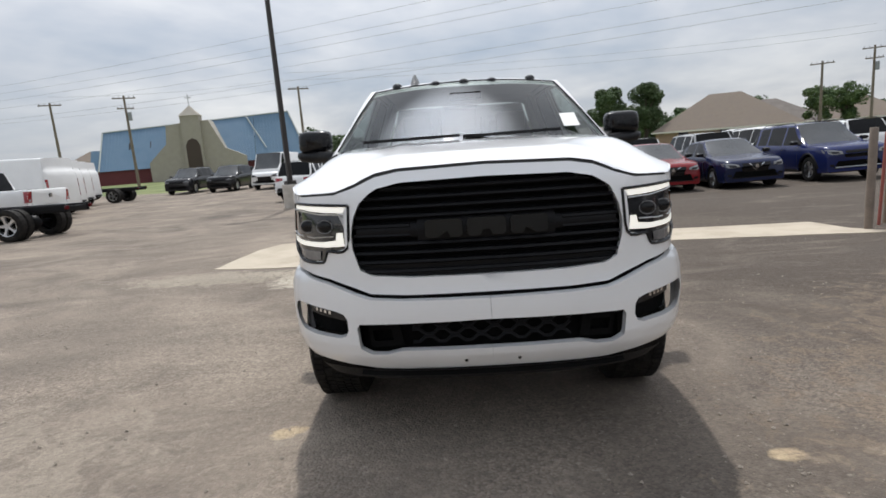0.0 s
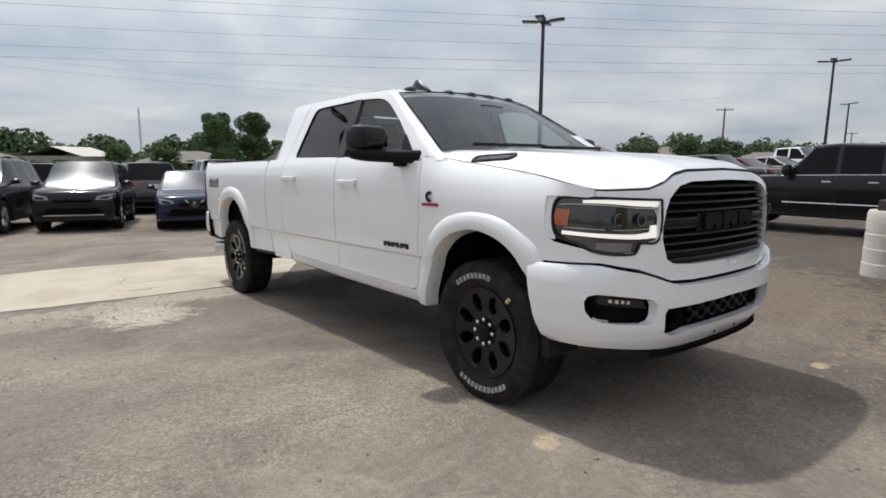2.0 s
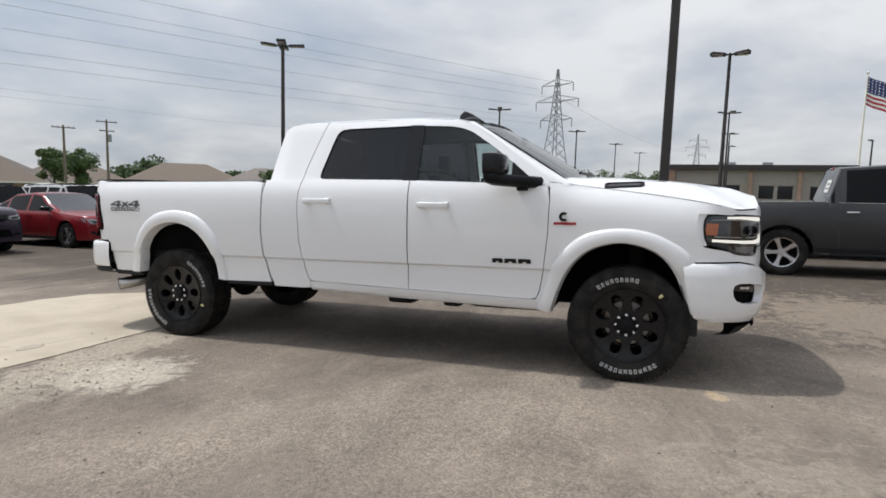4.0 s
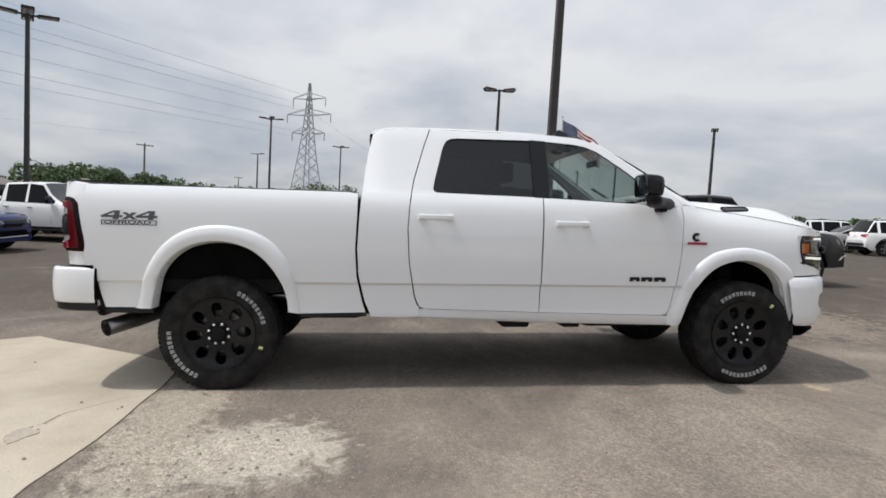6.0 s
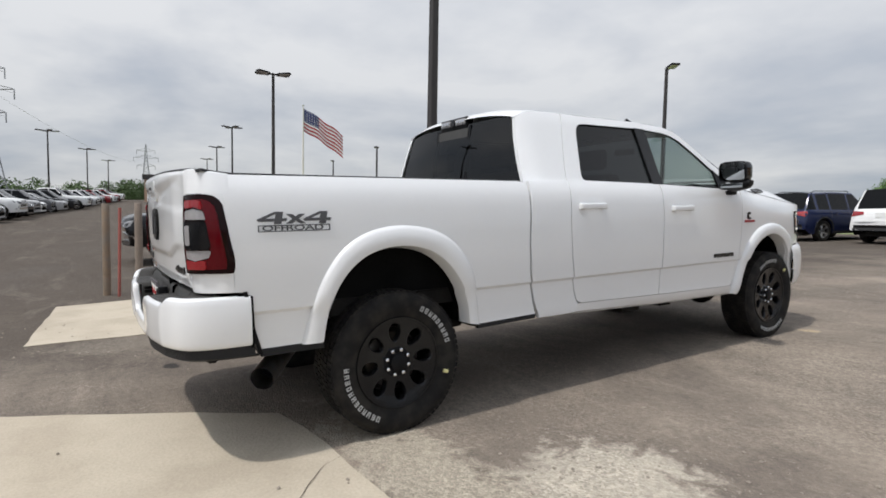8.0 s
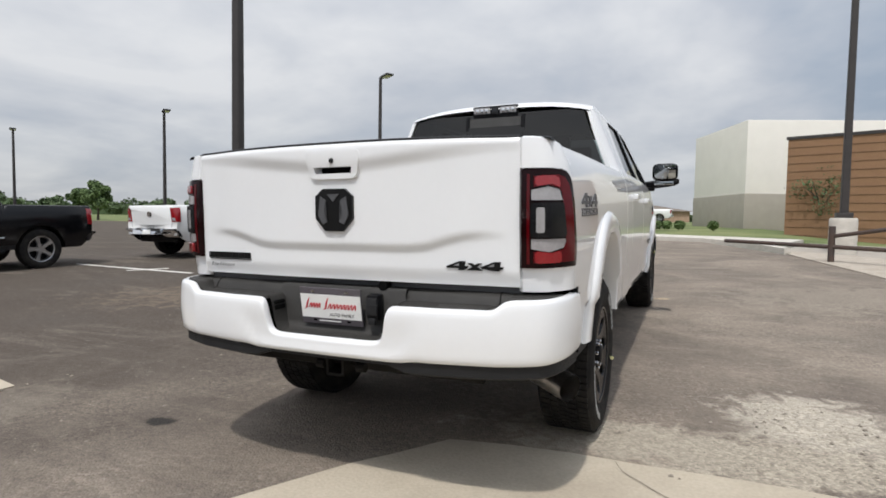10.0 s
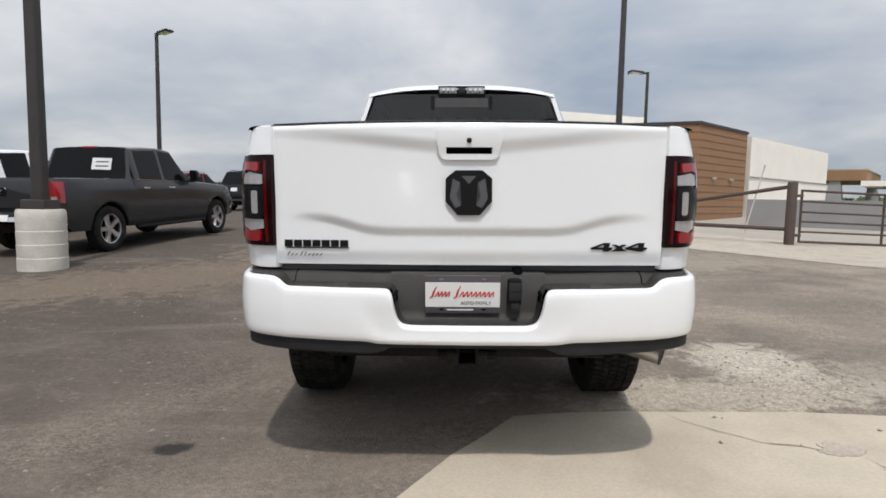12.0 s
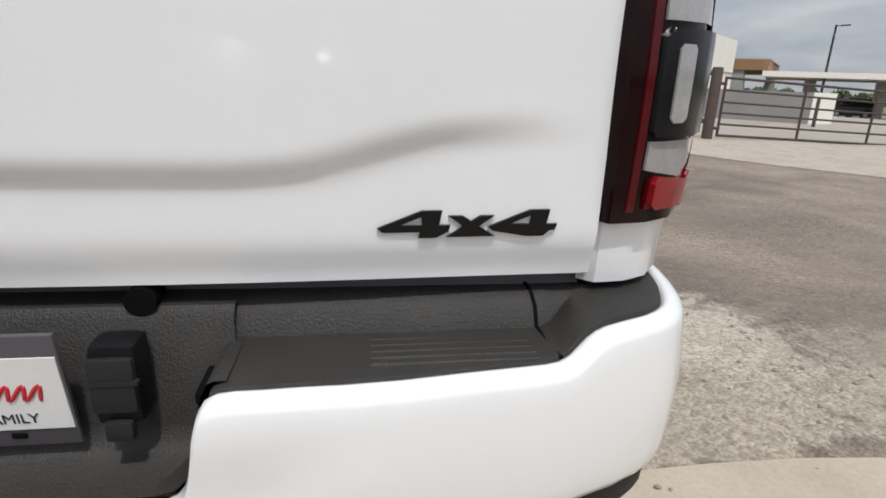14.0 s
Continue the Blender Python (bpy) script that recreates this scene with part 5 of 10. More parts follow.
    for y, zc in ((1.15, 1.922), (1.20, 1.948), (1.27, 1.975), (1.38, 2.003), (1.60, 2.033), (2.0, 2.052), (2.4, 2.054), (2.75, 2.046), (2.88, 2.034), (2.96, 2.012), (2.995, 1.980)):
        ze = roof_edge(y)
        w = cab_x(ze) - 0.001 - 0.045 * ease(2.85, 3.06, y) ** 2
        row = []
        for j in range(-14, 15):
            u = j / 14
            row.append((w * u, y - 0.06 * (1 - u * u) * ease(1.5, 1.15, y) + 0.03 * (1 - u * u) * ease(2.8, 2.95, y), ze + (zc - ze) * (1 - abs(u) ** 3.2)))
        rows.append(row)
    loft(bm, rows)
    part("roof", bm, PAINT, truck, sharp=50)
    # glass front and rear
    bm = bmesh.new()
    rows = []
    for f in (0, 0.2, 0.4, 0.6, 0.8, 1.0):
        y, z, w = 0.47 + 0.735 * f, 1.462 + 0.458 * f + 0.012 * math.sin(math.pi * f), 0.890 - 0.188 * f
        rows.append([(w * j / 10, y - 0.15 * (1 - (j / 10) ** 2) * (1 - 0.4 * f), z + 0.014 * (1 - (j / 10) ** 2) + 0.021 * f * (1 - (j / 10) ** 2)) for j in range(-10, 11)])
    loft(bm, rows)
    part("windscreen", bm, SCREEN, truck).visible_shadow = False
    bm = bmesh.new()
    rim_run = [row[0] for row in rows] + rows[-1][1:-1] + [row[-1] for row in rows[::-1]]
    rod(bm, [Vector(q) + Vector((0, -0.004, 0.006)) for q in rim_run], 0.006, 6)
    part("windscreen_seal", bm, BLACK_SATIN, truck)
    bm = bmesh.new()
    box(bm, 0.635, 0.74, 0.0, 0.001, -0.04, 0.16)
    bm.transform(pose(0, 0.53, 1.565, -61, 0, 0))
    part("windscreen_sticker", bm, PAPER, truck, "white sticker inside the windscreen")
    bm = bmesh.new()
    loft(bm, [[(w * j / 8, y - 0.0 + 0.03 * (1 - (j / 8) ** 2), z) for j in range(-8, 9)] for y, z, w in ((3.045, 1.46, 0.845), (3.030, 1.65, 0.775), (3.008, 1.80, 0.715), (2.978, 1.945, 0.668))])
    part("rear_window", bm, GLASS_DARK, truck).visible_shadow = False
    slide = new("sliding_window")
    slide.parent = truck
    lean_back = lambda x, z: Vector((x, 3.052 + 0.03 * (1 - (x / 0.8) ** 2) - (z - 1.46) * 0.137, z))
    for x in (-0.225, 0.225):
        bm = bmesh.new()
        sheet(bm, [(x - 0.014, 1.47), (x + 0.014, 1.47), (x + 0.014, 1.93), (x - 0.014, 1.93)], lean_back, [], [1.6, 1.75], thick=(0, -0.02, 0))
        part("sliding_frame", bm, BLACK_SATIN, slide)
    bm = bmesh.new()
    sheet(bm, [(-0.205, 1.845), (0.205, 1.845), (0.205, 1.915), (-0.205, 1.915)], lean_back, [0], [], thick=(0, -0.01, 0))
    part("glare_strip", bm, CABIN, slide)
    bm = bmesh.new()
    loft(bm, [[(w * j / 8, y + 0.03 * (1 - (j / 8) ** 2), z) for j in range(-8, 9)] for y, z, w in ((3.068, 1.44, 0.90), (3.062, 0.85, 0.92))])
    part("cab_back_panel", bm, PAINT, truck)
    # third brake lamp with cargo lamps
    lamp = new("cargo_lamp")
    lamp.parent = truck
    lamp.location = (0, -0.012, -0.030)
    bm = bmesh.new()
    box(bm, -0.185, 0.185, 2.955, 3.030, 1.945, 2.040, 0.018)
    part("lamp_base", bm, BLACK_SATIN, lamp)
    for x in (-0.105, 0.105):
        bm = bmesh.new()
        box(bm, x - 0.066, x + 0.066, 3.015, 3.036, 1.978, 2.026, 0.006)
        part("lamp_lens", bm, CLEAR_LENS, lamp)
        for k in range(3):
            bm = bmesh.new()
            box(bm, x - 0.05 + k * 0.037, x - 0.025 + k * 0.037, 3.032, 3.040, 1.988, 2.016, 0.003)
            part("lamp_cell", bm, CHROME, lamp)
    bm = bmesh.new()
    box(bm, -0.028, 0.028, 3.015, 3.038, 1.97, 2.022, 0.004)
    part("brake_lens", bm, SMOKE_LENS, lamp)
    # roof marker lamps and the fin
    for x, y in ((-0.53, 1.30), (-0.22, 1.22), (0.0, 1.20), (0.22, 1.22), (0.53, 1.30)):
        bm = bmesh.new()
        bmesh.ops.create_uvsphere(bm, u_segments=16, v_segments=8, radius=0.055, matrix=Matrix.Translation((x, y, curve_at([0, 0.6], [1.952, 1.932], abs(x)) + (y - 1.16) * 0.26)) @ Matrix.Diagonal((0.75, 1.2, 0.55, 1)))
        part("roof_marker_lamp", bm, SMOKE_LENS, truck, "smoked roof marker lamp")
    bm = bmesh.new()
    loft(bm, [[(-0.39 + w * c, y, z + h * s) for c, s in ((-1, 0), (-0.75, 0.5), (-0.25, 0.95), (0, 1), (0.25, 0.95), (0.75, 0.5), (1, 0))] for y, z, w, h in ((1.18, 1.935, 0.012, 0.012), (1.24, 1.95, 0.03, 0.04), (1.34, 1.970, 0.04, 0.085), (1.40, 1.982, 0.04, 0.095), (1.44, 1.985, 0.03, 0.06))], caps=True)
    part("roof_antenna", bm, BLACK_GLOSS, truck, "black shark-fin antenna")
    # cabin
    bm = bmesh.new()
    box(bm, -0.86, 0.86, 0.50, 3.03, 0.62, 0.68)
    part("cabin_floor", bm, CABIN, truck)
    for s in (-1, 1):
        bm = bmesh.new()
        box(bm, s * 0.84, s * 0.89, 0.6, 3.02, 0.62, 1.44)
        part("door_lining", bm, CABIN, truck)
    bm = bmesh.new()
    box(bm, -0.66, 0.66, 1.34, 2.90, 1.950, 1.960)
    part("headliner", bm, HEADLINER, truck)
    bm = bmesh.new()
    loft(bm, [[(x, y, z - 0.02 * (x / 0.8) ** 2) for x in (-0.84, -0.5, 0, 0.5, 0.84)] for y, z in ((0.36, 1.44), (0.62, 1.46), (0.86, 1.43), (0.92, 1.36), (0.90, 1.10), (0.70, 0.90))])
    part("dashboard", bm, CABIN, truck)
    for x in (-0.42, 0.42):
        for y, tag in ((1.22, "front_seat"), (2.20, "rear_seat")):
            seat = new(tag)
            seat.parent = truck
            bm = bmesh.new()
            box(bm, x - 0.26, x + 0.26, y, y + 0.52, 0.86, 1.02, 0.05)
            part("cushion", bm, SEAT, seat)
            bm = bmesh.new()
            box(bm, x - 0.25, x + 0.25, y + 0.46, y + 0.60, 0.95, 1.56, 0.05)
            for v in bm.verts:
                v.co.y += (v.co.z - 0.95) * 0.22
            part("seat_back", bm, SEAT, seat)
            bm = bmesh.new()
            box(bm, x - 0.13, x + 0.13, y + 0.60, y + 0.69, 1.60, 1.77, 0.04)
            part("headrest", bm, SEAT, seat)
    wheel = bmesh.new()
    bmesh.ops.create_circle(wheel, segments=28, radius=0.185)
    pts = [v.co.copy() for v in wheel.verts]
    wheel.free()
    bm = bmesh.new()
    m = pose(0.42, 1.03, 1.33, 62, 0, 0)
    rod(bm, [m @ p for p in pts + pts[:2]], 0.016, 8, caps=False)
    for a in (0, 180, 270):
        rod(bm, [m @ Vector((0, 0, 0)), m @ Vector((0.18 * math.cos(radians(a)), 0.18 * math.sin(radians(a)), 0))], 0.018, 6)
    part("steering_wheel", bm, CABIN, truck)
    bm = bmesh.new()
    box(bm, -0.12, 0.12, 0.93, 0.955, 1.80, 1.86, 0.015)
    part("inside_mirror", bm, BLACK_SATIN, truck)


def build_mirrors():
    for side in (-1, 1):
        mir = new("door_mirror")
        mir.parent = truck
        tagged(mir, "black trailer-tow door mirror")
        cx, cz = side * 1.145, 1.563

        def ring_at(x, y, z, w, h, n=24):
            out = []
            for k in range(n):
                t = 2 * math.pi * k / n
                c, sn = math.cos(t), math.sin(t)
                q = 1 / (abs(c) ** 5 + abs(sn) ** 5) ** 0.2
                out.append((x + w * c * q, y, z + h * sn * q))
            return out

        bm = bmesh.new()
        loft(bm, [ring_at(cx + side * dx, y, cz, w, h) for y, dx, w, h in ((0.845, -0.01, 0.055, 0.040), (0.852, -0.008, 0.085, 0.060), (0.868, -0.005, 0.108, 0.074), (0.90, 0, 0.118, 0.083), (0.95, 0.004, 0.124, 0.087), (0.995, 0.006, 0.122, 0.086), (1.0, 0.006, 0.110, 0.075))], closed=True)
        bm.faces.new(bm.verts[:24])
        part("mirror_shell", bm, BLACK_GLOSS, mir)
        bm = bmesh.new()
        box(bm, -0.106, 0.106, -0.003, 0.003, -0.070, 0.072, 0.002)
        bm.transform(pose(cx, 0.992, cz, -7, 0, side * 3))
        part("mirror_glass", bm, MIRROR, mir)
        bm = bmesh.new()
        box(bm, cx - 0.090, cx + 0.100, 0.985, 0.992, 1.430, 1.468, 0.002)
        part("blind_spot_glass", bm, MIRROR, mir)
        bm = bmesh.new()
        rows = []
        for x, y, z, d, h in ((0.895, 0.645, 1.435, 0.050, 0.042), (0.94, 0.665, 1.435, 0.055, 0.043), (1.00, 0.72, 1.440, 0.065, 0.042), (1.08, 0.83, 1.447, 0.080, 0.042), (1.17, 0.90, 1.452, 0.080, 0.040), (1.25, 0.935, 1.460, 0.060, 0.034), (1.285, 0.95, 1.468, 0.035, 0.022)):
            rows.append([(side * x, y + d * c, z + h * sn) for c, sn in ((-1, -0.4), (-1, 0.4), (-0.6, 1), (0.6, 1), (1, 0.5), (1, -0.5), (0.6, -1), (-0.6, -1))])
        loft(bm, rows, closed=True, caps=True)
        part("mirror_arm", bm, BLACK_SATIN, mir, sharp=60)
        bm = bmesh.new()
        sheet(bm, [(0.60, 1.42), (0.66, 1.43), (0.86, 1.60), (0.86, 1.44), (0.82, 1.42)], lambda y, z: Vector((side * (cab_x(z) + 0.006), y, z)), thick=(-side * 0.02, 0, 0))
        part("mirror_sail", bm, BLACK_SATIN, mir)
        bm = bmesh.new()
        box(bm, side * 1.00 - 0.04, side * 1.00 + 0.04, 0.72, 0.80, 1.375, 1.412, 0.014)
        part("puddle_lamp", bm, BLACK_SATIN, mir)


def gate_y(x, z):
    """The stamped face of the tailgate."""
    far = abs(x)
    y = 5.170
    brow = curve_at([0, 0.15, 0.45, 0.82], [1.378, 1.382, 1.412, 1.452], far)
    y += 0.018 * ease(brow, brow + 0.066, z) * (1 - 0.75 * ease(0.3, 0.80, far))
    line = curve_at([0, 0.34, 0.43, 0.51, 0.58, 0.66, 0.82], [1.062, 1.062, 1.070, 1.094, 1.112, 1.120, 1.122], far)
    y += 0.018 * ease(line - 0.020, line + 0.026, z) * (1 - ease(0.56, 0.80, far))
    y -= 0.020 * ease(0.0, 0.84, far) ** 2 + 0.016 * ease(1.490, 1.525, z) + 0.014 * ease(0.99, 0.92, z)
    return y - 0.004 * ease(0.800, 0.814, far)


def build_tail():
    gate = new("tailgate")
    gate.parent = truck
    tagged(gate, "white stamped tailgate, closed")
    bm = bmesh.new()
    xs = sorted({round(-0.812 + 1.624 * k / 70, 4) for k in range(71)} | {-0.808, 0.808})
    zs = [0.922 + (1.512 - 0.922) * k / 60 for k in range(61)]
    loft(bm, [[(x, gate_y(x, z), z - 0.012 * (abs(x) / 0.81) ** 2 * ease(1.40, 1.51, z)) for x in xs] for z in zs])
    hole = [f for f in bm.faces if abs(f.calc_center_median().x) < 0.093 and 1.382 < f.calc_center_median().z < 1.412]
    bmesh.ops.delete(bm, geom=hole, context="FACES")
    edge = [e for e in bm.edges if e.is_boundary]
    ex = bmesh.ops.extrude_edge_only(bm, edges=edge)
    for v in ex["geom"]:
        if isinstance(v, bmesh.types.BMVert):
            v.co.y -= 0.05
    part("gate_panel", bm, PAINT, gate, sharp=30)
    bm = bmesh.new()
    box(bm, -0.10, 0.10, 5.145, 5.150, 1.37, 1.42)
    part("handle_recess", bm, DARK, gate)
    # raised surround of the handle
    bm = bmesh.new()
    ring = [(-0.096, 1.360), (-0.110, 1.366), (-0.119, 1.378), (-0.136, 1.452), (-0.137, 1.466), (-0.131, 1.475), (-0.120, 1.479), (0.120, 1.479), (0.131, 1.475), (0.137, 1.466), (0.136, 1.452), (0.119, 1.378), (0.110, 1.366), (0.096, 1.360)]
    sheet(bm, ring, lambda x, z: Vector((x, gate_y(x, max(z, 1.44)) + 0.005 - 0.010 * ease(1.44, 1.37, z) - 0.004 * ease(0.115, 0.146, abs(x)), z)), [-0.12, -0.1, -0.05, 0, 0.05, 0.1, 0.12], [1.385, 1.41, 1.43, 1.455], holes=[[(-0.092, 1.383), (-0.096, 1.410), (0.096, 1.410), (0.092, 1.383)]], thick=(0, -0.03, 0))
    part("handle_surround", bm, PAINT, gate)
    bm = bmesh.new()
    bmesh.ops.create_uvsphere(bm, u_segments=12, v_segments=8, radius=0.011, matrix=Matrix.Translation((0.0, gate_y(0, 1.44) + 0.006, 1.437)))
    part("gate_camera", bm, BADGE_BLACK, gate)
    bm = bmesh.new()
    loft(bm, [[(x, (gate_y(x, 1.512) + dy if dy > -0.02 else 5.09), 1.512 - 0.012 * (x / 0.812) ** 2 + dz) for x in [(-0.812 + 0.0406 * k) for k in range(41)]] for dy, dz in ((0.003, -0.003), (0.002, 0.004), (-0.010, 0.008), (-0.05, 0.008), (-0.06, -0.02))])
    part("gate_cap", bm, PLASTIC, gate, "black tailgate cap")
    # emblem: an eight-cornered shield with plain shapes
    emblem = new("gate_emblem")
    emblem.parent = gate
    tagged(emblem, "black eight-cornered shield emblem")
    bm = bmesh.new()
    shield = [(-0.055, 1.318), (0.055, 1.318), (0.095, 1.285), (0.095, 1.19), (0.045, 1.135), (-0.045, 1.135), (-0.095, 1.19), (-0.095, 1.285)]
    sheet(bm, shield, lambda x, z: Vector((x, 5.202, z)), thick=(0, -0.03, 0))
    part("shield", bm, BADGE_BLACK, emblem)
    bm = bmesh.new()
    sheet(bm, [(x * 0.86, 1.23 + (z - 1.23) * 0.86) for x, z in shield], lambda x, z: Vector((x, 5.2035 - 0.012 * max(0, 1 - abs(x) / 0.08), z)), [0], [1.2, 1.26])
    part("shield_face", bm, BADGE_BLACK, emblem)
    for pts in ([(-0.03, 1.295), (0.03, 1.295), (0.0, 1.262)], [(-0.066, 1.285), (-0.036, 1.268), (-0.05, 1.215), (-0.03, 1.175), (-0.055, 1.165), (-0.078, 1.205)], [(0.066, 1.285), (0.036, 1.268), (0.05, 1.215), (0.03, 1.175), (0.055, 1.165), (0.078, 1.205)]):
        bm = bmesh.new()
        sheet(bm, pts, lambda x, z: Vector((x, 5.207, z)), thick=(0, -0.010, 0))
        part("emblem_shape", bm, BADGE, emblem)
    # badge bars and 4x4
    x0, step = 0.775, 0.0395
    for k in range(7):
        bm = bmesh.new()
        xa = x0 - k * step
        ys = gate_y(xa, 1.01) + 0.006
        o = [(xa, 0.998), (xa, 1.026), (xa - 0.034, 1.026), (xa - 0.034, 0.998)]
        sheet(bm, o, lambda x, z: Vector((x, ys, z)), thick=(0, -0.008, 0))
        part("badge_bar", bm, BADGE_BLACK, gate)
    bm = bmesh.new()
    sheet(bm, [(0.77, 0.992), (0.50, 0.992), (0.50, 0.996), (0.77, 0.996)], lambda x, z: Vector((x, gate_y(x, 1.0) + 0.005, z)), thick=(0, -0.01, 0))
    part("badge_rule", bm, BADGE_BLACK, gate)
    for k in range(9):
        bm = bmesh.new()
        xa = 0.765 - k * 0.0165 - (0.006 if k > 2 else 0)
        h = 0.018 if k in (0, 3, 4) else 0.010
        ys = gate_y(xa, 0.97) + 0.0015
        rod(bm, [(xa, ys, 0.958), (xa - 0.004, ys, 0.958 + h * 0.5), (xa - 0.010, ys, 0.958 + h)], 0.0018, 5)
        part("dealer_mark", bm, BADGE, gate)
    slanted_badge("badge_numeral", lambda u, v: Vector((-0.510 - 0.240 * u, gate_y(0.510 + 0.240 * u, 0.99) + 0.005, 0.984 + 0.036 * v)), BADGE_BLACK, gate, "black raised badge numeral", (0, -0.006, 0))
    # lamps
    for side in (-1, 1):
        lamp = new("tail_light")
        lamp.parent = truck
        tagged(lamp, "red tail light with clear and smoked lenses")
        path = [(0.822, 5.148), (0.872, 5.141), (0.918, 5.117), (0.949, 5.076), (0.967, 5.026), (0.976, 4.972)]
        ss = [0.0]
        for a, b in zip(path, path[1:]):
            ss.append(ss[-1] + math.dist(a, b))
        end = ss[-1]

        def wrap(s, z, off=0.0):
            x, y = curve_at(ss, [p[0] for p in path], s), curve_at(ss, [p[1] for p in path], s)
            d = s / end
            nx, ny = math.sin(d * 1.5), math.cos(d * 1.5)
            bow = 0.012 * math.cos((z - 1.19) / 0.19 * 1.3)
            f = ease(0.55, 1.0, d)
            x = (x + nx * (off + bow)) * (1 - f) + (side_x(4.972, z) - 0.001 + off) * f
            return Vector((side * x, y + ny * (off + bow), z))

        cuts = [end * k / 10 for k in range(1, 10)]

        def lens(name, outline, off, mat, depth=0.02):
            b = bmesh.new()
            sheet(b, outline, lambda s, z: wrap(s, z, off), cuts, [1.05, 1.1, 1.15, 1.2, 1.25, 1.3, 1.35], thick=(-side * depth * 0.6, -depth, 0))
            part(name, b, mat, lamp)

        lens("lamp_housing", [(0, 1.0), (0, 1.374), (end * 0.58, 1.378), (end * 0.70, 1.370), (end * 0.78, 1.352), (end * 0.83, 1.325), (end * 0.995, 1.06), (end * 0.99, 1.018), (end * 0.96, 1.0)], 0.006, RED_RIM, 0.04)
        lens("lamp_surround", [(end * 0.50, 0.998), (end * 0.50, 1.382), (end * 1.0, 1.382), (end * 1.0, 0.998)], 0.0, PAINT, 0.01)
        lens("red_band", [(0.044, 1.350), (end * 0.53, 1.356), (end * 0.64, 1.346), (end * 0.71, 1.322), (end * 0.75, 1.288), (end * 0.865, 1.07), (end * 0.87, 1.038), (end * 0.85, 1.022), (0.044, 1.020), (0.044, 1.064), (end * 0.38, 1.058), (end * 0.63, 1.072), (end * 0.655, 1.084), (end * 0.575, 1.290), (end * 0.53, 1.303), (end * 0.36, 1.316), (0.044, 1.308)], 0.010, RED_LENS)
        lens("inner_strip", [(0.020, 1.016), (0.020, 1.358), (0.030, 1.358), (0.030, 1.016)], 0.009, RED_MID)
        lens("upper_clear_lens", [(0.036, 1.259), (0.036, 1.298), (end * 0.36, 1.311), (end * 0.54, 1.300), (end * 0.585, 1.259)], 0.009, CLEAR_LENS)
        lens("lower_clear_lens", [(0.036, 1.074), (0.036, 1.112), (end * 0.645, 1.112), (end * 0.65, 1.088), (end * 0.62, 1.078), (end * 0.38, 1.062)], 0.009, CLEAR_LENS)
        lens("upper_red_block", [(0.056, 1.312), (0.048, 1.320), (0.048, 1.342), (0.056, 1.350), (end * 0.44, 1.352), (end * 0.52, 1.344), (end * 0.54, 1.316), (end * 0.52, 1.308), (end * 0.40, 1.320)], 0.016, RED_BRIGHT, 0.014)
        lens("lower_red_block", [(0.056, 1.020), (0.048, 1.028), (0.048, 1.056), (0.056, 1.066), (end * 0.40, 1.060), (end * 0.52, 1.066), (end * 0.56, 1.060), (end * 0.57, 1.030), (end * 0.54, 1.021)], 0.018, RED_BRIGHT, 0.018)
        lens("black_lens", [(0.034, 1.126), (0.042, 1.118), (end * 0.61, 1.118), (end * 0.645, 1.130), (end * 0.595, 1.240), (end * 0.575, 1.250), (0.044, 1.250), (0.034, 1.240)], 0.016, BLACK_GLOSS)
        lens("reversing_lamp", [(0.052, 1.142), (0.052, 1.226), (0.058, 1.232), (0.076, 1.232), (0.080, 1.226), (0.080, 1.142), (0.074, 1.136), (0.058, 1.136)], 0.0185, CLEAR_LENS)
        # corner below the lamp
        b = bmesh.new()
        sheet(b, [(0, 0.905), (0, 0.998), (end * 0.97, 0.998), (end * 1.0, 0.905)], lambda s, z: wrap(s, z, -0.012 * (1 - s / end)), cuts, [0.95], thick=(-side * 0.02, -0.02, 0))
        part("corner_panel", b, PAINT, truck)
        b = bmesh.new()
        roll = lambda z: curve_at(SIDE_Z, SIDE_X, z) - curve_at(SIDE_Z, SIDE_X, 1.36)
        sheet(b, [(0, 1.381), (0, 1.474), (end, 1.474), (end, 1.381)], lambda s, z: wrap(s, 1.36, 0.002 * (1 - s / end) + roll(z) * (0.10 + 0.9 * s / end)) + Vector((0, 0, z - 1.36 + 0.022 * ease(1.0, 0.1, s / end) * ease(1.40, 1.474, z))), cuts, [1.41, 1.43, 1.45, 1.465], thick=(-side * 0.02, -0.02, 0))
        loft(b, [[wrap(end * k / 10, 1.36, 0.002 * (1 - k / 10) + roll(1.474) * (0.10 + 0.9 * k / 10) - d) + Vector((0, 0, 0.114 + h + 0.022 * ease(1.0, 0.1, k / 10))) for k in range(11)] for d, h in ((0, 0), (0.010, 0.006), (0.05, 0.007))])
        part("corner_top_panel", b, PAINT, truck)
    # bed floor and front wall
    bm = bmesh.new()
    box(bm, -0.82, 0.82, 3.11, 5.08, 0.78, 0.82)
    part("bed_floor", bm, PLASTIC, truck)
    # near-black in place of white paint: the cab gap's shade put into its colour
    bm = bmesh.new()
    box(bm, -0.90, 0.90, 3.12, 3.15, 0.62, 1.45)
    part("bed_front_wall", bm, DARK, truck)
    bm = bmesh.new()
    box(bm, -0.82, 0.82, 5.06, 5.10, 0.93, 1.49)
    part("gate_inner_wall", bm, PLASTIC, truck)
    bm = bmesh.new()
    box(bm, -0.81, 0.81, 4.82, 5.10, 0.86, 0.925)
    part("tail_filler", bm, surface("grey_filler", (0.12, 0.12, 0.125), 0.6), truck)


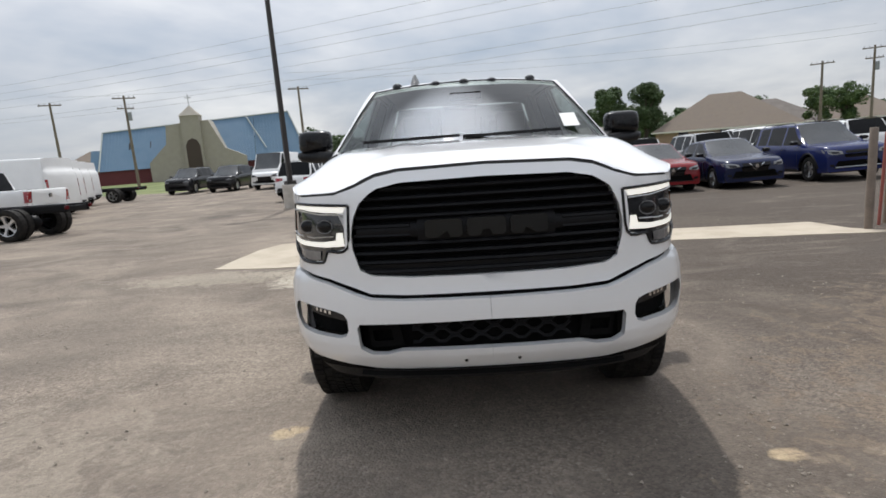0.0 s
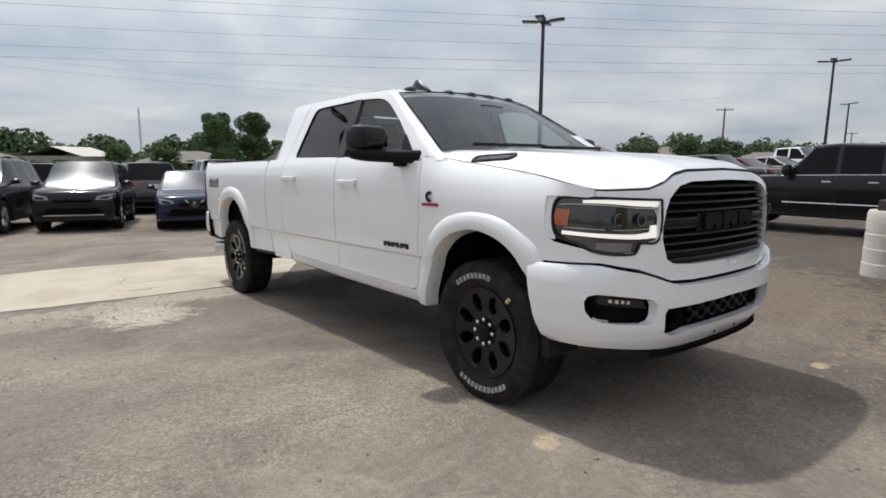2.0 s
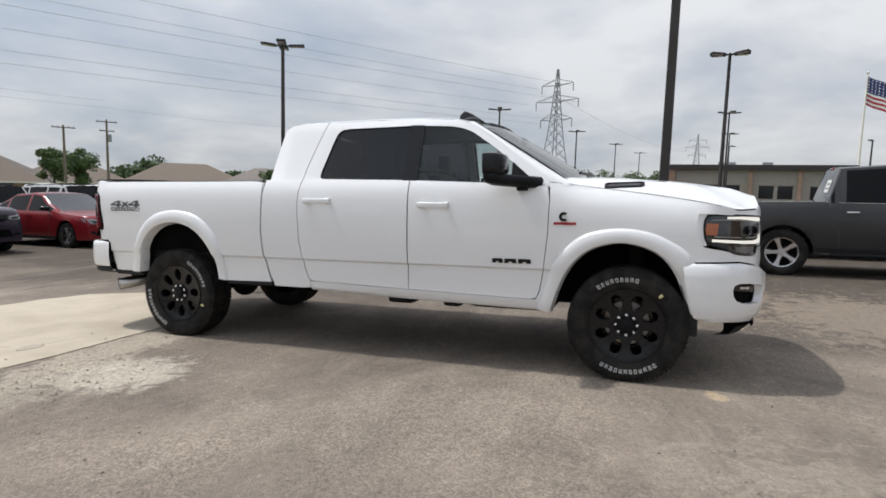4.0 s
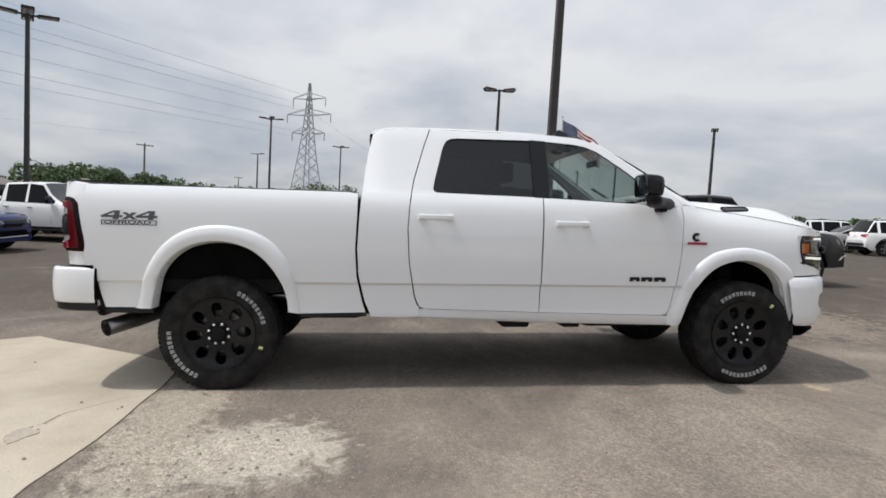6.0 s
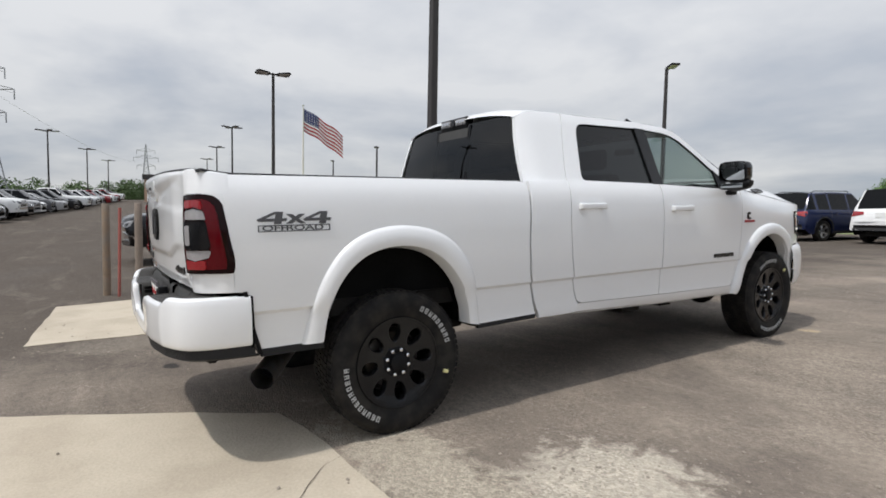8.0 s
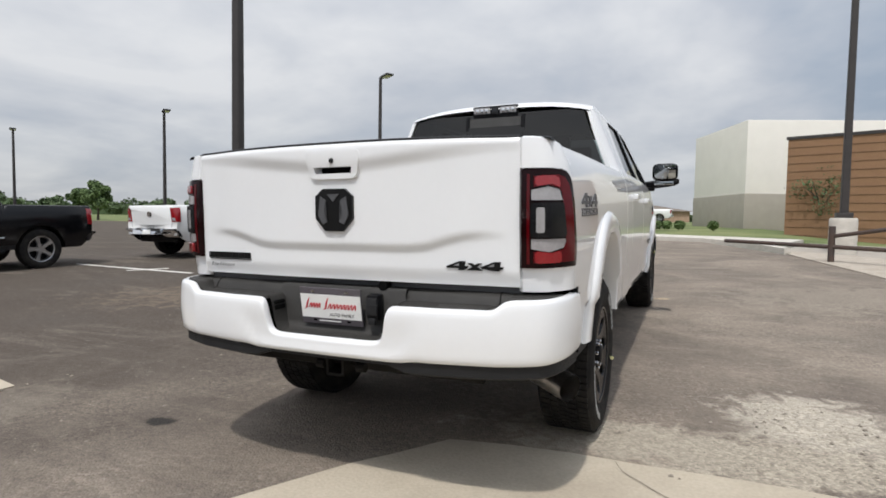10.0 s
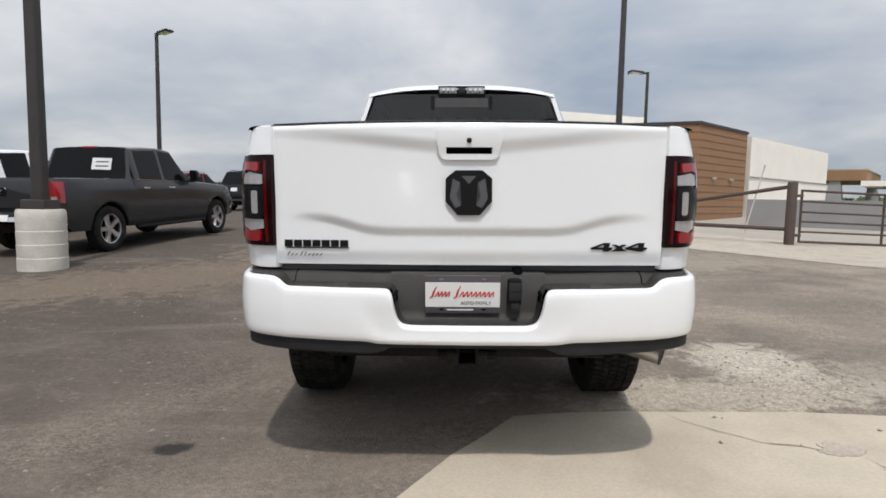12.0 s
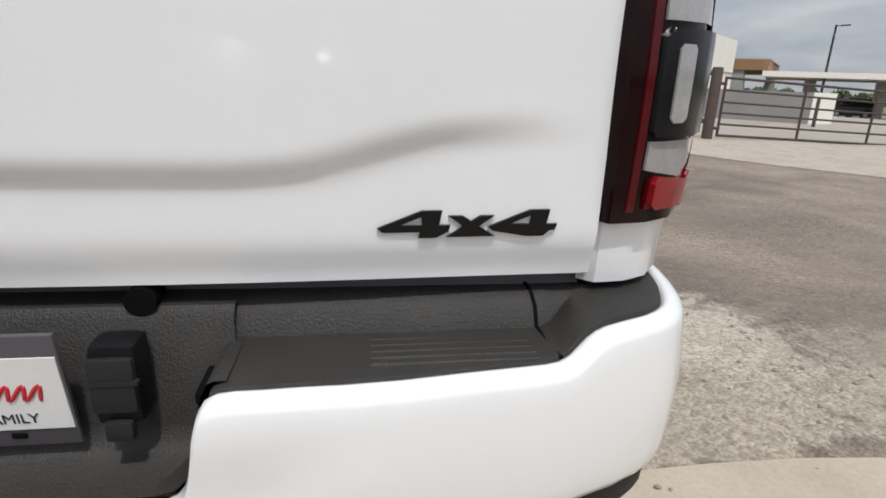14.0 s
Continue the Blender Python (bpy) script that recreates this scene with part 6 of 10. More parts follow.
def build_rear_bumper():
    bumper = new("rear_bumper")
    bumper.parent = truck
    bumper.location = (0, 0, -0.028)
    tagged(bumper, "white painted rear step bumper with black pads")

    def edge_y(x):
        return curve_at([0, 0.5, 0.75, 0.86, 0.925, 0.955, 0.975], [5.315, 5.305, 5.275, 5.240, 5.20, 5.15, 5.09], abs(x))

    def bot_z(x):
        return curve_at([0, 0.30, 0.36, 0.42, 0.9], [0.640, 0.640, 0.642, 0.652, 0.662], abs(x))

    def out_dir(x, y):
        if x <= 0.70:
            return Vector((0, 1, 0))
        turn = curve_at([0.70, 0.84, 0.885, 0.930, 0.960, 0.980, 0.999], [3, 22, 34, 48, 66, 80, 88], x)
        return Vector((math.sin(radians(turn)), math.cos(radians(turn)), 0))

    # x and z of the upper rim, x of the lower rim below it
    rim = [(0, 0.722, 0), (0.10, 0.722, 0.105), (0.19, 0.722, 0.205), (0.235, 0.723, 0.255), (0.258, 0.727, 0.280), (0.273, 0.735, 0.297), (0.283, 0.748, 0.309), (0.290, 0.766, 0.318), (0.296, 0.790, 0.326), (0.301, 0.815, 0.333), (0.305, 0.838, 0.339), (0.310, 0.854, 0.346), (0.318, 0.866, 0.355), (0.330, 0.872, 0.368), (0.350, 0.874, 0.385), (0.38, 0.874, 0.41), (0.42, 0.875, 0.44), (0.47, 0.875, 0.48), (0.54, 0.875, 0.54), (0.61, 0.876, 0.61), (0.68, 0.876, 0.68), (0.72, 0.876, 0.72), (0.74, 0.878, 0.74), (0.755, 0.884, 0.755), (0.768, 0.893, 0.768), (0.781, 0.903, 0.781), (0.795, 0.910, 0.795), (0.812, 0.914, 0.812), (0.84, 0.916, 0.84)]
    corner = [(0.885, 5.228), (0.910, 5.212), (0.930, 5.194), (0.946, 5.172), (0.960, 5.145), (0.971, 5.115), (0.980, 5.082), (0.990, 5.03), (0.995, 4.975), (0.998, 4.925), (0.999, 4.902)]
    stops = [(x, None) for x, z, below in rim] + corner

    def spot(x, z, below_z):
        """Outer face: it leans back round the recess, inside a slanting knee."""
        knee = 0.445 - 0.60 * (0.80 - z)
        back = 0.010 * ease(knee + 0.006, knee - 0.016, x) * ease(below_z, 0.71, z) * ease(0.84, 0.74, z)
        return Vector((x, edge_y(x) - back + 0.008 * math.sin(math.pi * min(1, max(0, (z - below_z) / 0.24))), z))

    half = []
    for x, zt, below in rim:
        d = out_dir(x, edge_y(x))
        zb = bot_z(below)
        up = spot(x, zt - 0.018, zb)
        row = [up - d * 0.042 + Vector((0, 0, -0.035)), up - d * 0.036 + Vector((0, 0, 0.004)), up - d * 0.030 + Vector((0, 0, 0.015)), up - d * 0.022 + Vector((0, 0, 0.018)), up - d * 0.010 + Vector((0, 0, 0.014)), up - d * 0.003 + Vector((0, 0, 0.007)), up]
        for k in range(1, 10):
            f = k / 9
            row.append(spot(x + (below - x) * f, zt - 0.018 + (zb + 0.022 - zt + 0.018) * f, zb))
        low = row[-1]
        row += [low - d * 0.006 + Vector((0, 0, -0.014)), low - d * 0.020 + Vector((0, 0, -0.022)), low - d * 0.10 + Vector((0, 0, -0.022))]
        half.append(row)
    for x, y in corner:
        d = out_dir(x, y)
        c, zt, zb = Vector((x, y, 0)), 0.916, bot_z(x)
        row = [c - d * a + Vector((0, 0, zt + b)) for a, b in ((0.042, -0.053), (0.036, -0.014), (0.030, -0.003), (0.022, 0.0), (0.010, -0.004), (0.003, -0.011), (0.0, -0.018))]
        for k in range(1, 10):
            f = k / 9
            row.append(c + d * 0.008 * math.sin(math.pi * f) + Vector((0, 0, zt - 0.018 + (zb + 0.022 - zt + 0.018) * f)))
        row += [c - d * 0.006 + Vector((0, 0, zb + 0.008)), c - d * 0.020 + Vector((0, 0, zb)), c - d * 0.08 + Vector((0, 0, zb))]
        half.append(row)
    rows = [[Vector((-p.x, p.y, p.z)) for p in row] for row in half[:0:-1]] + half
    bm = bmesh.new()
    loft(bm, rows)
    part("bumper_shell", bm, PAINT, bumper, sharp=60)
    for s in (-1, 1):
        bm = bmesh.new()
        rod(bm, [(s * 0.985, 4.898, 0.655), (s * 0.992, 4.896, 0.78), (s * 0.990, 4.898, 0.905), (s * 0.982, 4.92, 0.914), (s * 0.975, 4.96, 0.914)], 0.009, 6)
        part("bumper_gap", bm, DARK, bumper)
    # lower black valance
    bm = bmesh.new()
    vrows = []
    for s in (-1, 1):
        run = []
        for x, y in stops:
            y = edge_y(x) if y is None else y
            k = 0.985
            zb = bot_z(x)
            dip = 0.045 - 0.035 * ease(0.42, 0.30, x)
            run.append([Vector((s * x * k, y - 0.014, zb + 0.006)), Vector((s * x * k, y - 0.016, zb - dip)), Vector((s * x * 0.975, y - 0.034, zb - dip * 1.25)), Vector((s * x * 0.93, y - 0.15, zb - dip * 1.25))])
        vrows = run[::-1] if s < 0 else vrows + run[1:]
    loft(bm, vrows)
    part("valance", bm, PLASTIC, bumper)
    # top pads with the lowered middle step
    for s in (-1, 1):
        bm = bmesh.new()
        rows = []
        for x, zt, below in [q for q in rim if q[0] >= 0.318]:
            y1 = edge_y(x)
            d = out_dir(x, y1)
            flat = ease(0.745, 0.80, x)
            mid = 5.155 - 0.03 * flat
            tread = zt - 0.003 + 0.004 * flat
            rows.append([Vector((x, 5.07, 0.922)), Vector((x, mid - 0.030, 0.919 + 0.002 * flat)), Vector((x, mid - 0.012, 0.902 + 0.020 * flat)), Vector((x, mid, tread + 0.002)), Vector((x - d.x * 0.060, y1 - d.y * 0.060, tread)), Vector((x - d.x * 0.036, y1 - d.y * 0.036, tread)), Vector((x - d.x * 0.031, y1 - d.y * 0.031, zt - 0.014))])
        for x, y in corner[:8]:
            d = out_dir(x, y)
            base = Vector((min(0.90, x - 0.04), 5.07 - 0.02 * ease(0.9, 0.98, x), 0.922))
            edge = Vector((x - d.x * 0.036, y - d.y * 0.036, 0.917))
            rows.append([base, base.lerp(edge, 0.2), base.lerp(edge, 0.35), base.lerp(edge, 0.5), base.lerp(edge, 0.75), edge, Vector((x - d.x * 0.031, y - d.y * 0.031, 0.902))])
        loft(bm, [[Vector((s * p.x, p.y, p.z)) for p in row] for row in rows])
        part("step_pad", bm, PAD, bumper, "grained dark step pad", sharp=50)
        bm = bmesh.new()
        rod(bm, [(s * 0.728, 5.09, 0.922), (s * 0.731, 5.125, 0.919), (s * 0.734, 5.143, 0.902), (s * 0.735, 5.155, 0.876), (s * 0.738, 5.20, 0.874), (s * 0.742, 5.244, 0.876)], 0.0030, 5)
        part("pad_seam", bm, DARK, bumper)
        # ribs of the tread
        for k in range(5):
            bm = bmesh.new()
            yk = 5.172 + 0.016 * k
            loft(bm, [[(s * x, yk + dy, 0.8715 + dz) for dy, dz in ((-0.005, 0), (-0.0025, 0.003), (0.0025, 0.003), (0.005, 0))] for x in (0.50, 0.6, 0.715)])
            part("tread_rib", bm, PAD, bumper)
        # inner wall of the step recess, with a slot
        bm = bmesh.new()
        loft(bm, [[(s * x, y, z) for y in (5.13, 5.16, 5.20, 5.24, 5.262)] for x, z in ((0.335, 0.8725), (0.322, 0.8725), (0.312, 0.868), (0.302, 0.845), (0.295, 0.80), (0.289, 0.765), (0.280, 0.740), (0.262, 0.722), (0.235, 0.716))])
        part("step_side", bm, PAD, bumper, sharp=60)
        bm = bmesh.new()
        for z0, z1 in ((0.806, 0.826), (0.832, 0.848)):
            box(bm, s * 0.293, s * 0.330, 5.180, 5.248, z0, z1, 0.004)
        part("step_slot", bm, DARK, bumper)
    bm = bmesh.new()
    loft(bm, [[(x, y, z) for x in (-0.325, -0.2, 0, 0.2, 0.325)] for y, z in ((5.10, 0.921), (5.150, 0.919), (5.162, 0.905), (5.172, 0.76), (5.180, 0.735), (5.196, 0.722), (5.24, 0.717), (5.262, 0.716))])
    part("centre_step", bm, PAD, bumper)
    bm = bmesh.new()
    box(bm, -0.62, 0.62, 4.95, 5.16, 0.70, 0.86)
    part("bumper_beam", bm, DARK, bumper)
    # plate, with the dealer's card
    plate = new("number_plate_card")
    plate.parent = bumper
    tagged(plate, "white dealer card in a dark plate frame")
    tilt = pose(0.022, 5.205, 0.835, -8, 0, 0)
    bm = bmesh.new()
    box(bm, -0.158, 0.158, -0.004, 0.004, -0.084, 0.082, 0.003)
    bm.transform(tilt)
    part("plate_frame", bm, PLATE_GREY, plate)
    bm = bmesh.new()
    box(bm, -0.155, 0.155, 0.004, 0.006, -0.055, 0.052)
    bm.transform(tilt)
    part("card", bm, PAPER, plate)
    back = Matrix(((-1, 0, 0, 0), (0, 0, 1, 0), (0, 1, 0, 0), (0, 0, 0, 1)))
    # the signature-like name becomes slanted red strokes
    for start, end, waves, rise in ((0.128, 0.052, 4, 0.047), (0.028, -0.132, 8, 0.050)):
        bm = bmesh.new()
        rod(bm, [(start - 0.020, 0.0064, rise), (start - 0.008, 0.0066, rise * 0.5), (start - 0.002, 0.0066, 0.002), (start + 0.010, 0.0064, -0.004)], [0.0016, 0.0042, 0.0042, 0.0014], 6)
        bm.transform(tilt @ Matrix.Translation((0, 0, -0.012)))
        part("red_stroke", bm, INK_RED, plate)
        bm = bmesh.new()
        n = waves * 10
        pts = []
        for k in range(n + 1):
            f = k / n
            up = 0.5 - 0.5 * math.cos(2 * math.pi * waves * f)
            pts.append((start - 0.016 + (end - start + 0.016) * f + 0.004 - 0.010 * up, 0.0064, 0.001 + 0.025 * up))
        rod(bm, pts, [0.0013 + 0.0016 * abs(math.sin(2 * math.pi * waves * k / n)) for k in range(n + 1)], 5)
        bm.transform(tilt @ Matrix.Translation((0, 0, -0.012)))
        part("red_wave", bm, INK_RED, plate)
    text_mesh("card_words", "AUTO FAMILY", 0.021, 0.0004, INK_BLACK, plate, tilt @ Matrix.Translation((-0.055, 0.0068, -0.038)) @ back, "dark lettering", 0.0, 0.95)
    bm = bmesh.new()
    box(bm, -0.045, 0.065, 0.004, 0.0055, -0.0705, -0.0655)
    bm.transform(tilt)
    part("web_bar", bm, PAPER, plate)
    for x in (-0.088, 0.088):
        for z in (0.066, -0.066):
            bm = bmesh.new()
            box(bm, x - 0.009, x + 0.009, 0.003, 0.0065, z - 0.004, z + 0.004, 0.002)
            bm.transform(tilt)
            part("plate_bolt", bm, STEEL if z > 0 else DARK, plate)
    # trailer socket
    bm = bmesh.new()
    box(bm, -0.224, -0.166, 5.17, 5.222, 0.790, 0.900, 0.014)
    part("trailer_socket", bm, BLACK_SATIN, bumper)
    bm = bmesh.new()
    box(bm, -0.212, -0.178, 5.214, 5.230, 0.772, 0.80, 0.006)
    box(bm, -0.222, -0.168, 5.216, 5.230, 0.812, 0.886, 0.008)
    box(bm, -0.226, -0.164, 5.222, 5.232, 0.852, 0.857)
    part("socket_lid", bm, PLASTIC, bumper)
    bm = bmesh.new()
    rod(bm, [(-0.212, 5.12, 0.930), (-0.212, 5.160, 0.928)], 0.020, 14)
    part("lock_barrel", bm, DARK, bumper)
    # hitch
    hitch = new("tow_hitch")
    hitch.parent = bumper
    bm = bmesh.new()
    rod(bm, [(-0.62, 5.02, 0.555), (0.62, 5.02, 0.555)], 0.045, 10)
    part("cross_tube", bm, UNDER, hitch)
    bm = bmesh.new()
    for x0, x1, z0, z1 in ((-0.045, -0.034, 0.53, 0.62), (0.034, 0.045, 0.53, 0.62), (-0.045, 0.045, 0.53, 0.541), (-0.045, 0.045, 0.609, 0.62)):
        box(bm, x0, x1, 5.0, 5.22, z0, z1)
    part("receiver", bm, UNDER, hitch)
    bm = bmesh.new()
    for x in (-0.105, 0.105):
        rod(bm, [(x - 0.02, 5.17, 0.565), (x + 0.02, 5.17, 0.565)], 0.022, 8)
    box(bm, -0.10, 0.10, 5.15, 5.17, 0.572, 0.582)
    part("chain_plate", bm, UNDER, hitch)


def tyre_and_wheel(rear):
    """One wheel on its own axes: the outer side faces -x."""
    R, w = 0.418, 0.138
    holder = new("wheel")
    bm = bmesh.new()
    prof = [(0.115, 0.262), (w, 0.30), (w + 0.006, 0.345), (w, 0.385), (w - 0.016, 0.403), (w - 0.035, R - 0.009), (0, R - 0.006), (-w + 0.035, R - 0.009), (-w + 0.016, 0.403), (-w, 0.385), (-w - 0.006, 0.345), (-w, 0.30), (-0.118, 0.262)]
    spin(bm, prof, n=64)
    # tread blocks and side lugs
    for k in range(72):
        t = 2 * math.pi * k / 72
        for x0, x1, sk in ((-0.118, -0.070, 0.02), (-0.058, -0.020, -0.015), (-0.012, 0.026, 0.015), (0.034, 0.066, -0.015), (0.074, 0.118, 0.02)):
            a, b = t + sk, t + sk + 0.066
            p = [Vector((x, r * math.cos(q), r * math.sin(q))) for r in (R - 0.014, R + 0.001) for x, q in ((x0, a), (x1, a + 0.012), (x1, b + 0.012), (x0, b))]
            v = [bm.verts.new(c) for c in p]
            for q in ((4, 5, 6, 7), (0, 1, 5, 4), (1, 2, 6, 5), (2, 3, 7, 6), (3, 0, 4, 7)):
                bm.faces.new([v[i] for i in q])
        for s in (-1, 1):
            p = [Vector((s * (w - 0.006 + d), r * math.cos(q), r * math.sin(q))) for d, r in ((0.001, 0.378), (-0.026, 0.412)) for q in (t, t + 0.05)]
            v = [bm.verts.new(c + Vector((s * 0.007, 0, 0))) for c in p]
            bm.faces.new((v[0], v[1], v[3], v[2]))
    part("tyre", bm, RUBBER, holder)
    # raised letters as short bars, in two runs round the sidewall
    for start, n in ((radians(52), 9), (radians(232), 12)):
        letters = bmesh.new()
        for k in range(n):
            t = start + k * 0.103
            for j, (r0, r1, da, db) in enumerate(((0.318, 0.349, 0.0, 0.020), (0.318, 0.349, 0.046, 0.066), (0.341, 0.349, 0.0, 0.066), (0.318, 0.326, 0.0, 0.066), (0.330, 0.337, 0.0, 0.066))):
                if (k * 5 + j * 3) % 4 == 0 and j > 0:
                    continue
                pts = [(r0, t + da), (r1, t + da), (r1, t + db), (r0, t + db)]
                v = [letters.verts.new((-w - curve_at([0.30, 0.345, 0.385], [0.0, 0.006, 0.0], r) - h, r * math.cos(a), r * math.sin(a))) for h in (0.0, 0.0018) for r, a in pts]
                for q in ((4, 5, 6, 7), (0, 1, 5, 4), (1, 2, 6, 5), (2, 3, 7, 6), (3, 0, 4, 7)):
                    letters.faces.new([v[i] for i in q])
        part("raised_lettering", letters, LETTER, holder, "raised white lettering as plain bars")
    if rear is not None:
        bm = bmesh.new()
        for a, r0, r1 in ((2.35, 0.305, 0.335),):
            rod(bm, [(-w - 0.008, r0 * math.cos(a), r0 * math.sin(a)), (-w - 0.008, r1 * math.cos(a), r1 * math.sin(a))], 0.011, 8)
        part("chalk_mark", bm, surface("pale_yellow_mark", (0.62, 0.58, 0.28), 0.8), holder)
    # rim barrel
    bm = bmesh.new()
    spin(bm, [(-0.120, 0.268), (-0.130, 0.264), (-0.128, 0.254), (-0.105, 0.247), (0.02, 0.232), (0.12, 0.25)], n=48)
    part("rim", bm, BLACK_GLOSS, holder)
    bm = bmesh.new()
    spin(bm, [(-0.01, 0.16), (-0.01, 0.03)], n=32)
    spin(bm, [(-0.005, 0.19), (0.02, 0.19), (0.02, 0.02)], n=32)
    part("brake_disc", bm, STEEL, holder)
    bm = bmesh.new()
    spin(bm, [(0.10, 0.26), (0.02, 0.24), (0.02, 0.02)], n=32)
    part("inner_dish", bm, DARK, holder)
    # dished face with eight oval windows; each eighth is one broad spoke field round its window
    def face_x(r):
        return curve_at([0.07, 0.10, 0.15, 0.20, 0.24, 0.258], [-0.094, -0.098, -0.103, -0.110, -0.120, -0.123], r)

    n = 32
    for k in range(8):
        mid = 2 * math.pi * (k + 0.5) / 8
        hole, rim_pts = [], []
        for j in range(n):
            t = 2 * math.pi * j / n
            c, sn = math.cos(t), math.sin(t)
            rh = 0.174 + 0.054 * c
            hole.append((rh, mid + (0.034 + 0.008 * c) * sn / rh))
            wide = 1 / max(abs(c), abs(sn))
            rim_pts.append((0.164 + 0.092 * c * wide, mid + (math.pi / 8) * sn * wide))
        spot = lambda r, a, dx=0.0: Vector((face_x(r) + dx, r * math.cos(a), r * math.sin(a)))
        bm = bmesh.new()
        part_way = [((h[0] * 0.6 + o[0] * 0.4), (h[1] * 0.6 + o[1] * 0.4)) for h, o in zip(hole, rim_pts)]
        grown = [((h[0] - 0.176) * 1.12 + 0.176, (h[1] - mid) * 1.12 + mid) for h in hole]
        loft(bm, [[spot(r, a) for r, a in rim_pts], [spot(r, a) for r, a in part_way], [spot(r, a) for r, a in grown], [spot(r, a, 0.006) for r, a in hole], [spot(r, a, 0.05) for r, a in hole]], closed=True)
        part("spoke", bm, BLACK_GLOSS, holder)
    bm = bmesh.new()
    spin(bm, [(-0.088, 0.092), (-0.096, 0.088), (-0.098, 0.055), (-0.125, 0.050), (-0.130, 0.040), (-0.131, 0.0)], n=24)
    part("hub_cap", bm, BLACK_SATIN, holder)
    for k in range(8):
        a = 2 * math.pi * k / 8
        bm = bmesh.new()
        rod(bm, [(-0.095, 0.072 * math.cos(a), 0.072 * math.sin(a)), (-0.118, 0.072 * math.cos(a), 0.072 * math.sin(a)), (-0.122, 0.072 * math.cos(a), 0.072 * math.sin(a))], [0.012, 0.012, 0.007], 6)
        part("wheel_nut", bm, CHROME, holder)
    return holder


def build_wheels():
    first = None
    for y, z in ((0.0, 0.412), (4.077, 0.412)):
        for side in (-1, 1):
            m = pose(side * 0.845, y, z, 0 if y == 0 else 63, 0, 0 if side < 0 else 180)
            if first is None:
                first = tyre_and_wheel(y)
                first.matrix_basis = m
                ob = first
            else:
                ob = copy_thing(first, m)
            ob.parent = truck


def build_underbody():
    under = new("underbody")
    under.parent = truck
    for s in (-1, 1):
        bm = bmesh.new()
        loft(bm, [[(s * x, y, z + dz) for x, dz in ((0.40, 0), (0.48, 0), (0.48, 0.15), (0.40, 0.15))] for y, z in ((-0.75, 0.56), (0.6, 0.52), (1.2, 0.48), (3.1, 0.48), (3.7, 0.62), (4.5, 0.62), (5.05, 0.56))], closed=True, caps=True)
        part("frame_rail", bm, UNDER, under)
    for y, z in ((0.0, 0.40), (4.077, 0.40)):
        bm = bmesh.new()
        rod(bm, [(-0.76, y, z), (0.76, y, z)], 0.05, 12)
        bmesh.ops.create_uvsphere(bm, u_segments=16, v_segments=10, radius=0.16, matrix=Matrix.Translation((-0.25 if y == 0 else 0, y, z)) @ Matrix.Diagonal((1, 0.9, 1, 1)))
        part("axle", bm, UNDER, under)
    bm = bmesh.new()
    rod(bm, [(0.0, 1.6, 0.50), (0.0, 4.0, 0.42)], 0.055, 12)
    part("drive_shaft", bm, UNDER, under)
    bm = bmesh.new()
    box(bm, 0.48, 0.84, 2.0, 3.3, 0.42, 0.70, 0.05)
    part("fuel_tank", bm, UNDER, under)
    bm = bmesh.new()
    box(bm, -0.72, -0.36, 0.62, 1.25, 0.42, 0.60, 0.05)
    part("side_tank", bm, UNDER, under)
    for y0, y1 in ((1.30, 1.45), (1.72, 1.95)):
        bm = bmesh.new()
        box(bm, -0.81, -0.51, y0, y1, 0.43, 0.55, 0.03)
        part("side_bracket", bm, UNDER, under)
    bm = bmesh.new()
    box(bm, -0.84, -0.45, 3.04, 3.44, 0.50, 0.60, 0.06)
    part("exhaust_filter", bm, UNDER, under)
    bm = bmesh.new()
    box(bm, -0.35, 0.35, -0.55, 1.3, 0.50, 1.10, 0.1)
    part("engine", bm, DARK, under)
    bm = bmesh.new()
    box(bm, -0.90, 0.90, 0.52, 3.05, 0.585, 0.63)
    part("floor_pan", bm, UNDER, under)
    bm = bmesh.new()
    box(bm, -0.83, 0.83, 3.1, 5.0, 0.70, 0.79)
    part("bed_underside", bm, UNDER, under)
    for s in (-1, 1):
        bm = bmesh.new()
        for k in range(4):
            rod(bm, [(s * 0.54, 3.35, 0.52 - 0.012 * k), (s * 0.54, 4.077, 0.44 - 0.012 * k), (s * 0.54, 4.85, 0.58 - 0.012 * k)], 0.018, 6)
        part("leaf_spring", bm, UNDER, under)
        bm = bmesh.new()
        rod(bm, [(s * 0.62, 4.20, 0.40), (s * 0.56, 4.40, 0.95)], 0.035, 10)
        part("damper", bm, BADGE_BLACK, under)
        bm = bmesh.new()
        rod(bm, [(s * 0.60, -0.05, 0.42), (s * 0.58, -0.05, 1.0)], 0.06, 10)
        part("coil_spring", bm, UNDER, under)
        bm = bmesh.new()
        box(bm, s * 0.68, s * 0.94, -0.47, -0.40, 0.36, 0.52, 0.015)
        part("air_deflector", bm, PLASTIC, under)
    # exhaust with an open end
    bm = bmesh.new()
    path = [(-0.45, 3.2, 0.50), (-0.46, 3.6, 0.62), (-0.48, 4.1, 0.66), (-0.50, 4.42, 0.56), (-0.57, 4.58, 0.525), (-0.76, 4.72, 0.486), (-0.95, 4.85, 0.452)]
    rod(bm, path, [0.045, 0.045, 0.045, 0.048, 0.056, 0.060, 0.060], 18, caps=False)
    rod(bm, [path[-1], (-0.855, 4.785, 0.469), (-0.76, 4.72, 0.486)], [0.056, 0.055, 0.053], 18, caps=False)
    part("exhaust_pipe", bm, EXHAUST, under, "bright steel exhaust tip")
    bm = bmesh.new()
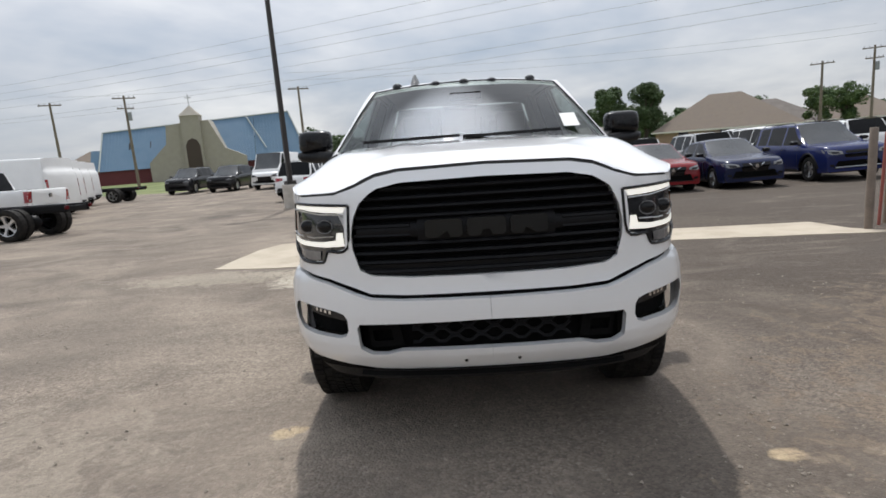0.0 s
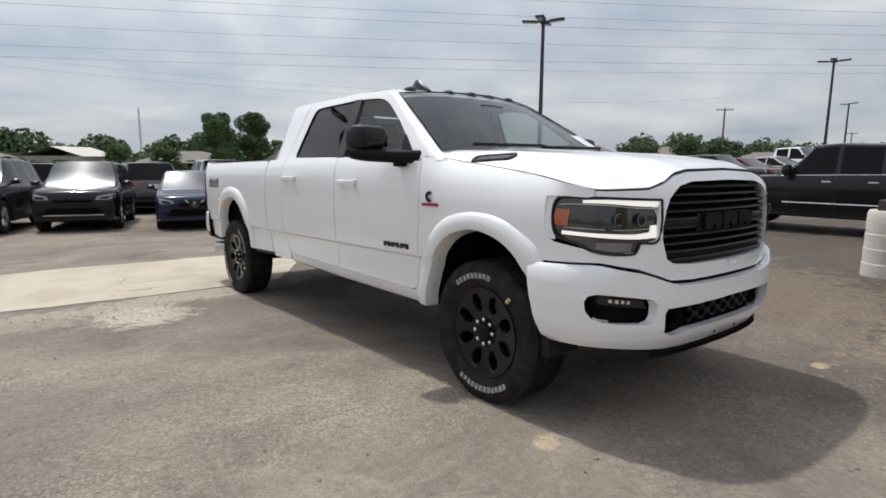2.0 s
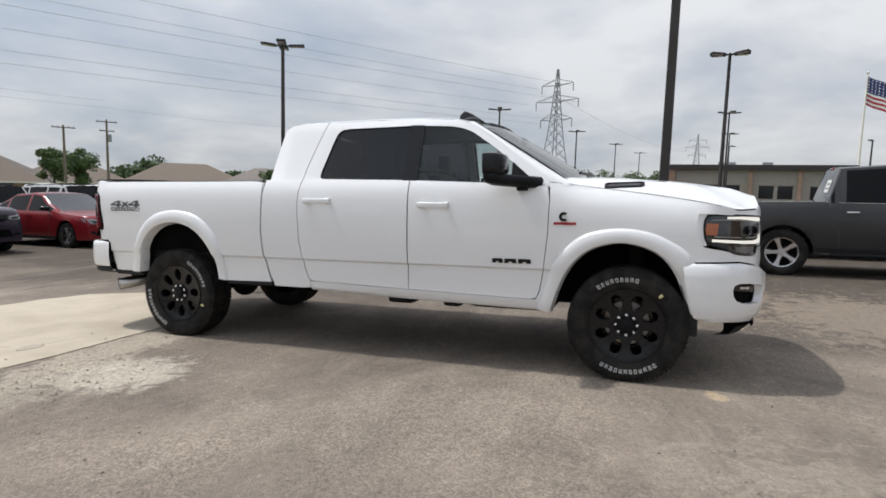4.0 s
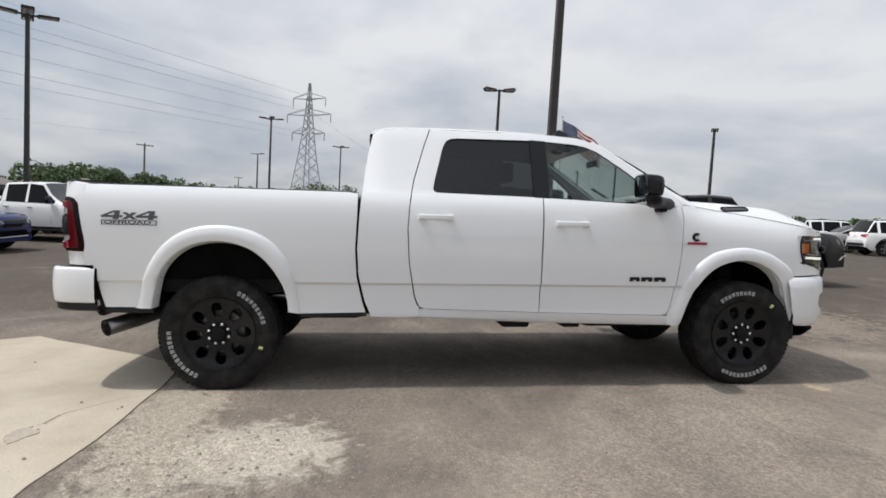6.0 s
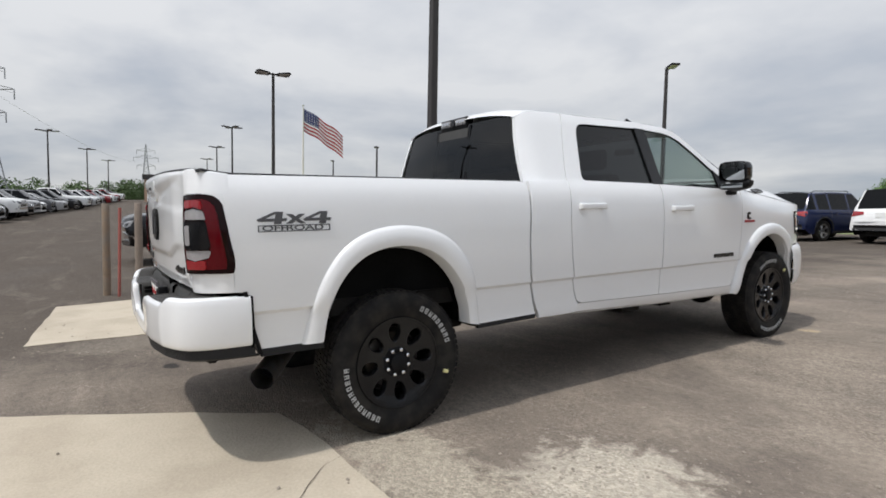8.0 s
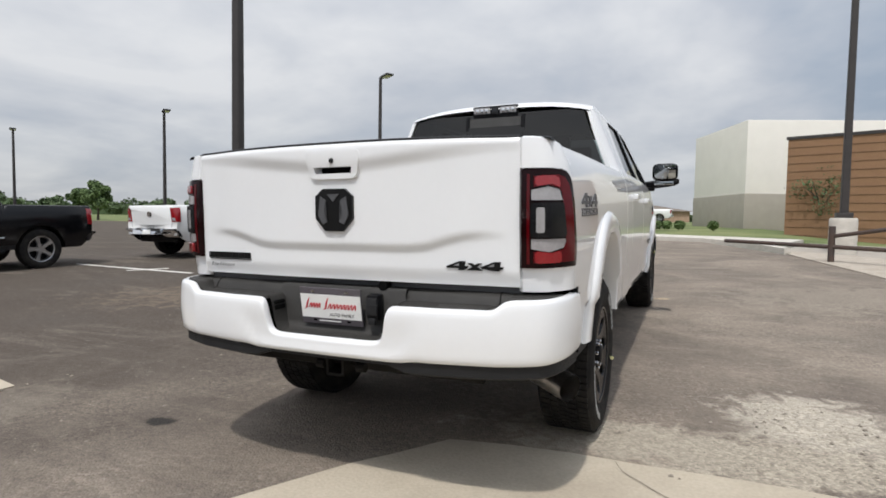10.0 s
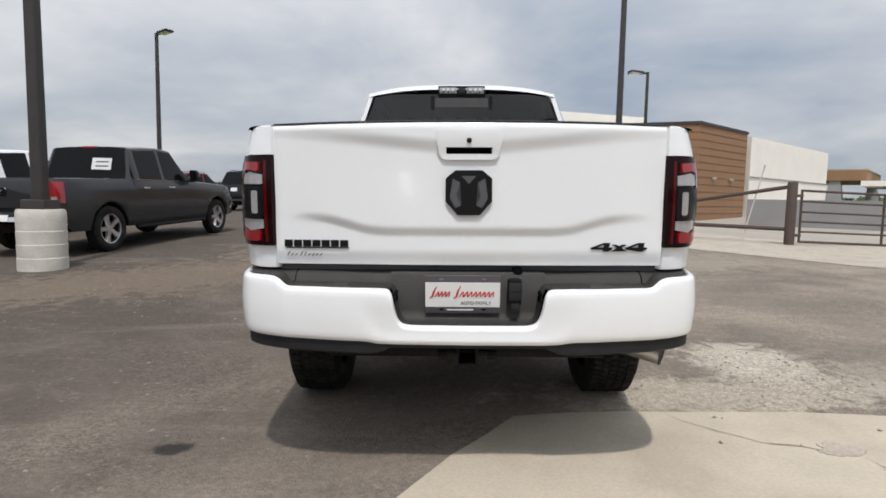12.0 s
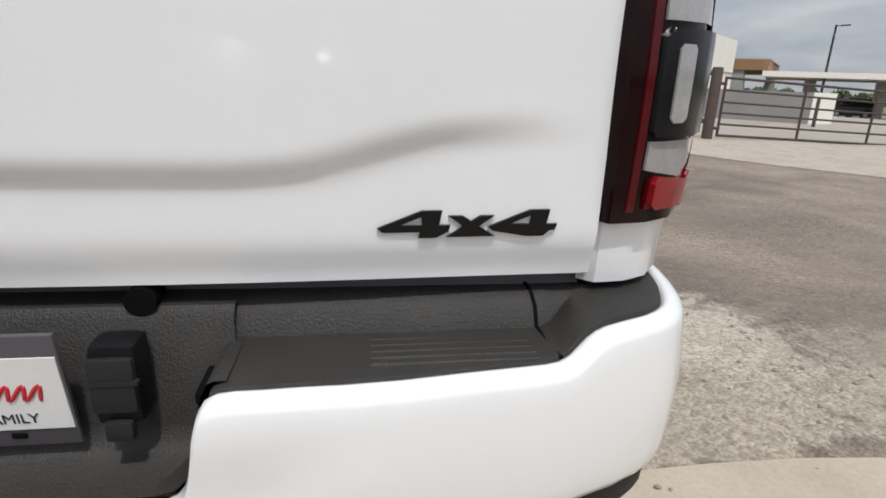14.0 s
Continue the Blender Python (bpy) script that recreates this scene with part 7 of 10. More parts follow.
    rod(bm, [(-0.845, 4.778, 0.471), (-0.835, 4.771, 0.473)], 0.054, 18)
    part("exhaust_inside", bm, DARK, under)


build_nose()
build_front_bumper()
build_sides()
build_hood()
build_cab()
build_mirrors()
build_tail()
build_rear_bumper()
build_wheels()
build_underbody()

# ---------------------------------------------------------------- parked vehicles
from mathutils.bvhtree import BVHTree


# Local axes: the nose points to -y, the origin is on the ground under the middle.
def slices(bm, outline, half, fractions, mi_side=0, mi_run=None, push=None):
    """A body from a side outline (y, z), swept across from -1 to 1; half(y, z) is the half width, push(f, y, z) moves a point."""
    rows = []
    for f in fractions:
        row = []
        for y, z in outline:
            x = f * half(y, z)
            dy, dz = push(f, y, z) if push else (0, 0)
            row.append((x, y + dy, z + dz))
        rows.append(row)
    vs = loft(bm, rows, closed=True)
    n = len(outline)
    if mi_run:
        i = 0
        for f in list(bm.faces)[-n * (len(rows) - 1):]:
            f.material_index = mi_run[i % n]
            i += 1
    for row in (vs[0][::-1], vs[-1]):
        f = bm.faces.new(row)
        f.material_index = mi_side
    return vs


CAR_WHEEL = {}


def car_wheel(r, parent, x, y, alloy=True):
    key = (r, alloy)
    side = 1 if x > 0 else -1
    m = pose(x, y, r, 0, 0, 180 if side > 0 else 0)
    if key in CAR_WHEEL:
        ob = copy_thing(CAR_WHEEL[key], m)
        ob.parent = parent
        return ob
    holder = new("wheel")
    holder.parent = parent
    holder.matrix_basis = m
    w = 0.11
    bm = bmesh.new()
    spin(bm, [(w * 0.8, r * 0.62), (w, r * 0.70), (w, r * 0.9), (w * 0.8, r * 0.985), (0, r), (-w * 0.8, r * 0.985), (-w, r * 0.9), (-w, r * 0.70), (-w * 0.85, r * 0.64)], n=28)
    part("tyre", bm, RUBBER, holder)
    bm = bmesh.new()
    rr = r * 0.65
    spin(bm, [(-w * 0.86, rr), (-w * 0.80, rr * 0.92), (-w * 0.2, rr * 0.88), (w * 0.2, rr * 0.9)], n=24)
    spin(bm, [(-w * 0.5, rr * 0.25), (-w * 0.72, rr * 0.2), (-w * 0.74, 0.0)], n=10)
    for k in range(5):
        a = 2 * math.pi * k / 5
        ca, sa = math.cos(a), math.sin(a)
        rows = []
        for q, hw, xx in ((0.14, 0.20, -0.70), (0.5, 0.15, -0.74), (0.93, 0.24, -0.82)):
            rows.append([Vector((w * xx + d * w, rr * q * ca - o * rr * sa, rr * q * sa + o * rr * ca)) for d, o in ((0.35, -hw), (0, -hw * 0.7), (0, hw * 0.7), (0.35, hw))])
        loft(bm, rows)
    part("rim", bm, ALLOY if alloy else BLACK_SATIN, holder)
    bm = bmesh.new()
    spin(bm, [(-w * 0.15, rr * 0.9), (-w * 0.15, 0.01)], n=20)
    part("brake", bm, DARK, holder)
    CAR_WHEEL[key] = holder
    return holder


def shell_of(spec):
    """The closed skin of a vehicle as rows of sections along its length. Material slots: 0 paint, 1 side glass, 2 windscreen, 3 rear glass, 4 dark, 5 bed."""
    L, W, H, r = spec["L"], spec["W"] / 2, spec["H"], spec["r"]
    yf, yr = -L / 2, L / 2
    ax_f, ax_r = yf + spec["front"], yr - spec["rear"]
    hood, belt, deck, cowl, back = (spec[k] for k in ("hood", "belt", "deck", "cowl", "back"))
    sill, tumble = spec.get("sill", 0.26), spec.get("tumble", 0.74)
    rf, rb = spec["roof"]
    kind = spec["kind"]
    top = [(yf, hood * 0.74), (yf + 0.03, hood * 0.84), (yf + 0.09, hood * 0.915), (yf + 0.22, hood * 0.97), (yf + 0.5, hood), (cowl, belt + 0.01), (rf, H - 0.035), ((rf + rb) / 2 - 0.2, H), (rb, H - 0.04)]
    if kind == "pickup":
        top += [(back, belt + 0.02), (back + 0.03, deck), (yr - 0.03, deck), (yr, deck - 0.06)]
    elif kind == "sedan":
        top += [(back, deck), (yr - 0.10, deck - 0.01), (yr - 0.04, deck - 0.06), (yr, deck * 0.80)]
    else:
        top += [(yr - 0.16, deck), (yr - 0.07, deck - 0.12), (yr - 0.03, deck - 0.30), (yr, 0.70)]
    T = lambda y: curve_at([q[0] for q in top], [q[1] for q in top], y)
    ra = r + 0.065
    ys = [yf, yf + 0.012, yf + 0.03, yf + 0.06, yf + 0.09, yf + 0.15, yf + 0.22, yf + 0.35, yf + 0.5, cowl, rf, rb, yr, yr - 0.015, yr - 0.03, yr - 0.07, yr - 0.11, yr - 0.16, yr - 0.3, yr - 0.45]
    ys += [cowl + (rf - cowl) * k / 5 for k in range(1, 5)] + [rf + (rb - rf) * k / 6 for k in range(1, 6)]
    rear = back if kind in ("pickup", "sedan") else yr - 0.16
    ys += [rb + (rear - rb) * k / 4 for k in range(1, 5)]
    if kind == "pickup":
        ys += [back + 0.03, back + 0.06, back + 0.5, yr - 0.06]
    for yc in (ax_f, ax_r):
        ys += [yc + ra * math.cos(math.pi * k / 12) for k in range(13)] + [yc - ra - 0.01, yc + ra + 0.01]
    posts = []
    for y, lean, w in spec["pillars"]:
        posts.append((y - w * 0.8, y + w * 0.8))
        ys += [y - w * 0.8, y + w * 0.8]
    ys = sorted(ys)
    ys = [y for k, y in enumerate(ys) if k == 0 or y - ys[k - 1] > 0.006]

    def low(y):
        z = sill + 0.02 * ease(yf + 0.3, yf, y) + 0.16 * ease(yr - 0.35, yr, y)
        for yc in (ax_f, ax_r):
            if abs(y - yc) < ra:
                z = max(z, r + math.sqrt(ra * ra - (y - yc) ** 2) * 0.97)
        return z

    def section(y):
        t, zl = T(y), low(y)
        w = W * (1 - 0.10 * ease(yf + 0.7, yf, y) ** 1.5 - 0.06 * ease(yr - 0.6, yr, y) ** 1.5)
        house = cowl < y < rear
        b = min(belt + 0.035 * ease(cowl, rear, y), t - 0.02) if house else t - 0.025
        if kind == "pickup" and y >= rear:
            b = t - 0.03
        base = sill + 0.02
        pts = [(0.62 * w, zl + 0.01)]
        for k, (fx, fz) in enumerate(((0.945, 0.0), (0.972, 0.12), (0.993, 0.35), (1.0, 0.58), (0.992, 0.78), (0.972, 0.92), (0.935, 1.0))):
            z0 = base + (b - base) * fz if k else zl
            pts.append((fx * w, max(z0, zl + 0.012 * k)))
        g = t - b
        k = min(1, max(0, (g - 0.03) / 0.25))
        if kind == "pickup" and y > back + 0.02:
            inner = deck - 0.48 if back + 0.04 < y < yr - 0.05 else t
            pts += [(0.925 * w, t - 0.012), (0.90 * w, t), (0.84 * w, t), (0.835 * w, inner), (0, inner)]
        else:
            high = min(1, max(0, (t - belt) / (H - belt)))
            xr = w * (0.915 - (0.915 - tumble) * high)
            x5 = 0.88 * w * (1 - k) + xr * k
            crown = 0.014 + 0.012 * k
            pts += [(x5, t - 0.012 - 0.045 * k), (x5 - 0.022, t - 0.006 - 0.016 * k), (x5 - 0.075, t), (0.55 * x5, t + crown * 0.7), (0, t + crown)]
        out = []
        for x, z in pts:
            u = x / W
            y2 = y + 0.22 * u ** 4 * ease(yf + 0.6, yf, y) - 0.13 * u ** 4 * ease(yr - 0.5, yr, y)
            y2 += (0.16 * (u / 0.8) ** 2 * k * ease(rf + 0.5, cowl, y) if house else 0)
            out.append((x, y2, z))
        return out

    secs = [section(y) for y in ys]
    rows = [[(-x, y, z) for x, y, z in sec[:-1]] + [sec[-1]] + sec[:-1][::-1] for sec in secs]
    bm = bmesh.new()
    vs = [[bm.verts.new(q) for q in row] for row in rows]
    n, half_n = len(rows[0]), len(secs[0]) - 1
    for i in range(len(ys) - 1):
        ym = (ys[i] + ys[i + 1]) / 2
        g = T(ym) - belt
        for j in range(n - 1):
            f = bm.faces.new((vs[i][j], vs[i][j + 1], vs[i + 1][j + 1], vs[i + 1][j]))
            jj = min(j, n - 2 - j)
            mi = 0
            if jj == 0:
                mi = 4
            elif jj == 7 and cowl < ym < rear and g > 0.10 and not any(a < ym < c for a, c in posts) and ym < spec.get("glass_end", 99):
                mi = 1
            elif jj >= 10 and cowl < ym < rf:
                mi = 2
            elif jj >= 10 and rb < ym < rear and (g > 0.03 or kind == "pickup") and not spec.get("blind"):
                mi = 3
            if kind == "pickup" and jj >= 10 and back + 0.03 < ym:
                mi = 5 if ym < yr - 0.05 else 0
            f.material_index = mi
    bm.faces.new(vs[0])
    bm.faces.new(vs[-1][::-1])
    bmesh.ops.recalc_face_normals(bm, faces=bm.faces)
    return bm


def split_shell(bm, car, names, mats):
    """Each run of faces of one material becomes a part of its own; slot 0 stays one."""
    left = set(bm.faces)
    while left:
        f0 = next(f for f in bm.faces if f in left)
        mi = f0.material_index
        if mi in (0, 4):
            group = {f for f in left if f.material_index == mi}
        else:
            group, stack = {f0}, [f0]
            while stack:
                for e in stack.pop().edges:
                    for g in e.link_faces:
                        if g in left and g not in group and g.material_index == mi:
                            group.add(g)
                            stack.append(g)
        left -= group
        b, seen = bmesh.new(), {}
        for f in bm.faces:
            if f in group:
                for v in f.verts:
                    if v not in seen:
                        seen[v] = b.verts.new(v.co)
                b.faces.new([seen[v] for v in f.verts])
        part(names[mi], b, mats[mi], car, sharp=34)


SHELL = {}


def vehicle(name, label, category, spec, group="parked vehicles"):
    """A car, van or pickup from its measures; the painted parts take the object colour."""
    car = thing(name, label, category, group=group)
    L, W, H, r = spec["L"], spec["W"] / 2, spec["H"], spec["r"]
    yf, yr = -L / 2, L / 2
    ax_f, ax_r = yf + spec["front"], yr - spec["rear"]
    hood, belt, deck, cowl, back = (spec[k] for k in ("hood", "belt", "deck", "cowl", "back"))
    sill, kind = spec.get("sill", 0.26), spec["kind"]
    rf, rb = spec["roof"]
    ra = r + 0.065
    bm = shell_of(spec)
    tree = BVHTree.FromBMesh(bm)
    SHELL[name] = tree
    split_shell(bm, car, ("body", "side_window", "windscreen", "rear_window", "wheel_liner", "bed_lining"), (PAINT_OWN, CAR_GLASS, WINDSCREEN, CAR_GLASS, DARK, PLASTIC))
    bm.free()

    def cast(o, d, away, off):
        hit = tree.ray_cast(Vector(o), Vector(d))[0]
        return (hit if hit is not None else Vector(away)) - Vector(d) * off

    front = lambda x, z, off=0.006: cast((x, yf - 2, z), (0, 1, 0), (x, yf + 0.3, z), off)
    rearp = lambda x, z, off=0.006: cast((x, yr + 2, z), (0, -1, 0), (x, yr - 0.2, z), off)

    def patch(part_name, outline, place, mat, parent=car, off=0.006, depth=(0, 0.02, 0), words=""):
        b = bmesh.new()
        us, vs = [q[0] for q in outline], [q[1] for q in outline]
        cut = lambda v: [min(v) + (max(v) - min(v)) * k / 6 for k in range(1, 6)]
        sheet(b, outline, lambda u, v: place(u, v, off), cut(us), cut(vs), thick=depth)
        return part(part_name, b, mat, parent, words)

    gz0, gz1, gw = spec.get("grille", (hood * 0.55, hood * 0.84, 0.48))
    l0, l1 = spec.get("lamp", (hood * 0.70, hood * 0.86))
    t0, t1 = spec.get("tail", (0.80, 1.02))
    g = gw * W
    patch("grille", [(-g, gz1), (-g * 0.94, gz0 + 0.05), (-g * 0.80, gz0), (g * 0.80, gz0), (g * 0.94, gz0 + 0.05), (g, gz1)], front, BLACK_GLOSS, off=0.010)
    bars = spec.get("bars", 2)
    for k in range(bars):
        z = gz0 + (gz1 - gz0) * (k + 0.7) / (bars + 0.4)
        b = bmesh.new()
        rod(b, [front(u * g * 0.9, z, 0.014) for u in (-1, -0.5, 0, 0.5, 1)], 0.010, 5)
        part("grille_bar", b, CHROME if spec.get("bright") else BLACK_SATIN, car)
    if spec.get("vee"):
        b = bmesh.new()
        rod(b, [front(u * g * 0.55, gz1 - 0.01 - (gz1 - gz0) * 0.75 * (1 - abs(u)), 0.016) for u in (-1, -0.7, -0.4, 0, 0.4, 0.7, 1)], 0.014, 6)
        part("grille_vee", b, CHROME, car)
        b = bmesh.new()
        c = front(0, gz1 - 0.085, 0.018)
        spin(b, [(0.0, 0.0), (0.0, 0.05), (0.012, 0.05), (0.012, 0.0)], n=14)
        b.transform(Matrix.Translation(c) @ pose(0, 0, 0, 0, 0, 90))
        part("badge", b, CHROME, car)
    zb = sill + 0.11
    if spec.get("chrome_bumper"):
        patch("front_bumper", [(-W * 0.9, zb + 0.06), (-W * 0.9, gz0 - 0.03), (W * 0.9, gz0 - 0.03), (W * 0.9, zb + 0.06)], front, CHROME, off=0.05, depth=(0, 0.08, -0.01))
        patch("rear_bumper", [(-W * 0.93, sill + 0.12), (-W * 0.93, sill + 0.32), (W * 0.93, sill + 0.32), (W * 0.93, sill + 0.12)], rearp, CHROME, off=0.09, depth=(0, -0.14, 0))
        patch("step_pad", [(-W * 0.5, sill + 0.26), (-W * 0.5, sill + 0.324), (W * 0.5, sill + 0.324), (W * 0.5, sill + 0.26)], rearp, PLASTIC, off=0.094, depth=(0, -0.12, 0))
    else:
        patch("lower_intake", [(-W * 0.70, zb), (-W * 0.58, zb + 0.20), (W * 0.58, zb + 0.20), (W * 0.70, zb)], front, DARK, off=0.008)
        if spec.get("cladding"):
            b = bmesh.new()
            rod(b, [front(u * W * 0.66, zb + 0.03, 0.016) for u in (-1, -0.6, 0, 0.6, 1)], 0.014, 5)
            part("chin_strip", b, ALLOY, car)
        patch("chin_trim", [(-W * 0.8, sill + 0.115), (-W * 0.8, zb - 0.012 + 0.03), (W * 0.8, zb - 0.012 + 0.03), (W * 0.8, sill + 0.115)], front, PLASTIC, off=0.012)
        patch("rear_valance", [(-W * 0.84, 0.43), (-W * 0.80, 0.60), (W * 0.80, 0.60), (W * 0.84, 0.43)], rearp, PLASTIC, off=0.012, depth=(0, -0.03, 0))
    for s in (-1, 1):
        patch("headlight", [(s * W * 0.50, l0 + 0.01), (s * W * 0.78, l0), (s * W * 0.915, l0 + 0.055), (s * W * 0.93, l1), (s * W * 0.80, l1 - 0.01), (s * W * 0.54, l0 + (l1 - l0) * 0.60)], front, CAR_LAMP, off=0.008)
        patch("lamp_bezel", [(s * W * 0.58, l0 + 0.022), (s * W * 0.78, l0 + 0.018), (s * W * 0.82, l0 + (l1 - l0) * 0.62), (s * W * 0.62, l0 + (l1 - l0) * 0.5)], front, SMOKE_LENS, off=0.011)
        if not spec.get("chrome_bumper"):
            patch("fog_lamp", [(s * W * 0.68, zb + 0.05), (s * W * 0.82, zb + 0.06), (s * W * 0.82, zb + 0.13), (s * W * 0.70, zb + 0.12)], front, BLACK_SATIN, off=0.008)
        if kind == "pickup":
            o = [(s * W * 0.79, t0), (s * W * 0.79, t1), (s * W * 0.925, t1), (s * W * 0.95, t0)]
        elif kind == "van":
            o = [(s * W * 0.86, t0), (s * W * 0.86, t1), (s * W * 0.93, t1), (s * W * 0.93, t0)]
        else:
            o = [(s * W * 0.50, t0 + 0.07), (s * W * 0.52, t1 - 0.02), (s * W * 0.90, t1), (s * W * 0.935, t0 + 0.09), (s * W * 0.90, t0)]
        if kind == "pickup":
            hub = Vector((s * W * 0.70, yr - 0.30, 0))

            def corner(a, z, off=0.01):
                d = Vector((-s * math.sin(a), -math.cos(a), 0))
                return cast(hub + Vector((0, 0, z)) - d * 1.2, d, hub + Vector((0, 0, z)) - d * 0.3, off)

            patch("tail_light", [(0.32, t0), (0.32, t1), (1.18, t1), (1.18, t0)], corner, CAR_RED, off=0.012, depth=(-s * 0.015, -0.015, 0))
        else:
            patch("tail_light", o, rearp, CAR_RED, off=0.010, depth=(0, -0.03, 0))
        if kind == "pickup":
            patch("reversing_lens", [(s * W * 0.81, t0 + 0.03), (s * W * 0.81, t0 + 0.10), (s * W * 0.90, t0 + 0.10), (s * W * 0.91, t0 + 0.03)], rearp, CLEAR_LENS, off=0.014, depth=(0, -0.02, 0))
        sidep = lambda y, z, off=0.004: cast((s * 3, y, z), (-s, 0, 0), (s * W, y, z), off)
        b = bmesh.new()
        my = cowl + 0.30
        big = 0.07 if kind in ("van", "pickup") else 0.0
        x0 = abs(sidep(my, belt + 0.02).x)
        loft(b, [[(s * (x0 + 0.06 + 0.17 * c), my + dy, belt + 0.085 + big / 2 + (0.065 + big) * hh * sn) for c, sn in ((0, -0.8), (0.1, -1), (0.85, -0.9), (1, -0.6), (1, 0.6), (0.85, 0.95), (0.1, 1), (0, 0.8))] for dy, hh in ((-0.09, 0.5), (-0.06, 0.9), (0.03, 1.0), (0.05, 0.9))], closed=True, caps=True)
        rod(b, [(s * (x0 - 0.03), my, belt + 0.0), (s * (x0 + 0.10), my, belt + 0.045)], 0.022, 6)
        part("door_mirror", b, BLACK_GLOSS if spec.get("dark_mirror", True) else PAINT_OWN, car)
        seams = [cowl + 0.30] + [m[0] for m in spec["pillars"][:2]]
        for y in seams:
            if abs(y - ax_r) > ra or kind == "van":
                zs = (sill + 0.12, 0.5, 0.65, 0.8, belt - 0.05, belt - 0.005)
            else:
                zs = (r + ra + 0.02, 0.9, belt - 0.05, belt - 0.005)
            b = bmesh.new()
            rod(b, [sidep(y, z, 0.0005) for z in zs], 0.005, 4)
            part("door_seam", b, SEAM, car)
        for y in [m[0] - 0.17 for m in spec["pillars"][:2]]:
            b = bmesh.new()
            c = sidep(y, belt - 0.12, 0.0)
            box(b, c.x - s * 0.01, c.x + s * 0.030, y - 0.09, y + 0.09, c.z - 0.016, c.z + 0.016, 0.009)
            part("door_handle", b, CHROME if spec.get("bright") else PAINT_OWN, car)
        b = bmesh.new()
        ya, yb = ax_f + ra + 0.02, ax_r - ra - 0.02
        sheet(b, [(ya, sill + 0.004), (ya, sill + 0.085), (yb, sill + 0.085), (yb, sill + 0.004)], lambda y, z: sidep(y, z, 0.008), [ya + (yb - ya) * k / 5 for k in range(1, 5)], thick=(-s * 0.03, 0, 0))
        part("sill_trim", b, PLASTIC, car)
        if spec.get("bright"):
            b = bmesh.new()
            rod(b, [(s * (W - 0.03), y, sill - 0.03) for y in (ya + 0.1, ya + 0.4, yb - 0.2)], 0.035, 8)
            part("side_step", b, BLACK_SATIN, car)
            b = bmesh.new()
            rod(b, [sidep(y, belt + 0.004 + 0.035 * ease(cowl, back, y), 0.003) for y in (cowl + 0.42, 0.0, 0.5, back - 0.15)], 0.009, 5)
            part("belt_trim", b, CHROME, car)
        if spec.get("cladding"):
            for yc in (ax_f, ax_r):
                b = bmesh.new()
                arc = [math.pi * (0.02 + 0.96 * k / 14) for k in range(15)]
                loft(b, [[sidep(yc + rr * math.cos(t), max(sill + 0.05, r + rr * math.sin(t)), o) for t in arc] for rr, o in ((ra + 0.006, 0.0), (ra + 0.012, 0.014), (ra + 0.055, 0.012), (ra + 0.062, 0.0))])
                part("arch_trim", b, PLASTIC, car)
    b = bmesh.new()
    box(b, -W * 0.70, W * 0.70, yf + 0.30, yr - 0.25, sill - 0.02, sill + 0.12)
    part("underbody", b, UNDER, car)
    pz = sill + 0.14 if kind == "pickup" else (0.62 if kind == "van" else t0 - 0.02)
    patch("plate", [(-0.155, pz), (-0.155, pz + 0.15), (0.155, pz + 0.15), (0.155, pz)], rearp, PAPER, off=0.10 if kind == "pickup" else 0.014, depth=(0, -0.01, 0))
    if kind == "pickup":
        b = bmesh.new()
        box(b, -0.15, 0.15, rb - 0.03, rb + 0.02, H - 0.05, H - 0.008, 0.01)
        part("brake_lamp", b, CAR_RED, car)
        patch("gate_badge", [(-0.07, 1.02), (-0.09, 1.10), (-0.05, 1.15), (0.05, 1.15), (0.09, 1.10), (0.07, 1.02)], rearp, CHROME, off=0.008, depth=(0, -0.01, 0))
        for u in (-1, 1):
            b = bmesh.new()
            rod(b, [rearp(u * W * 0.775, z, 0.001) for z in (sill + 0.36, 0.9, deck - 0.07)], 0.006, 4)
            part("gate_seam", b, SEAM, car)
    if spec.get("rails"):
        for s in (-1, 1):
            b = bmesh.new()
            x = s * W * spec.get("tumble", 0.74) * 0.9
            rod(b, [(x, rf + 0.15, H - 0.02), (x, rf + 0.25, H + 0.03), (x, rb - 0.3, H + 0.03), (x, rb - 0.1, H - 0.04)], 0.014, 6)
            part("roof_rail", b, BLACK_SATIN, car)
    for y in (ax_f, ax_r):
        for s in (-1, 1):
            car_wheel(r, car, s * (W - 0.135), y, spec.get("alloy", True))
    return car


SUV = dict(kind="suv", L=4.65, W=1.86, H=1.70, r=0.36, front=0.93, rear=0.98, hood=1.02, belt=1.06, deck=1.10, cowl=-1.15, back=2.0, roof=(-0.38, 1.80), pillars=((0.05, 0, 0.05), (1.00, 0, 0.05), (1.66, 0, 0.08)), rails=True, bars=2, grille=(0.66, 0.86, 0.44), lamp=(0.76, 0.91), tail=(0.86, 1.04), cladding=True)
BOXY = dict(SUV, L=4.82, W=1.94, H=1.76, r=0.39, hood=1.08, belt=1.12, deck=1.14, bars=3, grille=(0.76, 0.92, 0.56), lamp=(0.80, 0.93), tail=(0.90, 1.10), cladding=False)
SEDAN = dict(kind="sedan", L=4.60, W=1.80, H=1.45, r=0.33, front=0.92, rear=0.98, hood=0.88, belt=0.95, deck=1.04, cowl=-1.05, back=1.68, roof=(-0.22, 0.88), sill=0.22, pillars=((0.18, 0, 0.045), (1.05, 0, 0.05)), vee=True, bars=1, grille=(0.50, 0.75, 0.42), lamp=(0.64, 0.79), tail=(0.76, 0.96))
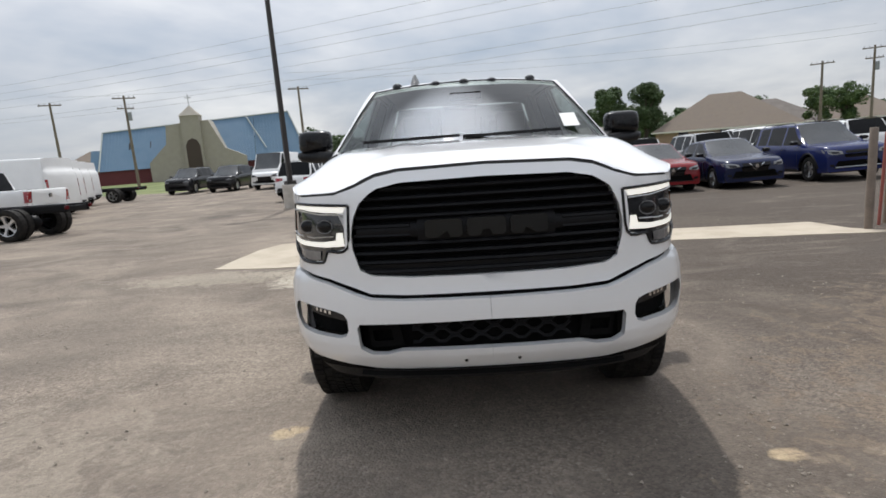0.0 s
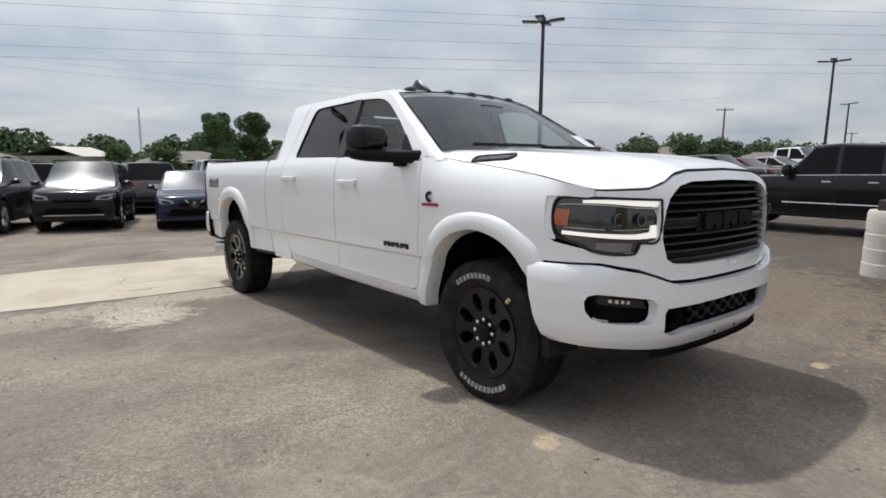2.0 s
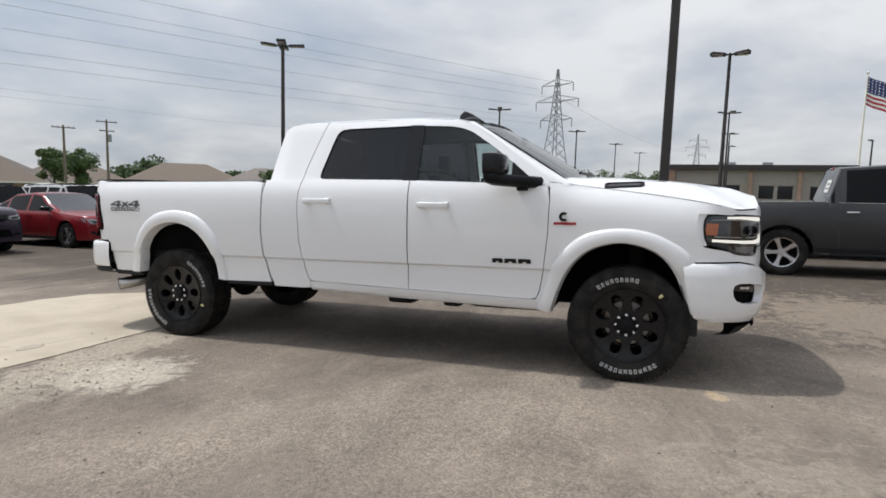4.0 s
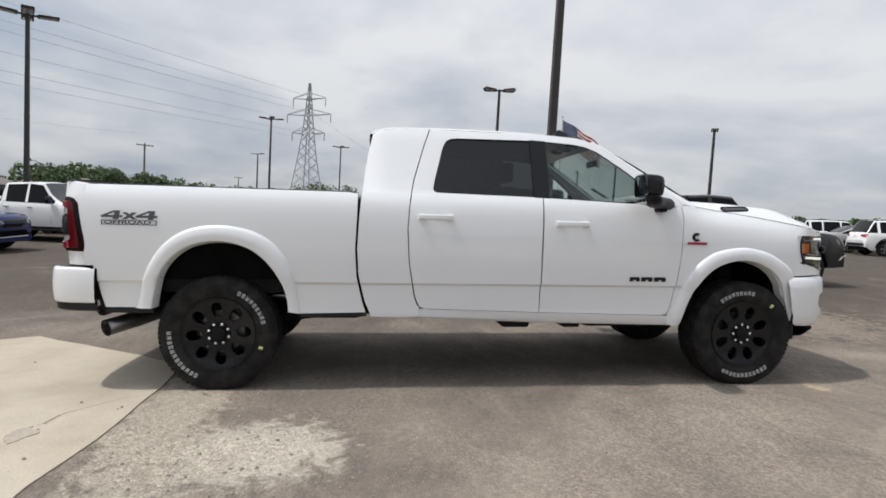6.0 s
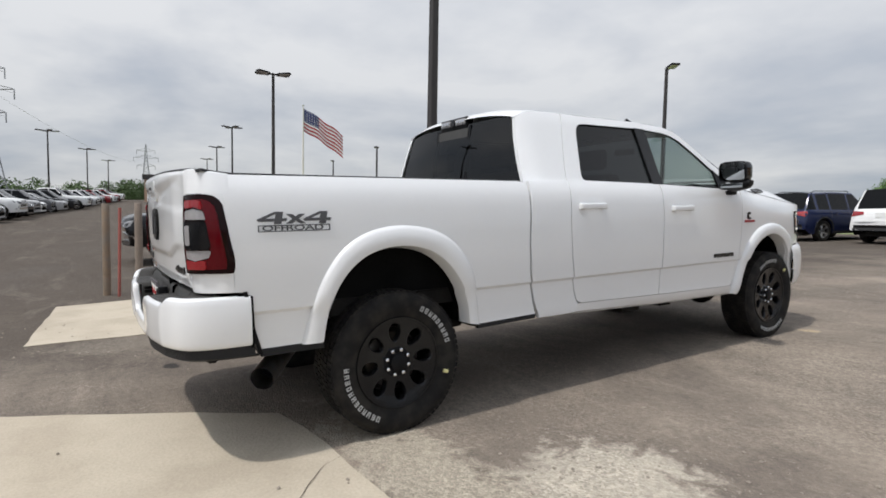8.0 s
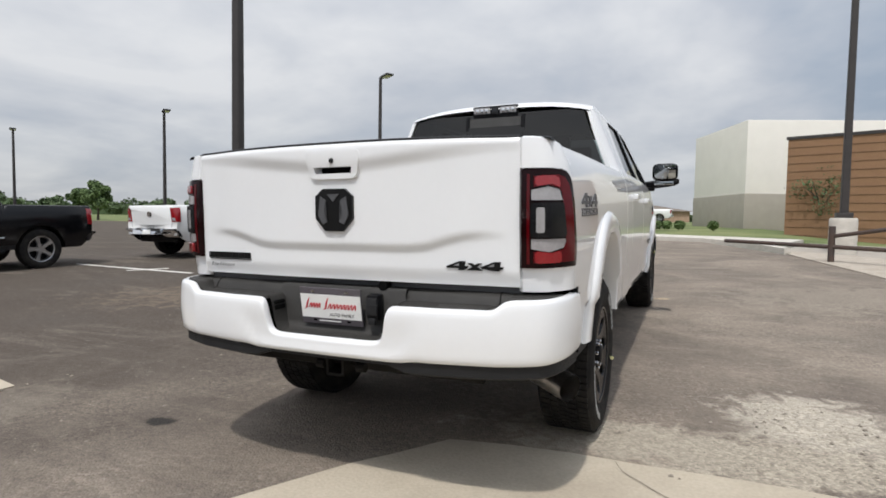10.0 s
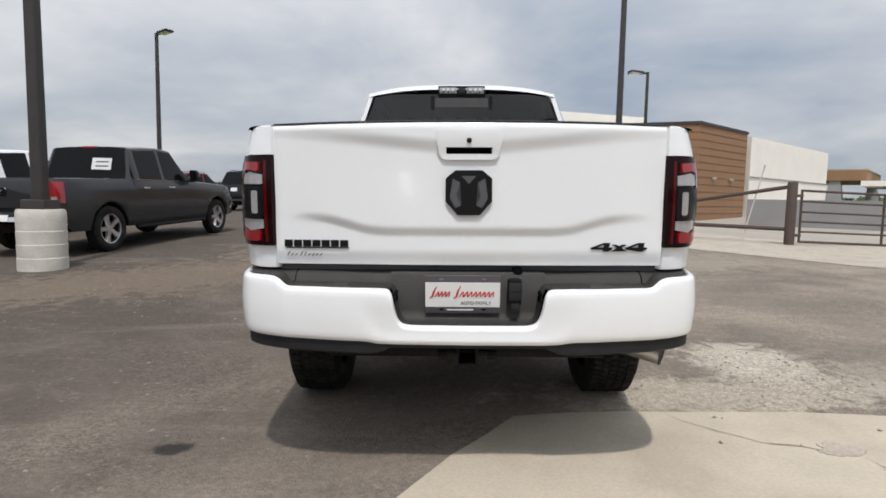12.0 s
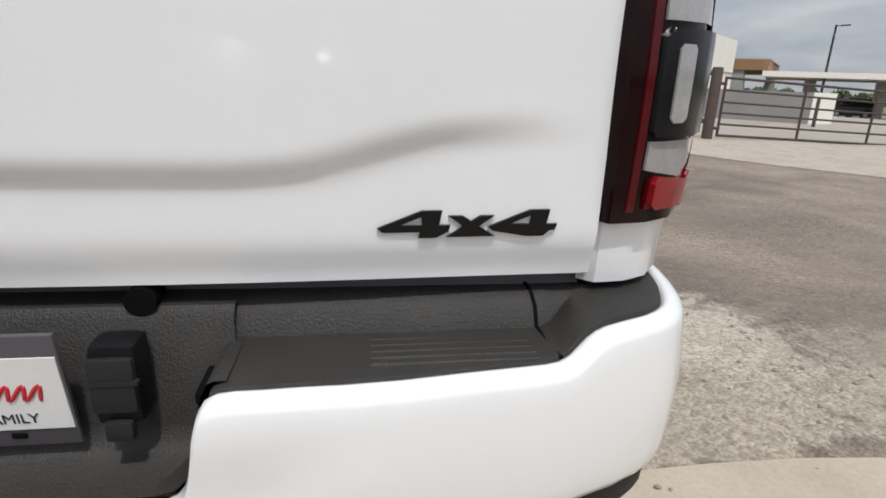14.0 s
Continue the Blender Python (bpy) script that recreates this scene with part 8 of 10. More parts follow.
PICKUP = dict(kind="pickup", L=5.85, W=2.02, H=1.92, r=0.41, front=1.0, rear=1.18, hood=1.16, belt=1.24, deck=1.30, cowl=-1.10, back=1.10, roof=(-0.45, 0.92), sill=0.42, pillars=((0.10, 0, 0.05), (0.92, 0, 0.10)), bright=True, chrome_bumper=True, bars=2, grille=(0.72, 1.06, 0.50), lamp=(0.86, 1.03), tail=(0.90, 1.24), tumble=0.78)
VAN = dict(kind="van", L=5.4, W=2.02, H=2.45, r=0.36, front=0.95, rear=1.0, hood=1.18, belt=1.36, deck=2.0, cowl=-2.12, back=2.5, roof=(-1.35, 2.50), sill=0.34, pillars=((-0.95, 0, 0.07), (0.4, 0, 0.02)), glass_end=-0.98, bars=1, grille=(0.62, 0.90, 0.50), lamp=(0.86, 1.06), tail=(0.9, 1.6), tumble=0.90, alloy=False, blind=True)
MINIVAN = dict(SUV, L=5.10, W=1.98, H=1.74, hood=1.0, belt=1.08, cowl=-1.55, roof=(-0.75, 2.1), pillars=((-0.15, 0, 0.02), (0.95, 0, 0.02), (1.95, 0, 0.03)), dark_mirror=False, cladding=False, rails=False)

WHITE, SILVER, GREY, CHARCOAL, BLACK_C = (0.80, 0.80, 0.79, 1), (0.40, 0.40, 0.40, 1), (0.09, 0.09, 0.095, 1), (0.022, 0.022, 0.024, 1), (0.005, 0.005, 0.006, 1)
NAVY, BLUE, RED_C, WINE, BRONZE = (0.012, 0.018, 0.055, 1), (0.014, 0.022, 0.095, 1), (0.20, 0.014, 0.018, 1), (0.085, 0.010, 0.018, 1), (0.09, 0.075, 0.06, 1)
KINDS = {"suv": (SUV, "suv", "sport utility vehicle"), "boxy": (BOXY, "suv", "sport utility vehicle"), "sedan": (SEDAN, "sedan", "car"), "pickup": (PICKUP, "parked_pickup", "pickup truck"), "van": (VAN, "cargo_van", "van"), "minivan": (MINIVAN, "minivan", "minivan")}
FIRST = {}


def park(kind, colour, words, x, y, turn=0):
    """Parks a vehicle: x, y is the ground under its middle; turn 0 points its nose to -y."""
    m = lie(x, y, turn)
    if kind not in FIRST:
        spec, name, cat = KINDS[kind]
        ob = vehicle(name, words, cat, spec)
        ob.matrix_basis = m
        FIRST[kind] = ob
    else:
        ob = copy_thing(FIRST[kind], m)
        ob["label"] = words
    for o in ob.children_recursive:
        o.color = colour
    return ob


# row beyond the posts, noses towards the white truck
park("boxy", CHARCOAL, "dark grey sport utility vehicle parked nose out on the asphalt", -3.25, 15.7, -17)
park("suv", BLACK_C, "black compact sport utility vehicle with dusty, glaring windscreen, parked", -0.90, 15.6, -16)
park("sedan", NAVY, "dark blue sedan with chrome badge parked nose out", 1.40, 14.4, -14)
park("boxy", (0.030, 0.020, 0.035, 1), "dark plum sport utility vehicle parked behind a sedan", 3.55, 16.3, -4)
park("sedan", RED_C, "red sedan with chrome grille parked nose out", 6.35, 15.4, -3)
park("sedan", NAVY, "navy blue sedan with chrome grille parked nose out", 8.55, 15.0, -3)
park("suv", BLUE, "bright blue crossover with chrome grille parked nose out", 11.3, 14.9, -2)
park("pickup", WHITE, "white pickup truck with chrome bumper and black grille, parked", 15.4, 13.9, -13)
park("pickup", WHITE, "white pickup truck with chrome wheels and bumper, parked", 18.3, 13.4, -12)
row_x = [21.2 + 2.75 * k for k in range(14)] + [59.8 + 3.0 * k for k in range(13)]
row_c = [("boxy", BLACK_C, "black"), ("suv", SILVER, "silver"), ("suv", CHARCOAL, "dark grey"), ("sedan", WINE, "dark red"), ("sedan", SILVER, "silver"), ("pickup", WHITE, "white"), ("sedan", CHARCOAL, "dark grey"), ("suv", SILVER, "silver"), ("sedan", WHITE, "white"), ("suv", GREY, "grey"), ("sedan", SILVER, "silver"), ("suv", BLACK_C, "black"), ("suv", CHARCOAL, "dark grey"), ("pickup", WHITE, "white"),
         ("suv", BLACK_C, "black"), ("suv", GREY, "grey"), ("sedan", SILVER, "silver"), ("suv", WHITE, "white"), ("sedan", GREY, "grey"), ("suv", SILVER, "silver"), ("sedan", RED_C, "red"), ("suv", RED_C, "red"), ("suv", WHITE, "white"), ("sedan", SILVER, "silver"), ("suv", RED_C, "red"), ("pickup", WHITE, "white"), ("suv", WINE, "dark red")]
for x, (kind, colour, word) in zip(row_x, row_c):
    park(kind, colour, f"{word} {KINDS[kind][2]} in the long parked row", x, 13.0 + random.uniform(-0.3, 0.3) - 0.145 * (x - 17.7), -9 + random.uniform(-2, 2))
# further rows behind
back_rows = [
    (-6.6, 23.0, "suv", WHITE, "white compact sport utility vehicle seen from behind, parked", 172),
    (-4.6, 21.8, "suv", WHITE, "white sport utility vehicle in the second row", 176), (-1.6, 22.0, "suv", BLACK_C, "black sport utility vehicle in the second row", 176),
    (1.5, 21.2, "boxy", GREY, "grey sport utility vehicle seen from behind in the second row", 178), (4.4, 21.6, "pickup", SILVER, "silver pickup truck in the second row", 178),
    (7.4, 21.4, "suv", WHITE, "white sport utility vehicle in the second row", 182), (10.3, 21.4, "suv", SILVER, "silver crossover in the second row", 180),
    (13.2, 21.5, "minivan", WHITE, "white minivan in the second row", 180), (16.2, 21.2, "suv", WHITE, "white crossover in the second row", 178), (19.4, 21.4, "sedan", WHITE, "white sedan in the second row", 182),
    (-12.5, 37.0, "van", WHITE, "white high-roof cargo van with black bumper, parked", -3), (-15.9, 37.2, "boxy", BLACK_C, "black boxy sport utility vehicle, parked", 0), (-19.0, 37.6, "boxy", CHARCOAL, "dark grey sport utility vehicle, parked", 0),
    (-6.0, 30.5, "suv", SILVER, "silver sport utility vehicle in the far row", 180), (-2.6, 30.3, "sedan", WHITE, "white sedan in the far row", 180), (0.6, 30.5, "suv", WHITE, "white crossover in the far row", 180), (3.9, 30.4, "pickup", BLACK_C, "black pickup truck in the far row", 0),
    (7.1, 30.5, "suv", RED_C, "red sport utility vehicle in the far row", 180), (10.4, 30.6, "suv", WHITE, "white crossover in the far row", 180), (13.8, 30.4, "sedan", SILVER, "silver sedan in the far row", 0), (17.0, 30.5, "pickup", WHITE, "white pickup truck in the far row", 0),
    (20.3, 30.5, "suv", WHITE, "white crossover in the far row", 0), (23.5, 30.6, "suv", BLACK_C, "black crossover in the far row", 180), (27.0, 30.5, "pickup", WHITE, "white pickup truck in the far row", 0), (30.2, 30.3, "suv", WHITE, "white crossover in the far row", 180), (33.6, 30.5, "suv", SILVER, "silver crossover in the far row", 180),
    (24.6, 22.2, "pickup", WHITE, "white pickup truck in the second row", 180), (28.2, 22.2, "suv", WHITE, "white crossover in the second row", 180), (31.4, 22.2, "sedan", SILVER, "silver sedan in the second row", 180), (35.0, 22.2, "suv", WHITE, "white crossover in the second row", 180), (39.0, 22.4, "pickup", WHITE, "white pickup truck in the second row", 180)]
for x, y, kind, colour, words, turn in back_rows:
    park(kind, colour, words, x, y, turn)
# beside the near light pole
grey_truck = park("pickup", (0.034, 0.034, 0.036, 1), "dark grey pickup truck with chrome bumper and alloy wheels", 6.93, -4.25, -6)
white_truck = park("pickup", WHITE, "white pickup truck parked beside a dark grey one", 10.4, -5.3, -5)
for truck_behind in (grey_truck, white_truck):
    tree = SHELL["parked_pickup"]
    rear = lambda x, z: (tree.ray_cast(Vector((x, 6, z)), Vector((0, -1, 0)))[0] or Vector((x, 1.0, z))) + Vector((0, 0.006, 0))
    bm = bmesh.new()
    sheet(bm, [(-0.50, 1.46), (-0.50, 1.68), (-0.10, 1.69), (-0.10, 1.47)], rear, [-0.4, -0.3, -0.2], [1.55, 1.62], thick=(0, -0.002, 0))
    part("window_paper", bm, PAPER, truck_behind, "white paper sheet in the rear window")
    for z in (1.52, 1.60):
        bm = bmesh.new()
        sheet(bm, [(-0.44, z), (-0.44, z + 0.022), (-0.18, z + 0.024), (-0.18, z + 0.002)], lambda x, q: rear(x, q) + Vector((0, 0.003, 0)), [-0.3], thick=(0, -0.002, 0))
        part("print_bar", bm, INK_BLACK, truck_behind)
black_truck = park("pickup", BLACK_C, "glossy black pickup truck with chrome trim and wheels", 11.7, 1.8, 180)
for s in (-1, 1):
    flank = lambda y, z: (SHELL["parked_pickup"].ray_cast(Vector((s * 3, y, z)), Vector((-s, 0, 0)))[0] or Vector((s, y, z))) + Vector((s * 0.004, 0, 0))
    bm = bmesh.new()
    rod(bm, [flank(y, 0.66) for y in (-0.9, -0.4, 0.1, 0.6, 1.05)], 0.013, 5)
    part("side_moulding", bm, CHROME, black_truck, "bright chrome side moulding")
# row with its tails towards the white truck
tails = [(2.95, -17.5, "minivan", WHITE, "white minivan parked beside the kerb", -10), (5.9, -17.4, "suv", NAVY, "navy blue sport utility vehicle seen from behind", -12), (8.8, -18.6, "suv", BLACK_C, "black sport utility vehicle seen from behind", -14), (13.3, -21.0, "suv", RED_C, "red sport utility vehicle seen from behind", -14), (16.3, -21.7, "suv", WHITE, "white crossover seen from behind", -16),
         (19.2, -22.3, "suv", WHITE, "white sport utility vehicle seen from behind", -16), (22.0, -22.9, "sedan", SILVER, "silver sedan seen from behind", -16), (24.9, -23.5, "suv", WHITE, "white crossover seen from behind", -16), (27.6, -24.0, "suv", GREY, "grey sport utility vehicle seen from behind", -16), (30.4, -24.4, "sedan", RED_C, "red sedan seen from behind", -16)]
for x, y, kind, colour, words, turn in tails:
    park(kind, colour, words, x, y, turn)
for x, y, kind, colour, word in ((3.3, -53.0, "pickup", WHITE, "white"), (6.3, -52.7, "sedan", WHITE, "white"), (-40.8, -38.6, "suv", BLACK_C, "black")):
    park(kind, colour, f"{word} {KINDS[kind][2]} far off in the car park", x, y, 90 if y < -30 else 60)
# white vans and a bare chassis at the left edge of the lot
for x, y, turn in ((-18.1, 18.9, -90), (-19.8, 21.9, -90), (-21.4, 25.0, -90), (-23.0, 28.2, -90)):
    park("van", WHITE, "white cargo van in a row of vans, seen from behind", x, y, turn)


def bare_chassis(x, y, turn):
    ch = thing("chassis_cab", "white cab truck with a bare black chassis behind", "truck", lie(x, y, turn), group="parked vehicles")
    for s in (-1, 1):
        bm = bmesh.new()
        box(bm, s * 0.38, s * 0.46, -1.0, 3.6, 0.66, 0.86, 0.01)
        part("frame_rail", bm, BLACK_SATIN, ch)
    for y0 in (-0.6, 0.4, 1.4, 2.9, 3.5):
        bm = bmesh.new()
        box(bm, -0.38, 0.38, y0, y0 + 0.08, 0.68, 0.82, 0.01)
        part("cross_member", bm, BLACK_SATIN, ch)
    bm = bmesh.new()
    rod(bm, [(-0.85, 2.3, 0.42), (0.85, 2.3, 0.42)], 0.07, 10)
    bmesh.ops.create_uvsphere(bm, u_segments=14, v_segments=8, radius=0.2, matrix=Matrix.Translation((0, 2.3, 0.42)))
    part("axle", bm, BLACK_SATIN, ch)
    bm = bmesh.new()
    box(bm, 0.5, 0.9, -0.6, 1.0, 0.45, 0.8, 0.05)
    part("fuel_tank", bm, BLACK_SATIN, ch)
    outline = [(-3.3, 0.5), (-3.32, 1.05), (-3.0, 1.2), (-2.1, 1.28), (-1.55, 1.95), (-0.75, 1.97), (-0.62, 1.3), (-0.62, 0.55)]
    bm = bmesh.new()
    slices(bm, outline, lambda yy, z: 0.99 * curve_at([0.5, 1.25, 1.97], [0.97, 1.0, 0.78], z), (-1, -0.95, 0, 0.95, 1))
    part("cab", bm, PAINT, ch)
    bm = bmesh.new()
    box(bm, -0.62, 0.62, -0.70, -0.60, 1.40, 1.82, 0.02)
    part("cab_rear_window", bm, SMOKE_LENS, ch)
    for s in (-1, 1):
        car_wheel(0.42, ch, s * 0.88, 2.3)
        car_wheel(0.42, ch, s * 0.62, 2.3)
        car_wheel(0.42, ch, s * 0.88, -2.3)
        bm = bmesh.new()
        box(bm, s * 0.42, s * 0.54, 3.58, 3.64, 0.74, 0.84, 0.01)
        part("tail_light", bm, RED_LENS, ch)
    return ch


bare_chassis(-13.9, 11.8, -90)
bare_chassis(-22.5, 30.6, -88)
park("pickup", WHITE, "white service pickup truck behind a bare chassis", -15.9, 14.6, -90)

# ---------------------------------------------------------------- poles, fence, buildings, trees
def light_pole(x, y, h, heads, turn=0, base=True, group="car park lamps"):
    """heads: angles of the flat lamp heads round the top."""
    lp = thing("street_lamp", "tall dark car park lamp " + ("on a ribbed concrete base" if base else "with flat lamp heads"), "street lamp", stand(x, y, turn), group=group)
    b = 0.86 if base else 0.0
    if base:
        bm = bmesh.new()
        prof = [(0.0, 0.31), (0.17, 0.31), (0.176, 0.302), (0.36, 0.31), (0.366, 0.302), (0.55, 0.308), (0.556, 0.300), (0.72, 0.308), (0.82, 0.303), (0.855, 0.285), (0.86, 0.0)]
        rows = [[(r * math.cos(t), r * math.sin(t), z - 0.15 if z == 0 else z) for t in (2 * math.pi * k / 40 for k in range(40))] for z, r in prof]
        loft(bm, rows, closed=True)
        part("concrete_base", bm, CONCRETE_PALE, lp, "ribbed pale concrete base")
        bm = bmesh.new()
        box(bm, -0.17, 0.17, -0.17, 0.17, 0.855, 0.99, 0.015)
        part("base_cover", bm, POLE, lp)
    bm = bmesh.new()
    rows = []
    for z, w in ((b, 0.085), (h * 0.5, 0.075), (h, 0.06)):
        rows.append([(w * c, w * s, z) for c, s in ((-1, -0.8), (-0.8, -1), (0.8, -1), (1, -0.8), (1, 0.8), (0.8, 1), (-0.8, 1), (-1, 0.8))])
    loft(bm, rows, closed=True, caps=True)
    part("pole", bm, POLE, lp)
    for a in heads:
        m = pose(0, 0, h - 0.08, 0, 0, a)
        bm = bmesh.new()
        box(bm, 0.30, 0.98, -0.20, 0.20, -0.035, 0.05, 0.02)
        box(bm, 0.05, 0.34, -0.05, 0.05, -0.02, 0.04, 0.01)
        bm.transform(m @ pose(0, 0, 0, 0, -4, 0))
        part("lamp_head", bm, LAMP_HEAD, lp)
        bm = bmesh.new()
        box(bm, 0.36, 0.92, -0.15, 0.15, -0.042, -0.034)
        bm.transform(m @ pose(0, 0, 0, 0, -4, 0))
        part("lamp_lens", bm, CLEAR_LENS, lp)
    return lp


near = light_pole(5.92, -0.38, 9.0, (45, 225), 0)
bm = bmesh.new()
box(bm, -0.05, 0.05, -0.30, -0.08, 6.3, 6.42, 0.02)
box(bm, -0.07, 0.07, -0.42, -0.28, 6.22, 6.36, 0.03)
part("camera_box", bm, CHROME, near, "small grey camera box on the pole")
light_pole(17.9, 16.2, 8.45 - lot_rise(17.9, 16.2), (20, 110, 200, 290), 10)
light_pole(-6.0, 17.2, 9.0, (0, 180), 40)
light_pole(43.4, 12.1, 9.0 - lot_rise(43.4, 12.1), (15, 105, 195, 285), 0)
light_pole(63.0, 7.7, 9.0 - lot_rise(63.0, 7.7), (15, 105, 195, 285), 0)
light_pole(82.4, 4.2, 9.0 - lot_rise(82.4, 4.2), (15, 105, 195, 285), 0, False)
light_pole(102.7, 1.0, 9.0 - lot_rise(102.7, 1.0), (15, 105, 195, 285), 0, False)
light_pole(28.7, -3.9, 9.0 - lot_rise(28.7, -3.9), (30, 75, 210, 255), 30)
light_pole(52.1, -6.9, 9.0 - lot_rise(52.1, -6.9), (15, 105, 195, 285), 0)
light_pole(72.0, -9.5, 9.0 - lot_rise(72.0, -9.5), (15, 105, 195, 285), 0)
light_pole(92.4, -12.1, 9.0 - lot_rise(92.4, -12.1), (15, 105, 195, 285), 0, False)
light_pole(13.4, -18.1, 7.8, (150,), 0, False)
light_pole(28.0, -17.4, 7.0, (150,), 0, False)
light_pole(45.0, -18.5, 7.0, (150,), 0, False)
light_pole(62.0, -21.0, 7.0, (150,), 0, False)
light_pole(-4.89, -9.81, 9.0, (15, 105, 195, 285), 0)
light_pole(-9.75, -22.05, 7.35, (10, -20), 0, False)
light_pole(10.4, -52.3, 7.0, (180,), 0, False)
light_pole(16.0, -81.4, 7.0, (0, 180), 0, False)
light_pole(-38.2, -38.4, 7.3, (143,), 0, False)
light_pole(71.8, 19.0, 8.0, (0, 180), 60, False)


def utility_pole(x, y, h, turn, arms=1, lamp=False):
    up = thing("utility_pole", "weathered wooden utility pole with crossarm and insulators", "utility pole", stand(x, y, turn), group="utility poles")
    bm = bmesh.new()
    rod(bm, [(0, 0, -0.2), (0, 0, h * 0.5), (0, 0, h)], [0.17, 0.15, 0.11], 10)
    part("pole", bm, WOOD_POLE, up)
    for k in range(arms):
        z = h - 0.35 - 1.1 * k
        bm = bmesh.new()
        box(bm, -1.15 + 0.3 * k, 1.15 - 0.3 * k, -0.16, -0.04, z, z + 0.12, 0.01)
        part("crossarm", bm, WOOD_POLE, up)
        for x0 in (-1.0, -0.5, 0.5, 1.0):
            bm = bmesh.new()
            rod(bm, [(x0 * (1 - 0.25 * k), -0.1, z + 0.12), (x0 * (1 - 0.25 * k), -0.1, z + 0.30)], [0.05, 0.03], 6)
            part("insulator", bm, GALV, up)
    if arms > 1:
        bm = bmesh.new()
        rod(bm, [(0.30, 0, h - 2.7), (0.30, 0, h - 1.8)], 0.22, 12)
        part("transformer", bm, GALV, up)
    return up


UTIL = [(-45.0, 62.0, 10, 25, 1), (-35.6, 60.5, 10, 25, 2), (-17.0, 63.5, 10, 25, 1), (48.0, 63.2, 10, -30, 2), (80.0, 36.3, 10, -50, 1), (41.5, 62.0, 8.6, -40, 1), (150, 40, 9, -60, 1)]
for row in UTIL:
    utility_pole(*row)


def pylon(x, y, h, turn):
    py = thing("power_pylon", "grey steel lattice power pylon with three pairs of arms", "power pylon", stand(x, y, turn), group="pylons")
    t = h / 28

    def wide(z):
        return curve_at([0, 13 * t, 19 * t, 28 * t], [3.0 * t, 1.3 * t, 0.75 * t, 0.12 * t], z)

    levels = [0, 3.2, 6.2, 9, 11.4, 13.5, 15.5, 17.3, 19, 20.6, 22.2, 23.8, 25.4, 28]
    legs = [(-1, -1), (1, -1), (1, 1), (-1, 1)]
    for a, b in legs:
        bm = bmesh.new()
        rod(bm, [(a * wide(z * t), b * wide(z * t), z * t) for z in levels], 0.11 * t, 4)
        part("leg", bm, GALV, py)
    bm = bmesh.new()
    for z0, z1 in zip(levels, levels[1:]):
        for (a0, b0), (a1, b1) in zip(legs, legs[1:] + legs[:1]):
            w0, w1 = wide(z0 * t), wide(z1 * t)
            rod(bm, [(a0 * w0, b0 * w0, z0 * t), (a1 * w1, b1 * w1, z1 * t)], 0.06 * t, 3, caps=False)
            rod(bm, [(a1 * w0, b1 * w0, z0 * t), (a0 * w1, b0 * w1, z1 * t)], 0.06 * t, 3, caps=False)
    tagged(part("bracing", bm, GALV, py), kind="stuff")
    for z, reach in ((17.3, 4.0), (21.2, 5.4), (24.6, 4.0)):
        for s in (-1, 1):
            bm = bmesh.new()
            w = wide(z * t)
            for dy in (-w, w):
                rod(bm, [(s * w, dy, z * t), (s * reach * t, 0, (z + 0.25) * t)], 0.07 * t, 4)
                rod(bm, [(s * w, dy, (z + 1.3) * t), (s * reach * t, 0, (z + 0.3) * t)], 0.06 * t, 4)
            rod(bm, [(s * reach * t, 0, (z + 0.25) * t), (s * reach * t, 0, (z - 1.5) * t)], 0.10 * t, 5)
            part("arm", bm, GALV, py)
    return py


pylon(119.0, 18.6, 28, 63)
pylon(330.0, -26.0, 30, 78)


def wires(name, a, b, sag, count, gap, r=0.012):
    for k in range(count):
        bm = bmesh.new()
        pts = []
        for i in range(25):
            f = i / 24
            p = Vector(a).lerp(Vector(b), f) + Vector((0, 0, gap * k)) - Vector((0, 0, sag * 4 * f * (1 - f)))
            pts.append(p)
        rod(bm, pts, r, 4, caps=False)
        solo(name, bm, WIRE, "dark overhead cable sagging between far poles", "cable", group="overhead cables")


LINE_A, LINE_B, ACROSS = Vector((119.0, 18.6, 0)), Vector((-150.0, 157.0, 0)), Vector((0.456, 0.89, 0))
for z, reach in ((15.8, 4.0), (19.7, 5.4), (23.1, 4.0)):
    for side in (-1, 1):
        wires("overhead_cable", LINE_A + ACROSS * reach * side + Vector((0, 0, z)), LINE_B + ACROSS * reach * side + Vector((0, 0, z + 1)), 3.4, 1, 0, 0.022)
wires("overhead_cable", (-45, 62, 10.1), (-18.5, 63.5, 10.1), 0.5, 1, 0.4)
wires("overhead_cable", (-18.5, 63.5, 10.0), (48.0, 63.2, 10.0), 0.9, 2, 0.8)
wires("overhead_cable", (48.0, 63.2, 10.0), (80.0, 36.3, 10.0), 0.7, 1, 0.4)
wires("overhead_cable", (124, 20.0, 22.5), (330, -22, 24), 3.0, 1, 2.4, 0.03)

# flag
flag = thing("flagpole", "tall white flagpole with a waving striped flag", "flagpole", stand(119.0, -37.0, 0) @ Matrix.Scale(1.55, 4))
bm = bmesh.new()
rod(bm, [(0, 0, 0), (0, 0, 8), (0, 0, 15.2)], [0.16, 0.13, 0.07], 12)
part("pole", bm, WHITE_WALL, flag)
bm = bmesh.new()
bmesh.ops.create_uvsphere(bm, u_segments=12, v_segments=8, radius=0.16, matrix=Matrix.Translation((0, 0, 15.3)))
part("ball", bm, CHROME, flag)
FD = Vector((-0.33, -0.94, 0))


